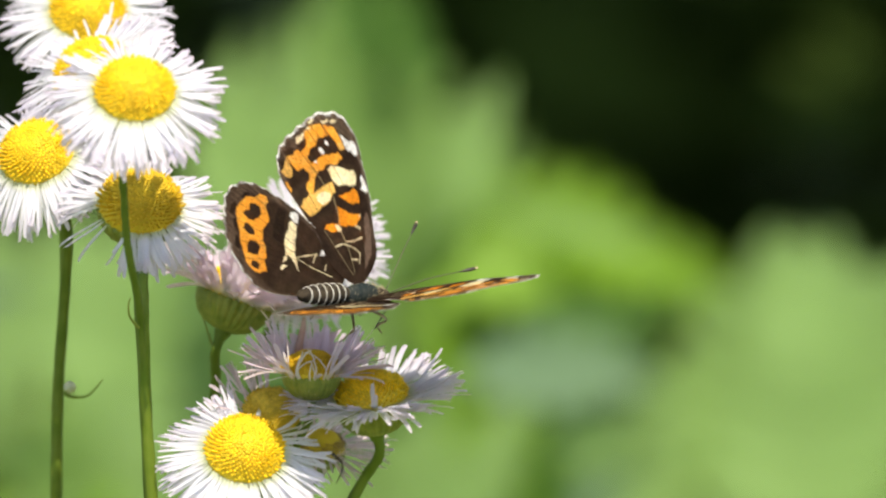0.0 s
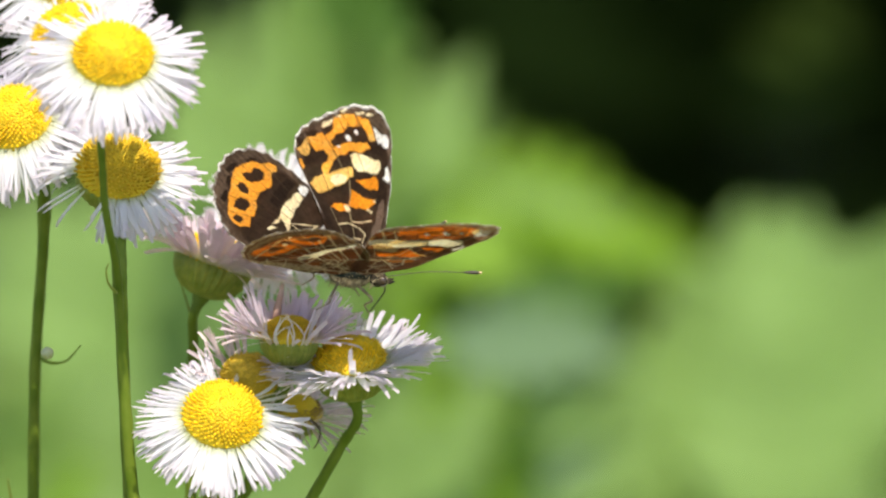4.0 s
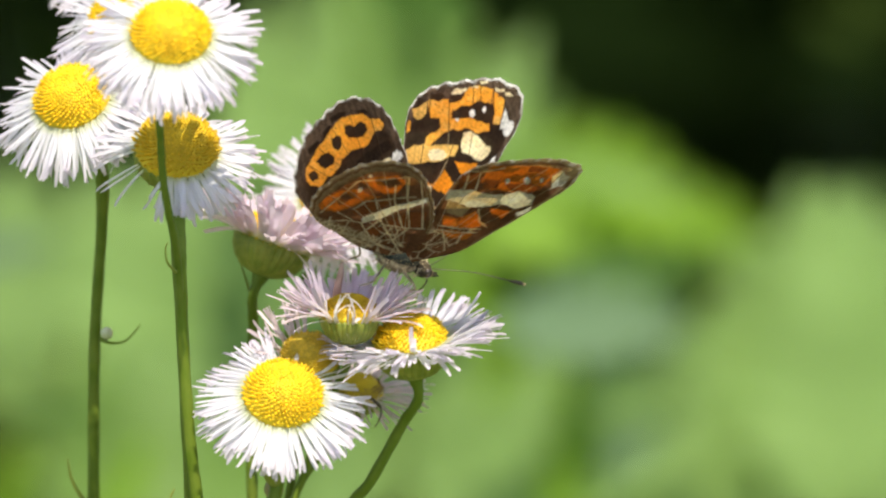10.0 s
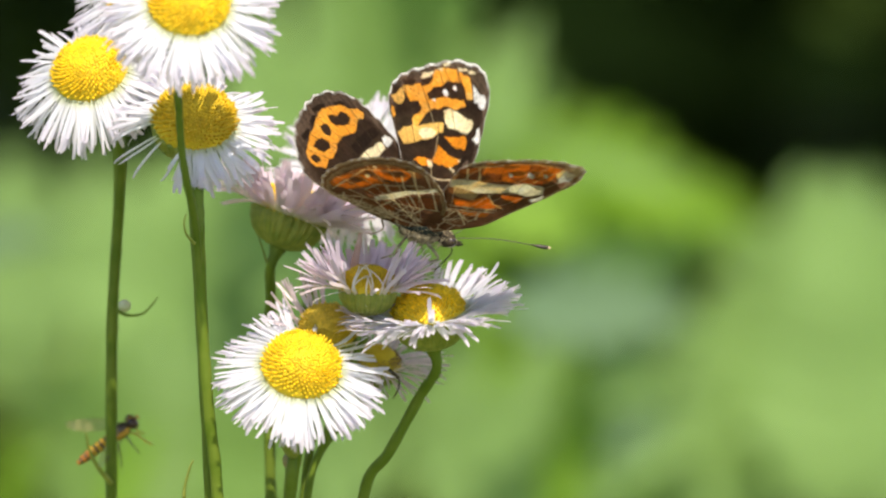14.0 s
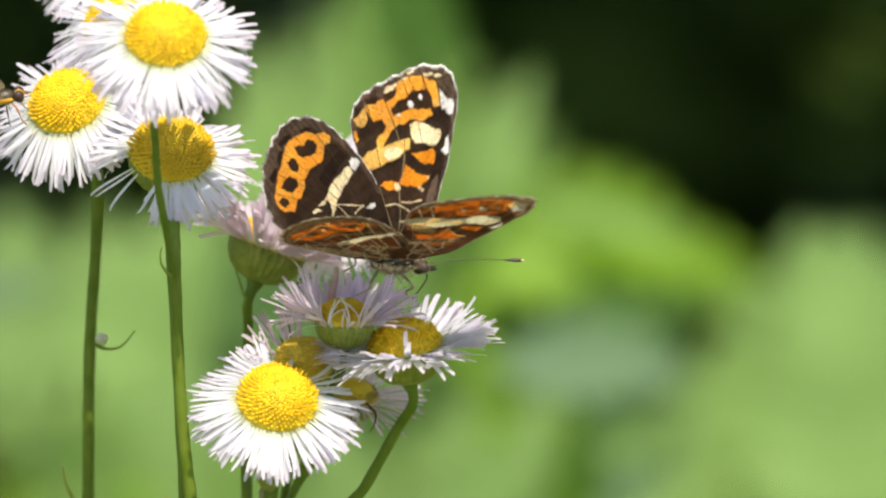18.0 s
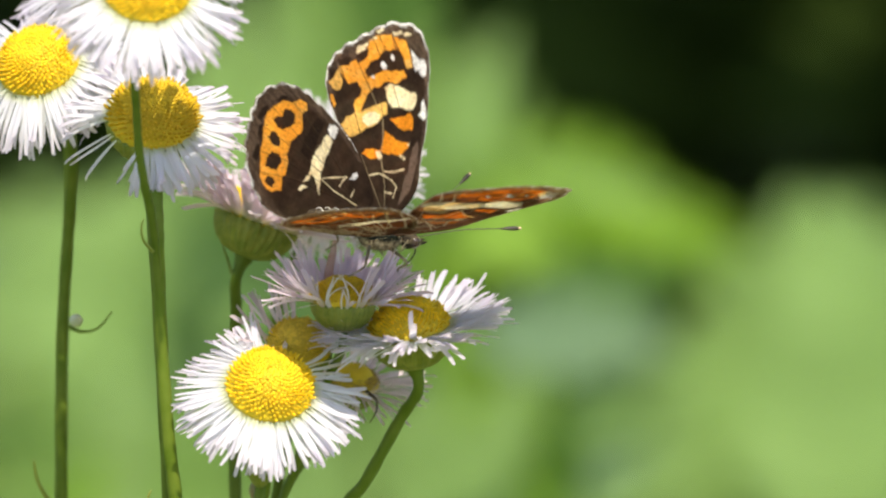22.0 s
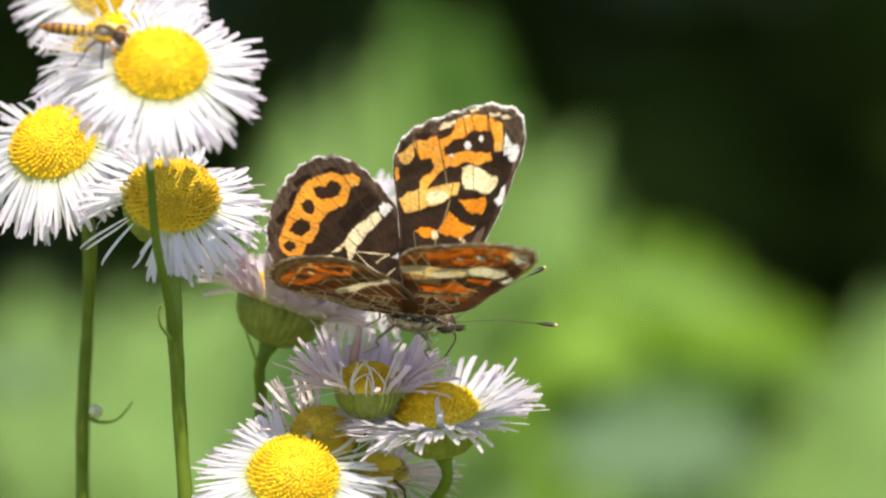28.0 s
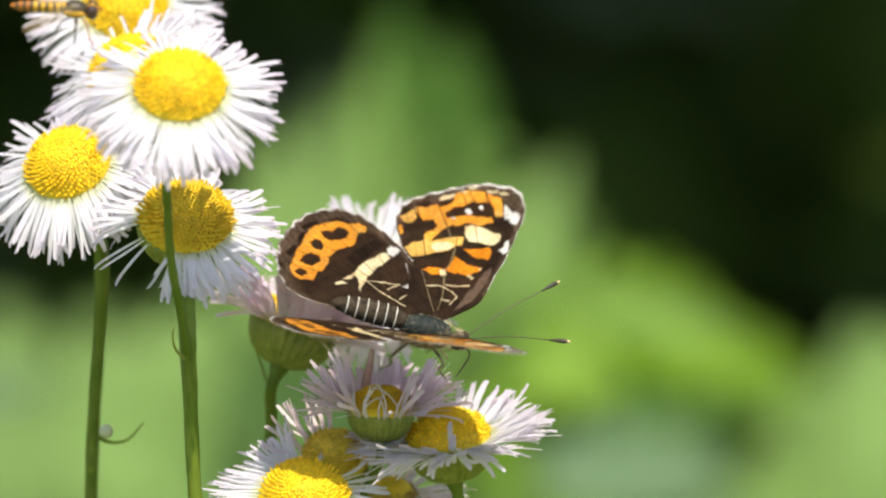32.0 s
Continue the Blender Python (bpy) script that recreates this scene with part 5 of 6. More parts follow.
def butterfly():
    b = thing("butterfly", Matrix.Translation(BASE), "orange, black and cream butterfly with patterned half-open wings on a flower", "butterfly")
    wings = {}
    for name, edge, fore in (("forewing", FORE_EDGE, True), ("hindwing", HIND_EDGE, False)):
        for side in (1, -1):
            wings[name, side] = part(name, wing_mesh(name, edge, side, fore), b, "orange and dark brown wing with cream patches")
    v, f = ellipsoid((0.4, 0, -0.35), (2.9, 1.3, 1.4), 18, 12)
    part("thorax", mesh_ob("thorax", [Vector(p) * MM for p in v], f, THORAX), b, "blue-grey furry thorax")
    v, f = ellipsoid((0.6, 0, -1.35), (2.7, 1.25, 1.25), 18, 12)
    part("belly", mesh_ob("belly", [Vector(p) * MM for p in v], f, BELLY), b, "pale tan furry underside")
    prof = [(0.6, 0), (1.0, 0.6), (1.18, 1.6), (1.24, 3.4), (1.18, 5.0), (0.95, 6.4), (0.6, 7.5), (0.18, 8.0)]
    rings = spline([(r, h, 0) for r, h in prof], 34)
    pr = [((p.x + 0.05 * math.sin(p.y * 6.2)) * MM, p.y * MM) for p in rings]
    v, f = lathe(pr, 20)
    turn = Matrix.Translation((-1.7 * MM, 0, 0.15 * MM)) @ Matrix.Rotation(radians(-84), 4, "Y")
    abdomen = part("abdomen", mesh_ob("abdomen", v, f, FUR), b, "dark banded abdomen", turn)
    for k in range(6):
        h = 1.2 + 1.05 * k
        r = np.interp(h, [q[1] for q in prof], [q[0] for q in prof])
        ring = [((r + 0.06) * math.cos(a) * MM, (r + 0.06) * math.sin(a) * MM, h * MM) for a in [i * 2 * math.pi / 20 for i in range(21)]]
        part("band", mesh_ob("band", *tube(ring, 0.068 * MM, 5), BAND_WHITE), abdomen)
    v, f = ellipsoid((4.2, 0, -1.15), (1.15, 1.1, 1.0), 16, 10)
    part("head", mesh_ob("head", [Vector(p) * MM for p in v], f, FUR), b)
    for s in (1, -1):
        v, f = ellipsoid((4.6, s * 0.72, -1.05), (0.62, 0.5, 0.66), 14, 10)
        part("eye", mesh_ob("eye", [Vector(p) * MM for p in v], f, EYE_DARK), b)
        rim = [(4.6 + 0.64 * math.cos(q), s * 0.86, -1.05 + 0.68 * math.sin(q)) for q in [k * math.pi / 9 for k in range(19)]]
        part("eye_rim", mesh_ob("eye_rim", *tube([Vector(p) * MM for p in rim], 0.05 * MM, 5), BELLY), b, "pale ring round the eye")
        root, tip = Vector((5.1, s * 0.4, -0.5)), Vector((12.2, 5.6, 3.3)) if s > 0 else Vector((13.4, -2.8, 2.5))
        line = spline([root, root.lerp(tip, 0.5) + Vector((0, 0, 0.35)), tip], 20)
        antenna = part("antenna", mesh_ob("antenna", *tube([p * MM for p in line], 0.055 * MM, 6), ANTENNA), b, "thin ringed antenna")
        d = (line[-1] - line[-3]).normalized()
        club = [line[-1] + d * q for q in (-0.2, 0.3, 0.9, 1.5, 1.9)]
        part("club", mesh_ob("club", *tube([p * MM for p in club], [0.07 * MM, 0.14 * MM, 0.23 * MM, 0.25 * MM, 0.17 * MM], 8), CLUB), antenna)
        tipp = [line[-1] + d * q for q in (1.85, 2.05, 2.2)]
        part("tip", mesh_ob("tip", *tube([p * MM for p in tipp], [0.18 * MM, 0.17 * MM, 0.06 * MM], 8), CLUB_TIP), antenna, "pale cream antenna tip")
        v, f = tube([Vector(p) * MM for p in ((5.1, s * 0.25, -1.4), (5.8, s * 0.3, -1.3), (6.4, s * 0.3, -1.1))], [0.2 * MM, 0.22 * MM, 0.06 * MM], 6)
        part("palp", mesh_ob("palp", v, f, FUR), b)
        for x, y, z, kx in ((1.4, 2.2, -4.9, 1.5), (-1.0, 3.0, -4.7, -1.8)):
            pts = [(x, s * 0.8, -1.8), (x + kx, s * (y + 0.8), -2.4), (x + kx * 0.8, s * y, z * 0.75), (x + kx * 1.5, s * y * 0.95, z)]
            line = spline(pts, 14)
            part("leg", mesh_ob("leg", *tube([p * MM for p in line], [0.2 * MM - 0.009 * MM * i for i in range(14)], 6), LEG), b)
    hairs = random.Random(77)
    v, f = [], []
    for _ in range(420):
        a, along = hairs.uniform(0, 6.28), hairs.uniform(-2.2, 4.6)
        swell = math.sqrt(max(0.05, 1 - ((along - 1.0) / 4.0) ** 2))
        out = Vector((hairs.gauss(-0.25, 0.3), math.cos(a), math.sin(a)))
        at = Vector((along, math.cos(a) * 1.2 * swell, -0.95 + math.sin(a) * 1.45 * swell))
        tip = at + out.normalized() * hairs.uniform(0.35, 0.95) + Vector((-0.25, 0, -0.1))
        u = out.cross(Vector((0.3, 0.5, 0.8))).normalized() * 0.045
        w = out.cross(u).normalized() * 0.045
        n = len(v)
        v += [at + u, at - u * 0.5 + w, at - u * 0.5 - w, tip]
        f += [(n, n + 1, n + 3), (n + 1, n + 2, n + 3), (n + 2, n, n + 3)]
    part("fur", mesh_ob("fur", [p * MM for p in v], f, HAIR), b, "fine olive-tan hairs round the thorax")
    line = spline([(5.1, 0, -1.7), (5.6, 0, -2.6), (5.4, 0.1, -3.8), (4.7, 0.2, -5.8)], 12)
    part("proboscis", mesh_ob("proboscis", *tube([p * MM for p in line], 0.09 * MM, 6), EYE_DARK), b)
    return b, wings


BUTTERFLY, WINGS = butterfly()
cam.data.dof.focus_object = BUTTERFLY

# ---- hoverfly ----
FLY_YELLOW = material("fly_yellow", (0.55, 0.31, 0.02), 0.45, (0.45, 0.23, 0.015), 1500, 0.2, 5000)
FLY_ORANGE = material("fly_orange", (0.38, 0.14, 0.014), 0.45, (0.28, 0.09, 0.01), 1500, 0.2, 5000)
FLY_DARK = material("fly_dark", (0.035, 0.026, 0.016), 0.4, (0.06, 0.045, 0.02), 1500, 0.2, 5000)
FLY_EYE = material("fly_eye", (0.05, 0.022, 0.014), 0.3, (0.035, 0.016, 0.012), 2500, 0.2, 9000, coat=0.3)
FLY_WING = material("fly_wing", (0.26, 0.20, 0.11), 0.25, (0.18, 0.13, 0.07), 900, 0.1, 3000, alpha=0.4)


FM = 1.03 * MM


def hoverfly():
    fly = thing("hoverfly", Matrix.Translation((-0.05, 0.0, 0.62)), "slender hoverfly with a black and yellow banded abdomen", "insect")
    v, f = ellipsoid((1.3, 0, 0), (1.35, 0.95, 0.95), 16, 10)
    part("thorax", mesh_ob("thorax", [Vector(p) * FM for p in v], f, FLY_DARK), fly, "bronze-black thorax")
    for s in (1, -1):
        v, f = ellipsoid((1.25, s * 0.72, -0.1), (1.1, 0.32, 0.42), 12, 8)
        part("side_stripe", mesh_ob("side_stripe", [Vector(p) * FM for p in v], f, FLY_YELLOW), fly, "yellow stripe along the thorax")
    v, f = ellipsoid((0.15, 0, 0.35), (0.35, 0.55, 0.4), 12, 8)
    part("scutellum", mesh_ob("scutellum", [Vector(p) * FM for p in v], f, FLY_YELLOW), fly)
    v, f = ellipsoid((3.0, 0, -0.1), (0.62, 0.8, 0.85), 14, 10)
    part("head", mesh_ob("head", [Vector(p) * FM for p in v], f, FLY_YELLOW), fly)
    for s in (1, -1):
        v, f = ellipsoid((3.0, s * 0.55, 0.1), (0.62, 0.62, 0.8), 14, 10)
        part("eye", mesh_ob("eye", [Vector(p) * FM for p in v], f, FLY_EYE), fly, "dark red-brown eye")
        v, f = tube([Vector(p) * FM for p in ((3.5, s * 0.15, 0.2), (3.8, s * 0.22, 0.25), (4.05, s * 0.3, 0.1))], [0.07 * FM, 0.12 * FM, 0.05 * FM], 6)
        part("antenna", mesh_ob("antenna", v, f, FLY_ORANGE), fly)
    x = 0.15
    widths = (0.62, 0.72, 0.70, 0.68, 0.70, 0.66, 0.52, 0.2)
    k = 0
    for seg in range(7):
        for frac, mat in ((0.38, FLY_DARK), (0.52, FLY_YELLOW if seg < 4 else FLY_ORANGE)):
            ln = 0.76 * frac * 1.1
            r0 = np.interp(seg + (0 if mat is FLY_DARK else 0.42), range(8), widths)
            r1 = np.interp(seg + (0.42 if mat is FLY_DARK else 0.95), range(8), widths)
            pts = [(x - ln * q, 0, 0.05 - 0.02 * seg) for q in (0, 0.35, 0.7, 1.0)]
            v, f = tube([Vector(p) * FM for p in pts], [(r0 + (r1 - r0) * q) * FM for q in (0, 0.35, 0.7, 1.0)], 14, True, 0.82)
            part("segment", mesh_ob("segment", v, f, mat), fly, "black band" if mat is FLY_DARK else "yellow band")
            x -= ln
            k += 1
    wings = {}
    for s in (1, -1):
        n = 16
        verts, faces = [], []
        for i in range(n + 1):
            q = i / n
            w = 1.15 * math.sin(math.pi * min(0.97, 0.1 + 0.86 * q)) ** 0.7
            for c in (-1, -0.3, 0.4, 1):
                verts.append(Vector((c * w - 0.8 * q, s * q * 6.2, 0.08 * c + 0.05 * math.sin(7 * q))) * FM)
        for i in range(n):
            for c in range(3):
                a = i * 4 + c
                faces.append((a, a + 1, a + 5, a + 4))
        wings[s] = part("wing", mesh_ob("wing", verts, faces, FLY_WING), fly, "clear smoky wing", pose(0.0012, s * 0.0006, 0.0008, 22 if s > 0 else 12, 0, s * 44))
        for j, (px, kx) in enumerate(((2.0, 1.0), (1.4, 0.1), (0.8, -1.4))):
            pts = [(px, s * 0.5, -0.6), (px + kx * 0.6, s * 1.6, -0.8), (px + kx, s * 1.9, -2.2), (px + kx * 1.4, s * 2.0, -2.9)]
            part("leg", mesh_ob("leg", *tube([p * FM for p in spline(pts, 10)], [0.11 * FM] * 5 + [0.07 * FM] * 5, 6), FLY_DARK if j else FLY_ORANGE), fly)
    return fly, wings


HOVERFLY, FLY_WINGS = hoverfly()


# ---- movement ----
def motions():
    walk(BUTTERFLY, [
        (0.0, pose(-0.00453, 0.00000, 0.59935, 20.85, -0.61, 41.17)),
        (0.5, pose(0.00008, 0.00000, 0.59890, 20.71, 9.32, 19.04)),
        (1.0, pose(-0.00252, 0.00000, 0.59803, 20.53, 10.60, 21.66)),
        (1.5, pose(-0.00211, 0.00000, 0.59909, 20.67, 3.79, 19.57)),
        (2.0, pose(-0.00373, 0.00000, 0.59830, 20.80, 3.34, 22.14)),
        (2.5, pose(-0.00272, 0.00000, 0.59880, 20.91, 4.13, 20.39)),
        (3.0, pose(-0.00351, 0.00000, 0.59876, 21.04, 3.53, 19.27)),
        (3.5, pose(-0.00312, 0.00000, 0.59848, 21.04, 6.88, 22.10)),
        (5.5, pose(-0.00285, 0.00000, 0.59812, 21.49, 14.02, 21.84)),
        (6.0, pose(-0.00364, 0.00000, 0.59717, 21.48, 25.32, 32.13)),
        (6.5, pose(-0.00241, 0.00000, 0.59816, 20.94, 21.62, 32.28)),
        (7.0, pose(-0.00507, 0.00000, 0.59724, 20.53, 16.50, 40.26)),
        (7.5, pose(-0.00389, 0.00000, 0.59735, 20.77, 20.23, 39.42)),
        (8.0, pose(-0.00464, 0.00000, 0.59803, 21.04, 14.52, 40.98)),
        (8.5, pose(-0.00431, 0.00000, 0.59884, 21.87, 1.21, 39.20)),
        (9.0, pose(-0.00492, 0.00000, 0.59903, 22.63, -0.35, 36.98)),
        (9.5, pose(-0.00399, 0.00000, 0.59763, 23.33, 9.16, 16.27)),
        (10.0, pose(-0.00419, 0.00000, 0.59756, 23.91, 22.32, 26.25)),
        (10.5, pose(-0.00399, 0.00000, 0.59695, 22.50, 23.33, 26.23)),
        (11.0, pose(-0.00394, 0.00000, 0.59780, 20.91, 14.90, 21.43)),
        (11.5, pose(-0.00350, 0.00000, 0.59725, 20.84, 20.68, 20.07)),
        (12.0, pose(-0.00342, 0.00000, 0.59747, 20.70, 19.34, 18.60)),
        (12.5, pose(-0.00361, 0.00000, 0.59718, 21.10, 19.25, 20.21)),
        (13.0, pose(-0.00360, 0.00000, 0.59753, 21.42, 19.21, 19.85)),
        (13.5, pose(-0.00396, 0.00000, 0.59719, 21.15, 20.82, 21.89)),
        (14.0, pose(-0.00379, 0.00000, 0.59759, 20.83, 19.19, 21.27)),
        (14.5, pose(-0.00364, 0.00000, 0.59802, 20.89, 12.36, 14.68)),
        (16.5, pose(-0.00482, 0.00000, 0.59763, 22.34, 6.10, 18.62)),
        (17.0, pose(-0.00484, 0.00000, 0.59773, 22.36, 6.55, 19.85)),
        (17.5, pose(-0.00453, 0.00000, 0.59832, 21.66, 6.96, 21.77)),
        (18.0, pose(-0.00458, 0.00000, 0.59781, 20.93, 9.96, 19.88)),
        (18.5, pose(-0.00510, 0.00000, 0.59755, 21.09, 11.43, 22.76)),
        (19.0, pose(-0.00487, 0.00000, 0.59815, 21.08, 6.56, 25.75)),
        (19.5, pose(-0.00518, 0.00000, 0.59787, 21.29, 5.79, 24.52)),
        (20.0, pose(-0.00535, 0.00000, 0.59790, 21.39, 4.47, 29.09)),
        (20.5, pose(-0.00534, 0.00000, 0.59739, 20.67, 12.62, 32.73)),
        (21.0, pose(-0.00505, 0.00000, 0.59818, 19.89, 8.55, 32.19)),
        (21.5, pose(-0.00558, 0.00000, 0.59766, 20.76, 10.02, 29.33)),
        (22.0, pose(-0.00598, 0.00000, 0.59760, 21.60, 8.94, 31.22)),
        (22.5, pose(-0.00472, 0.00000, 0.59788, 22.14, 17.38, 28.58)),
        (23.0, pose(-0.00519, 0.00000, 0.59856, 22.85, 8.26, 14.25)),
        (23.5, pose(-0.00510, 0.00000, 0.59959, 22.10, 7.63, 4.34)),
        (24.0, pose(-0.00531, 0.00000, 0.59798, 21.48, 10.51, 5.78)),
        (24.5, pose(-0.00517, 0.00000, 0.59924, 21.44, 10.52, 2.73)),
        (25.0, pose(-0.00574, 0.00000, 0.59910, 21.50, 7.20, 3.57)),
        (25.5, pose(-0.00588, 0.00000, 0.59867, 21.47, 8.74, 2.73)),
        (27.5, pose(-0.00582, 0.00000, 0.59798, 20.49, 11.16, 3.97)),
        (28.0, pose(-0.00564, 0.00000, 0.59811, 20.43, 11.54, 3.01)),
        (28.5, pose(-0.00583, 0.00000, 0.59820, 21.32, 12.39, 1.91)),
        (29.0, pose(-0.00606, 0.00000, 0.59792, 22.19, 12.93, 3.10)),
        (29.5, pose(-0.00555, 0.00000, 0.59789, 21.99, 11.78, 2.72)),
        (30.0, pose(-0.00607, 0.00000, 0.59859, 21.79, 7.68, -0.24)),
        (30.5, pose(-0.00574, 0.00000, 0.59738, 21.75, 11.67, 4.06)),
        (31.0, pose(-0.00564, 0.00000, 0.59864, 21.67, 11.79, 1.70)),
        (31.5, pose(-0.00580, 0.00000, 0.59752, 21.94, 10.18, 2.38)),
        (32.0, pose(-0.00565, 0.00000, 0.59884, 21.99, 10.02, 1.98)),
    ])
    walk(WINGS["forewing", 1], [
        (0.0, pose(0.00170, 0.00120, -0.00020, 32.38, 4.90, -7.22)),
        (0.5, pose(0.00170, 0.00120, -0.00020, 43.43, 7.00, -8.06)),
        (1.0, pose(0.00170, 0.00120, -0.00020, 21.08, -0.00, -4.81)),
        (1.5, pose(0.00170, 0.00120, -0.00020, 48.04, 4.87, -4.32)),
        (2.0, pose(0.00170, 0.00120, -0.00020, 18.39, 1.34, -6.03)),
        (2.5, pose(0.00170, 0.00120, -0.00020, 41.52, 4.91, -4.24)),
        (3.0, pose(0.00170, 0.00120, -0.00020, 19.26, 2.28, -3.95)),
        (3.5, pose(0.00170, 0.00120, -0.00020, 29.36, 2.98, -3.05)),
        (5.5, pose(0.00170, 0.00120, -0.00020, 7.17, 0.03, -1.46)),
        (6.0, pose(0.00170, 0.00120, -0.00020, 29.37, 2.83, -4.66)),
        (6.5, pose(0.00170, 0.00120, -0.00020, 17.82, 0.90, -2.27)),
        (7.0, pose(0.00170, 0.00120, -0.00020, 41.78, 4.06, -6.08)),
        (7.5, pose(0.00170, 0.00120, -0.00020, 44.16, 2.25, -3.28)),
        (8.0, pose(0.00170, 0.00120, -0.00020, 27.04, 3.34, -6.18)),
        (8.5, pose(0.00170, 0.00120, -0.00020, 53.38, 4.17, -5.96)),
        (9.0, pose(0.00170, 0.00120, -0.00020, 50.81, 6.41, -9.85)),
        (9.5, pose(0.00170, 0.00120, -0.00020, 36.37, 1.40, -9.76)),
        (10.0, pose(0.00170, 0.00120, -0.00020, 55.24, 2.49, -13.37)),
        (10.5, pose(0.00170, 0.00120, -0.00020, 37.40, 1.38, -10.00)),
        (11.0, pose(0.00170, 0.00120, -0.00020, 61.17, 3.26, -4.93)),
        (11.5, pose(0.00170, 0.00120, -0.00020, 29.51, 0.63, -5.27)),
        (12.0, pose(0.00170, 0.00120, -0.00020, 38.75, 0.90, -4.50)),
        (12.5, pose(0.00170, 0.00120, -0.00020, 37.13, 1.28, -4.29)),
        (13.0, pose(0.00170, 0.00120, -0.00020, 33.52, 1.76, -4.68)),
        (13.5, pose(0.00170, 0.00120, -0.00020, 34.93, 1.20, -4.02)),
        (14.0, pose(0.00170, 0.00120, -0.00020, 32.54, 0.74, -4.06)),
        (14.5, pose(0.00170, 0.00120, -0.00020, 26.94, -0.36, -3.16)),
        (16.5, pose(0.00170, 0.00120, -0.00020, 35.67, -0.26, -4.93)),
        (17.0, pose(0.00170, 0.00120, -0.00020, 39.67, -0.06, -4.63)),
        (17.5, pose(0.00170, 0.00120, -0.00020, 34.71, -1.21, -4.94)),
        (18.0, pose(0.00170, 0.00120, -0.00020, 43.06, -1.67, -5.26)),
        (18.5, pose(0.00170, 0.00120, -0.00020, 33.49, -2.04, -2.95)),
        (19.0, pose(0.00170, 0.00120, -0.00020, 42.11, 2.19, -5.65)),
        (19.5, pose(0.00170, 0.00120, -0.00020, 46.83, 1.35, -3.60)),
        (20.0, pose(0.00170, 0.00120, -0.00020, 34.95, 2.42, -4.26)),
        (20.5, pose(0.00170, 0.00120, -0.00020, 41.46, 1.02, -4.01)),
        (21.0, pose(0.00170, 0.00120, -0.00020, 39.18, 1.01, -5.86)),
        (21.5, pose(0.00170, 0.00120, -0.00020, 33.36, -0.29, -4.08)),
        (22.0, pose(0.00170, 0.00120, -0.00020, 41.44, 1.61, -5.69)),
        (22.5, pose(0.00170, 0.00120, -0.00020, 34.01, -0.63, -5.67)),
        (23.0, pose(0.00170, 0.00120, -0.00020, 46.78, 0.43, -7.96)),
        (23.5, pose(0.00170, 0.00120, -0.00020, 16.45, -0.77, -6.07)),
        (24.0, pose(0.00170, 0.00120, -0.00020, 46.32, 3.03, -3.19)),
        (24.5, pose(0.00170, 0.00120, -0.00020, 21.56, -0.29, -5.72)),
        (25.0, pose(0.00170, 0.00120, -0.00020, 28.41, -1.02, -7.04)),
        (25.5, pose(0.00170, 0.00120, -0.00020, 31.31, -1.02, -6.44)),
        (27.5, pose(0.00170, 0.00120, -0.00020, 33.07, 1.89, -2.44)),
        (28.0, pose(0.00170, 0.00120, -0.00020, 41.97, 2.99, -2.94)),
        (28.5, pose(0.00170, 0.00120, -0.00020, 22.80, -0.33, -2.52)),
        (29.0, pose(0.00170, 0.00120, -0.00020, 36.22, -0.64, -3.51)),
        (29.5, pose(0.00170, 0.00120, -0.00020, 37.35, -0.27, -3.98)),
        (30.0, pose(0.00170, 0.00120, -0.00020, 30.57, -0.11, -4.95)),
        (30.5, pose(0.00170, 0.00120, -0.00020, 47.36, 0.87, -3.54)),
        (31.0, pose(0.00170, 0.00120, -0.00020, 18.24, -0.65, -3.73)),
        (31.5, pose(0.00170, 0.00120, -0.00020, 61.30, 1.33, -1.89)),
        (32.0, pose(0.00170, 0.00120, -0.00020, 10.95, -0.79, -4.94)),
    ])
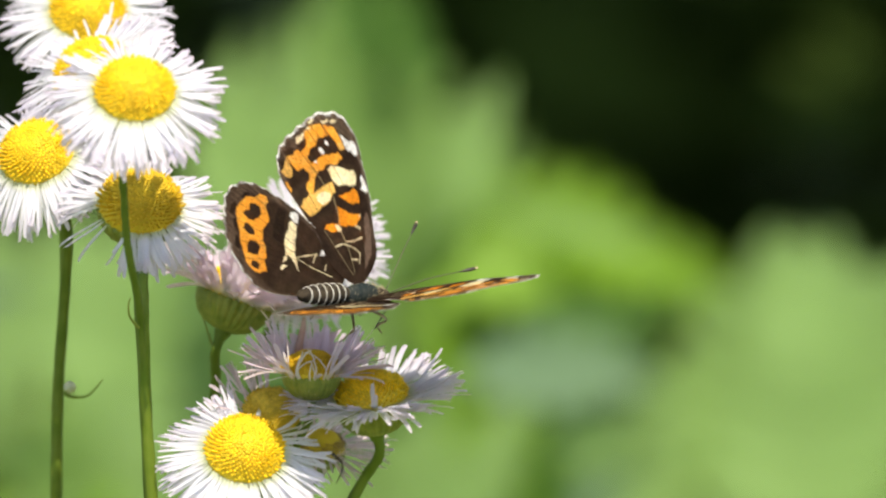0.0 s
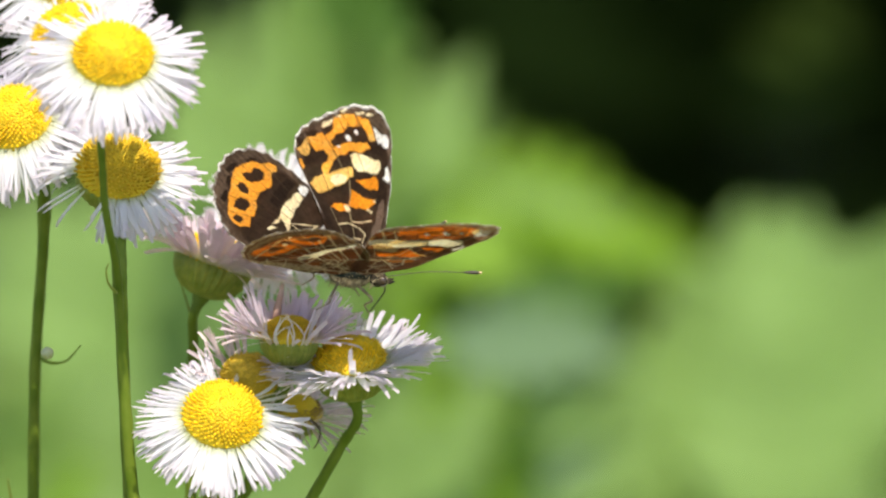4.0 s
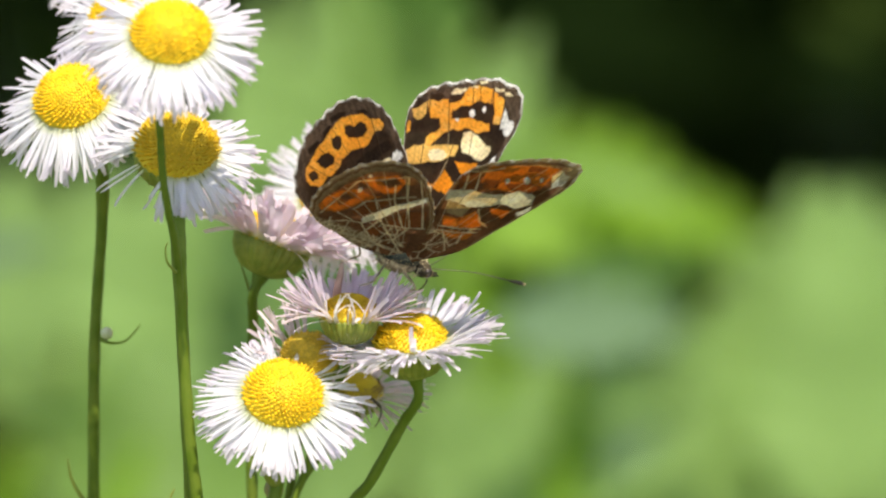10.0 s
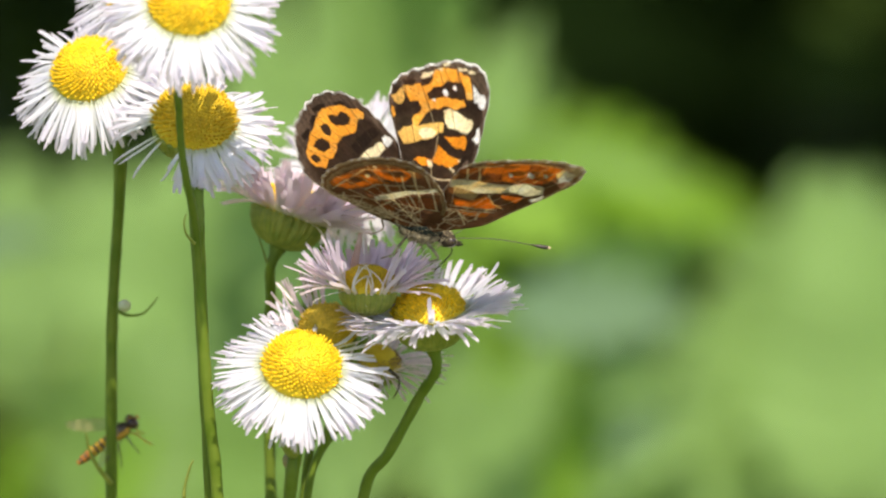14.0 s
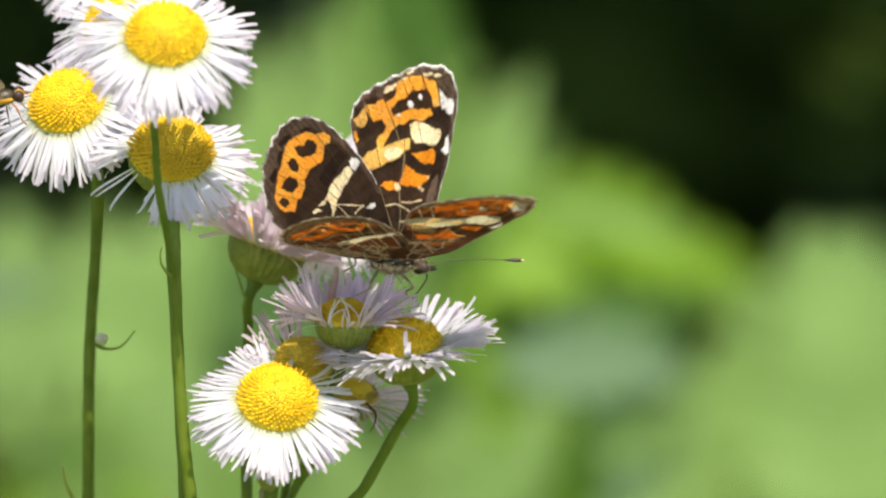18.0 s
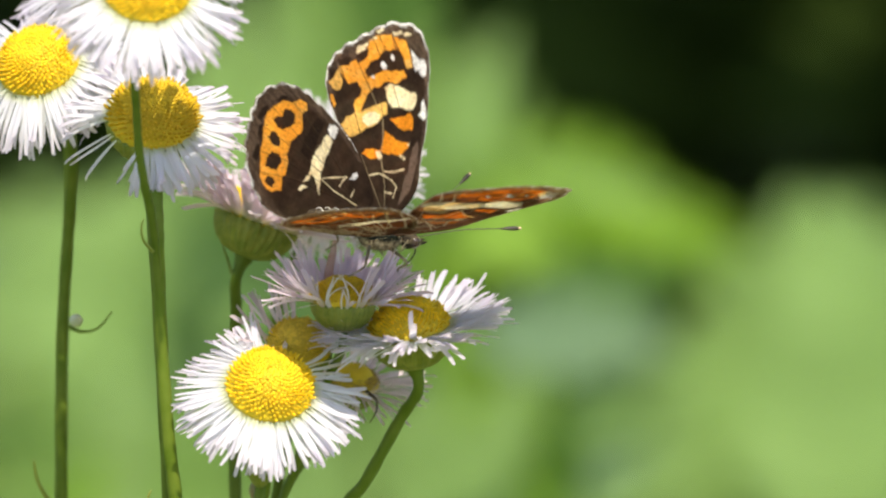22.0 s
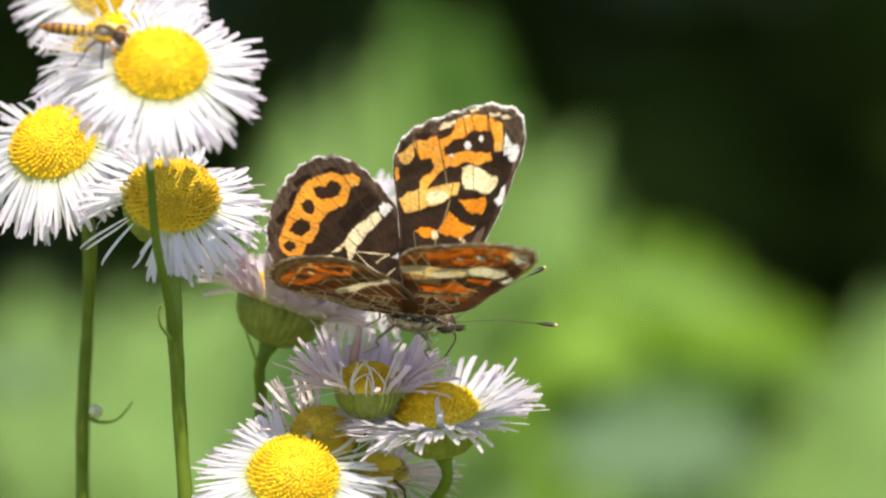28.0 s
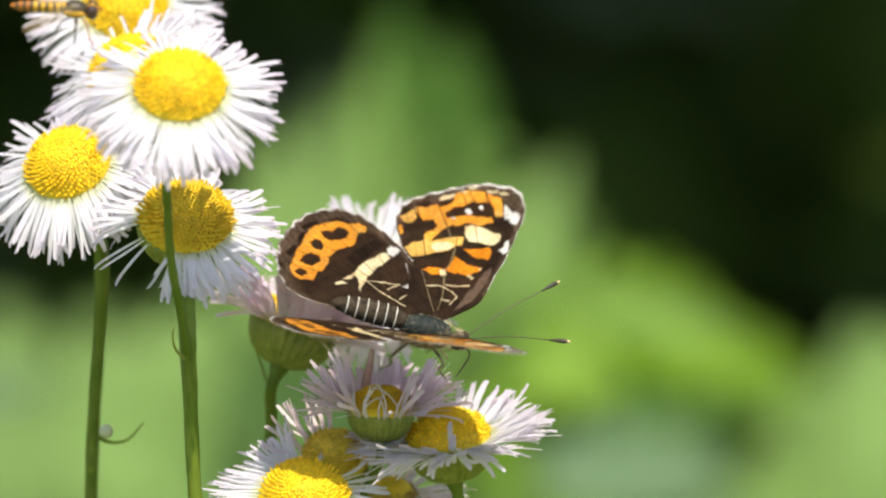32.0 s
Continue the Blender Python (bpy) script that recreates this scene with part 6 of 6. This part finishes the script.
    walk(WINGS["forewing", -1], [
        (0.0, pose(0.00170, -0.00120, -0.00020, -33.84, -3.56, 3.19)),
        (0.5, pose(0.00170, -0.00120, -0.00020, -50.93, 5.35, 3.19)),
        (1.0, pose(0.00170, -0.00120, -0.00020, -39.73, 0.06, -0.32)),
        (1.5, pose(0.00170, -0.00120, -0.00020, -62.58, 5.11, 0.23)),
        (2.0, pose(0.00170, -0.00120, -0.00020, -38.24, 3.35, 3.79)),
        (2.5, pose(0.00170, -0.00120, -0.00020, -61.12, 6.26, 2.60)),
        (3.0, pose(0.00170, -0.00120, -0.00020, -39.80, 3.58, 4.62)),
        (3.5, pose(0.00170, -0.00120, -0.00020, -50.00, 4.08, 3.52)),
        (5.5, pose(0.00170, -0.00120, -0.00020, -36.25, -4.83, 0.76)),
        (6.0, pose(0.00170, -0.00120, -0.00020, -58.55, -0.93, 2.46)),
        (6.5, pose(0.00170, -0.00120, -0.00020, -54.18, -2.25, 1.37)),
        (7.0, pose(0.00170, -0.00120, -0.00020, -62.41, 3.33, 3.78)),
        (7.5, pose(0.00170, -0.00120, -0.00020, -63.49, -0.68, 0.81)),
        (8.0, pose(0.00170, -0.00120, -0.00020, -51.97, 0.50, 1.45)),
        (8.5, pose(0.00170, -0.00120, -0.00020, -60.01, -0.74, 1.94)),
        (9.0, pose(0.00170, -0.00120, -0.00020, -59.75, 1.22, 5.23)),
        (9.5, pose(0.00170, -0.00120, -0.00020, -44.60, 0.41, 6.81)),
        (10.0, pose(0.00170, -0.00120, -0.00020, -71.25, 6.31, 10.68)),
        (10.5, pose(0.00170, -0.00120, -0.00020, -49.39, 2.56, 10.23)),
        (11.0, pose(0.00170, -0.00120, -0.00020, -70.23, 1.60, 7.68)),
        (11.5, pose(0.00170, -0.00120, -0.00020, -43.39, 0.75, 7.13)),
        (12.0, pose(0.00170, -0.00120, -0.00020, -55.84, 2.29, 5.38)),
        (12.5, pose(0.00170, -0.00120, -0.00020, -51.42, 2.31, 5.09)),
        (13.0, pose(0.00170, -0.00120, -0.00020, -53.40, 2.83, 4.99)),
        (13.5, pose(0.00170, -0.00120, -0.00020, -53.84, 2.56, 5.22)),
        (14.0, pose(0.00170, -0.00120, -0.00020, -55.39, 2.68, 5.95)),
        (14.5, pose(0.00170, -0.00120, -0.00020, -40.89, 0.98, 5.95)),
        (16.5, pose(0.00170, -0.00120, -0.00020, -49.58, 2.96, 4.12)),
        (17.0, pose(0.00170, -0.00120, -0.00020, -52.08, 2.96, 4.02)),
        (17.5, pose(0.00170, -0.00120, -0.00020, -47.77, 2.19, 3.85)),
        (18.0, pose(0.00170, -0.00120, -0.00020, -51.56, 1.91, 3.87)),
        (18.5, pose(0.00170, -0.00120, -0.00020, -34.59, -0.58, 0.48)),
        (19.0, pose(0.00170, -0.00120, -0.00020, -44.92, 1.82, 1.68)),
        (19.5, pose(0.00170, -0.00120, -0.00020, -45.06, 1.04, 1.03)),
        (20.0, pose(0.00170, -0.00120, -0.00020, -35.90, 2.07, 3.07)),
        (20.5, pose(0.00170, -0.00120, -0.00020, -40.51, 0.11, 0.54)),
        (21.0, pose(0.00170, -0.00120, -0.00020, -43.12, -0.25, 0.01)),
        (21.5, pose(0.00170, -0.00120, -0.00020, -37.90, -0.13, -0.16)),
        (22.0, pose(0.00170, -0.00120, -0.00020, -44.98, 3.48, 2.78)),
        (22.5, pose(0.00170, -0.00120, -0.00020, -48.40, 2.45, 2.39)),
        (23.0, pose(0.00170, -0.00120, -0.00020, -43.42, 3.92, 5.10)),
        (23.5, pose(0.00170, -0.00120, -0.00020, -28.14, 2.89, 7.54)),
        (24.0, pose(0.00170, -0.00120, -0.00020, -58.16, 5.66, 9.18)),
        (24.5, pose(0.00170, -0.00120, -0.00020, -44.57, 4.57, 9.88)),
        (25.0, pose(0.00170, -0.00120, -0.00020, -50.08, 4.78, 9.78)),
        (25.5, pose(0.00170, -0.00120, -0.00020, -55.98, 4.68, 8.88)),
        (27.5, pose(0.00170, -0.00120, -0.00020, -41.28, 2.62, 6.75)),
        (28.0, pose(0.00170, -0.00120, -0.00020, -52.38, 3.92, 6.95)),
        (28.5, pose(0.00170, -0.00120, -0.00020, -32.48, 3.07, 5.89)),
        (29.0, pose(0.00170, -0.00120, -0.00020, -45.88, 5.43, 5.53)),
        (29.5, pose(0.00170, -0.00120, -0.00020, -46.22, 4.36, 4.56)),
        (30.0, pose(0.00170, -0.00120, -0.00020, -40.05, 3.10, 4.08)),
        (30.5, pose(0.00170, -0.00120, -0.00020, -55.52, 3.90, 3.68)),
        (31.0, pose(0.00170, -0.00120, -0.00020, -32.20, -0.50, 4.87)),
        (31.5, pose(0.00170, -0.00120, -0.00020, -64.12, 3.94, 3.42)),
        (32.0, pose(0.00170, -0.00120, -0.00020, -30.55, -0.80, 6.06)),
    ])
    walk(WINGS["hindwing", 1], [
        (0.0, pose(-0.00160, 0.00110, -0.00030, 35.22, 5.68, 2.34)),
        (0.5, pose(-0.00160, 0.00110, -0.00030, 44.72, 3.40, 0.14)),
        (1.0, pose(-0.00160, 0.00110, -0.00030, 20.13, 1.11, -2.05)),
        (1.5, pose(-0.00160, 0.00110, -0.00030, 48.26, 0.92, -2.45)),
        (2.0, pose(-0.00160, 0.00110, -0.00030, 19.30, 0.72, -2.85)),
        (2.5, pose(-0.00160, 0.00110, -0.00030, 41.50, 1.72, -1.70)),
        (3.0, pose(-0.00160, 0.00110, -0.00030, 18.00, 2.73, -0.54)),
        (3.5, pose(-0.00160, 0.00110, -0.00030, 28.10, 2.73, -0.54)),
        (5.5, pose(-0.00160, 0.00110, -0.00030, 10.39, 2.14, -0.63)),
        (6.0, pose(-0.00160, 0.00110, -0.00030, 32.69, 2.14, -0.63)),
        (6.5, pose(-0.00160, 0.00110, -0.00030, 18.82, 3.49, -0.91)),
        (7.0, pose(-0.00160, 0.00110, -0.00030, 40.54, 4.83, -1.19)),
        (7.5, pose(-0.00160, 0.00110, -0.00030, 43.90, 3.45, -0.93)),
        (8.0, pose(-0.00160, 0.00110, -0.00030, 27.65, 2.06, -0.67)),
        (8.5, pose(-0.00160, 0.00110, -0.00030, 57.50, 2.16, 0.53)),
        (9.0, pose(-0.00160, 0.00110, -0.00030, 58.66, 2.25, 1.73)),
        (9.5, pose(-0.00160, 0.00110, -0.00030, 46.80, 1.27, 0.25)),
        (10.0, pose(-0.00160, 0.00110, -0.00030, 68.44, 0.29, -1.23)),
        (10.5, pose(-0.00160, 0.00110, -0.00030, 45.22, 0.11, 0.08)),
        (11.0, pose(-0.00160, 0.00110, -0.00030, 63.60, -0.07, 1.40)),
        (11.5, pose(-0.00160, 0.00110, -0.00030, 29.40, -0.42, -0.45)),
        (12.0, pose(-0.00160, 0.00110, -0.00030, 36.20, -0.76, -2.29)),
        (12.5, pose(-0.00160, 0.00110, -0.00030, 35.98, -1.13, -2.47)),
        (13.0, pose(-0.00160, 0.00110, -0.00030, 33.67, -1.49, -2.65)),
        (13.5, pose(-0.00160, 0.00110, -0.00030, 32.98, -1.01, -2.62)),
        (14.0, pose(-0.00160, 0.00110, -0.00030, 28.49, -0.54, -2.59)),
        (14.5, pose(-0.00160, 0.00110, -0.00030, 22.89, -0.54, -2.59)),
        (16.5, pose(-0.00160, 0.00110, -0.00030, 44.27, 2.39, 7.48)),
        (17.0, pose(-0.00160, 0.00110, -0.00030, 48.27, 2.39, 7.48)),
        (17.5, pose(-0.00160, 0.00110, -0.00030, 41.50, 2.25, 6.53)),
        (18.0, pose(-0.00160, 0.00110, -0.00030, 47.93, 2.11, 5.59)),
        (18.5, pose(-0.00160, 0.00110, -0.00030, 38.73, 2.42, 6.02)),
        (19.0, pose(-0.00160, 0.00110, -0.00030, 47.92, 2.73, 6.46)),
        (19.5, pose(-0.00160, 0.00110, -0.00030, 52.53, 2.29, 5.37)),
        (20.0, pose(-0.00160, 0.00110, -0.00030, 40.64, 1.86, 4.29)),
        (20.5, pose(-0.00160, 0.00110, -0.00030, 46.97, 1.12, 4.93)),
        (21.0, pose(-0.00160, 0.00110, -0.00030, 44.30, 0.38, 5.56)),
        (21.5, pose(-0.00160, 0.00110, -0.00030, 39.97, 0.51, 6.00)),
        (22.0, pose(-0.00160, 0.00110, -0.00030, 49.63, 0.64, 6.43)),
        (22.5, pose(-0.00160, 0.00110, -0.00030, 48.25, 0.36, 6.88)),
        (23.0, pose(-0.00160, 0.00110, -0.00030, 67.16, 0.08, 7.32)),
        (23.5, pose(-0.00160, 0.00110, -0.00030, 25.19, -2.80, -0.36)),
        (24.0, pose(-0.00160, 0.00110, -0.00030, 43.72, -5.68, -8.03)),
        (24.5, pose(-0.00160, 0.00110, -0.00030, 21.18, -4.77, -6.71)),
        (25.0, pose(-0.00160, 0.00110, -0.00030, 30.44, -3.85, -5.39)),
        (25.5, pose(-0.00160, 0.00110, -0.00030, 33.34, -3.85, -5.39)),
        (27.5, pose(-0.00160, 0.00110, -0.00030, 32.44, -4.57, -4.59)),
        (28.0, pose(-0.00160, 0.00110, -0.00030, 41.44, -4.57, -4.59)),
        (28.5, pose(-0.00160, 0.00110, -0.00030, 22.04, -4.07, -3.89)),
        (29.0, pose(-0.00160, 0.00110, -0.00030, 35.45, -3.58, -3.19)),
        (29.5, pose(-0.00160, 0.00110, -0.00030, 37.57, -1.94, -2.04)),
        (30.0, pose(-0.00160, 0.00110, -0.00030, 31.98, -0.30, -0.88)),
        (30.5, pose(-0.00160, 0.00110, -0.00030, 48.14, 0.58, -0.29)),
        (31.0, pose(-0.00160, 0.00110, -0.00030, 18.31, 1.47, 0.31)),
        (31.5, pose(-0.00160, 0.00110, -0.00030, 61.90, 0.70, -0.65)),
        (32.0, pose(-0.00160, 0.00110, -0.00030, 12.10, -0.06, -1.61)),
    ])
    walk(WINGS["hindwing", -1], [
        (0.0, pose(-0.00160, -0.00110, -0.00030, -29.50, 0.91, -3.38)),
        (0.5, pose(-0.00160, -0.00110, -0.00030, -54.74, 3.99, 2.28)),
        (1.0, pose(-0.00160, -0.00110, -0.00030, -37.75, 7.08, 7.94)),
        (1.5, pose(-0.00160, -0.00110, -0.00030, -64.61, 4.94, 5.18)),
        (2.0, pose(-0.00160, -0.00110, -0.00030, -39.50, 2.81, 2.42)),
        (2.5, pose(-0.00160, -0.00110, -0.00030, -62.57, 1.56, 0.58)),
        (3.0, pose(-0.00160, -0.00110, -0.00030, -40.25, 0.31, -1.26)),
        (3.5, pose(-0.00160, -0.00110, -0.00030, -50.38, 0.31, -1.26)),
        (5.5, pose(-0.00160, -0.00110, -0.00030, -34.87, 0.12, -4.30)),
        (6.0, pose(-0.00160, -0.00110, -0.00030, -58.77, 0.12, -4.30)),
        (6.5, pose(-0.00160, -0.00110, -0.00030, -52.40, 2.72, -5.44)),
        (7.0, pose(-0.00160, -0.00110, -0.00030, -61.83, 5.33, -6.58)),
        (7.5, pose(-0.00160, -0.00110, -0.00030, -60.87, 3.38, -5.57)),
        (8.0, pose(-0.00160, -0.00110, -0.00030, -50.52, 1.42, -4.57)),
        (8.5, pose(-0.00160, -0.00110, -0.00030, -58.65, 1.48, -1.85)),
        (9.0, pose(-0.00160, -0.00110, -0.00030, -61.59, 1.54, 0.87)),
        (9.5, pose(-0.00160, -0.00110, -0.00030, -42.19, 2.36, 0.61)),
        (10.0, pose(-0.00160, -0.00110, -0.00030, -67.69, 3.18, 0.35)),
        (10.5, pose(-0.00160, -0.00110, -0.00030, -45.33, 2.96, -1.18)),
        (11.0, pose(-0.00160, -0.00110, -0.00030, -68.56, 2.74, -2.71)),
        (11.5, pose(-0.00160, -0.00110, -0.00030, -40.22, 3.75, -2.74)),
        (12.0, pose(-0.00160, -0.00110, -0.00030, -50.78, 4.77, -2.77)),
        (12.5, pose(-0.00160, -0.00110, -0.00030, -49.50, 4.81, -1.79)),
        (13.0, pose(-0.00160, -0.00110, -0.00030, -50.62, 4.86, -0.81)),
        (13.5, pose(-0.00160, -0.00110, -0.00030, -51.90, 4.47, -1.60)),
        (14.0, pose(-0.00160, -0.00110, -0.00030, -50.28, 4.08, -2.38)),
        (14.5, pose(-0.00160, -0.00110, -0.00030, -37.78, 4.08, -2.38)),
        (16.5, pose(-0.00160, -0.00110, -0.00030, -47.01, 4.27, -2.60)),
        (17.0, pose(-0.00160, -0.00110, -0.00030, -47.61, 4.27, -2.60)),
        (17.5, pose(-0.00160, -0.00110, -0.00030, -44.72, 2.89, -1.97)),
        (18.0, pose(-0.00160, -0.00110, -0.00030, -45.83, 1.51, -1.34)),
        (18.5, pose(-0.00160, -0.00110, -0.00030, -31.20, 0.20, -3.60)),
        (19.0, pose(-0.00160, -0.00110, -0.00030, -41.75, -1.10, -5.87)),
        (19.5, pose(-0.00160, -0.00110, -0.00030, -43.50, -1.26, -5.67)),
        (20.0, pose(-0.00160, -0.00110, -0.00030, -32.50, -1.41, -5.47)),
        (20.5, pose(-0.00160, -0.00110, -0.00030, -39.00, -0.68, -3.95)),
        (21.0, pose(-0.00160, -0.00110, -0.00030, -40.25, 0.06, -2.44)),
        (21.5, pose(-0.00160, -0.00110, -0.00030, -35.76, 0.98, -0.92)),
        (22.0, pose(-0.00160, -0.00110, -0.00030, -39.75, 1.90, 0.61)),
        (22.5, pose(-0.00160, -0.00110, -0.00030, -46.72, 3.26, 2.25)),
        (23.0, pose(-0.00160, -0.00110, -0.00030, -40.75, 4.62, 3.89)),
        (23.5, pose(-0.00160, -0.00110, -0.00030, -25.71, 4.60, 4.25)),
        (24.0, pose(-0.00160, -0.00110, -0.00030, -53.07, 4.59, 4.62)),
        (24.5, pose(-0.00160, -0.00110, -0.00030, -42.18, 4.64, 5.16)),
        (25.0, pose(-0.00160, -0.00110, -0.00030, -46.50, 4.70, 5.71)),
        (25.5, pose(-0.00160, -0.00110, -0.00030, -54.40, 4.70, 5.71)),
        (27.5, pose(-0.00160, -0.00110, -0.00030, -38.38, 3.37, 1.97)),
        (28.0, pose(-0.00160, -0.00110, -0.00030, -47.48, 3.37, 1.97)),
        (28.5, pose(-0.00160, -0.00110, -0.00030, -30.78, 3.87, 3.66)),
        (29.0, pose(-0.00160, -0.00110, -0.00030, -42.25, 4.36, 5.35)),
        (29.5, pose(-0.00160, -0.00110, -0.00030, -44.34, 2.85, 3.61)),
        (30.0, pose(-0.00160, -0.00110, -0.00030, -38.75, 1.34, 1.87)),
        (30.5, pose(-0.00160, -0.00110, -0.00030, -50.79, 0.37, 0.25)),
        (31.0, pose(-0.00160, -0.00110, -0.00030, -28.25, -0.60, -1.38)),
        (31.5, pose(-0.00160, -0.00110, -0.00030, -56.45, -0.67, -0.48)),
        (32.0, pose(-0.00160, -0.00110, -0.00030, -26.00, -0.73, 0.43)),
    ])
    walk(HOVERFLY, [
        (0, pose(-0.05284, 0.00400, 0.61778, 20, -5, 0)),
        (0.5, pose(-0.05197, 0.00400, 0.61742, 20, -8, 0)),
        (1, pose(-0.05223, 0.00400, 0.61787, 20, -5, 0)),
        (1.5, pose(-0.05174, 0.00400, 0.61864, 20, -5, 0)),
        (2, pose(-0.05023, 0.00300, 0.61892, 20, -5, 0)),
        (2.5, pose(-0.05053, 0.00300, 0.61932, 20, -10, 0)),
        (3, pose(-0.05055, 0.00300, 0.61910, 20, -10, 0)),
        (3.5, pose(-0.05054, 0.00300, 0.61919, 20, -10, 0)),
        (5.5, pose(-0.05592, 0.00600, 0.62555, 20, 0, 0)),
        (5.8, pose(-0.04808, 0.00400, 0.62798, 20, -8, 10)),
        (6, pose(-0.04556, 0.00400, 0.62679, 20, 0, 10)),
        (6.5, pose(-0.04588, 0.00400, 0.62684, 20, 0, 5)),
        (7, pose(-0.06095, 0.01500, 0.63011, 20, -10, 120)),
        (7.8, pose(-0.05990, 0.02000, 0.61844, 10, 0, 20)),
        (8, pose(-0.05128, 0.01200, 0.61936, 20, 0, 0)),
        (8.3, pose(-0.05968, 0.02000, 0.62178, 10, 0, 100)),
        (9, pose(-0.03335, 0.03000, 0.63080, 10, 0, 60)),
        (9.5, pose(-0.03500, 0.03000, 0.64500, 10, 0, 60)),
        (10, pose(-0.02800, 0.03000, 0.64000, 10, 0, 60)),
        (10.3, pose(-0.02000, 0.03000, 0.62900, 10, 0, 60)),
        (10.5, pose(-0.01648, 0.03000, 0.62052, 10, 0, 60)),
        (11, pose(-0.02172, 0.03000, 0.62409, 10, 0, 150)),
        (11.5, pose(-0.02758, 0.03000, 0.59249, 10, 0, 90)),
        (11.8, pose(0.02886, 0.12000, 0.55655, 10, 10, 30)),
        (12, pose(0.04731, 0.16000, 0.58173, 10, 0, 0)),
        (12.2, pose(0.05912, 0.14000, 0.55727, 10, 0, -60)),
        (12.6, pose(0.04086, 0.10000, 0.56521, 10, 10, -130)),
        (12.8, pose(0.02242, 0.06000, 0.56991, 10, 25, -165)),
        (13, pose(0.00266, 0.03000, 0.57151, 10, -50, -175)),
        (13.2, pose(-0.01504, -0.00600, 0.58368, 10, -40, -170)),
        (13.3, pose(-0.01646, -0.01200, 0.58232, 10, -60, -120)),
        (13.4, pose(-0.01973, -0.01200, 0.57525, 10, -60, -60)),
        (13.5, pose(-0.02676, 0.02000, 0.56431, 10, -50, -10)),
        (13.8, pose(-0.03696, 0.02500, 0.56335, 10, -40, 0)),
        (14, pose(-0.04120, 0.02500, 0.56656, 10, -35, 10)),
        (14.2, pose(-0.03326, 0.02500, 0.57238, 10, -40, 10)),
        (14.5, pose(-0.02729, 0.02000, 0.57880, 10, -70, 20)),
        (15.5, pose(-0.05813, 0.02000, 0.59441, 10, 0, 90)),
        (16.5, pose(-0.05446, 0.00400, 0.61520, 20, -5, 40)),
        (17, pose(-0.05238, 0.00400, 0.61459, 20, -8, 0)),
        (17.5, pose(-0.05190, 0.00400, 0.61565, 20, -8, 0)),
        (18, pose(-0.05157, 0.00400, 0.61574, 20, -8, 0)),
        (18.5, pose(-0.05198, 0.00400, 0.61571, 20, -8, 0)),
        (19, pose(-0.05163, 0.00400, 0.61544, 20, -8, 0)),
        (19.5, pose(-0.05158, 0.00400, 0.61551, 20, -8, 0)),
        (20, pose(-0.05150, 0.00400, 0.61581, 20, -8, 0)),
        (20.5, pose(-0.05138, 0.00400, 0.61562, 20, -8, 0)),
        (21, pose(-0.05132, 0.00400, 0.61563, 20, -8, 0)),
        (23, pose(-0.05244, 0.00400, 0.61441, 20, -8, 0)),
        (24, pose(-0.03918, 0.00000, 0.62458, 20, 0, 0)),
        (25, pose(-0.04070, -0.01700, 0.62956, 20, 0, 0)),
        (25.2, pose(-0.03949, -0.01700, 0.62918, 20, 0, 0)),
        (25.5, pose(-0.04018, -0.01700, 0.63009, 20, 0, 0)),
        (27.5, pose(-0.03732, -0.01700, 0.63086, 22, 8, 0)),
        (28, pose(-0.03778, -0.01700, 0.63005, 22, 8, 0)),
        (28.5, pose(-0.03793, -0.01700, 0.62998, 22, 8, 0)),
        (29, pose(-0.03744, -0.01700, 0.63047, 22, 8, 0)),
        (29.5, pose(-0.03733, -0.01700, 0.63125, 22, 8, 0)),
        (30, pose(-0.03605, -0.01700, 0.63128, 22, 8, 0)),
        (30.5, pose(-0.03593, -0.01700, 0.63108, 22, 8, 0)),
        (31, pose(-0.03601, -0.01700, 0.63092, 22, 8, 0)),
        (31.5, pose(-0.03603, -0.01700, 0.63121, 22, 8, 0)),
        (32, pose(-0.04259, -0.01700, 0.63463, 22, 4, 0)),
    ])



motions()
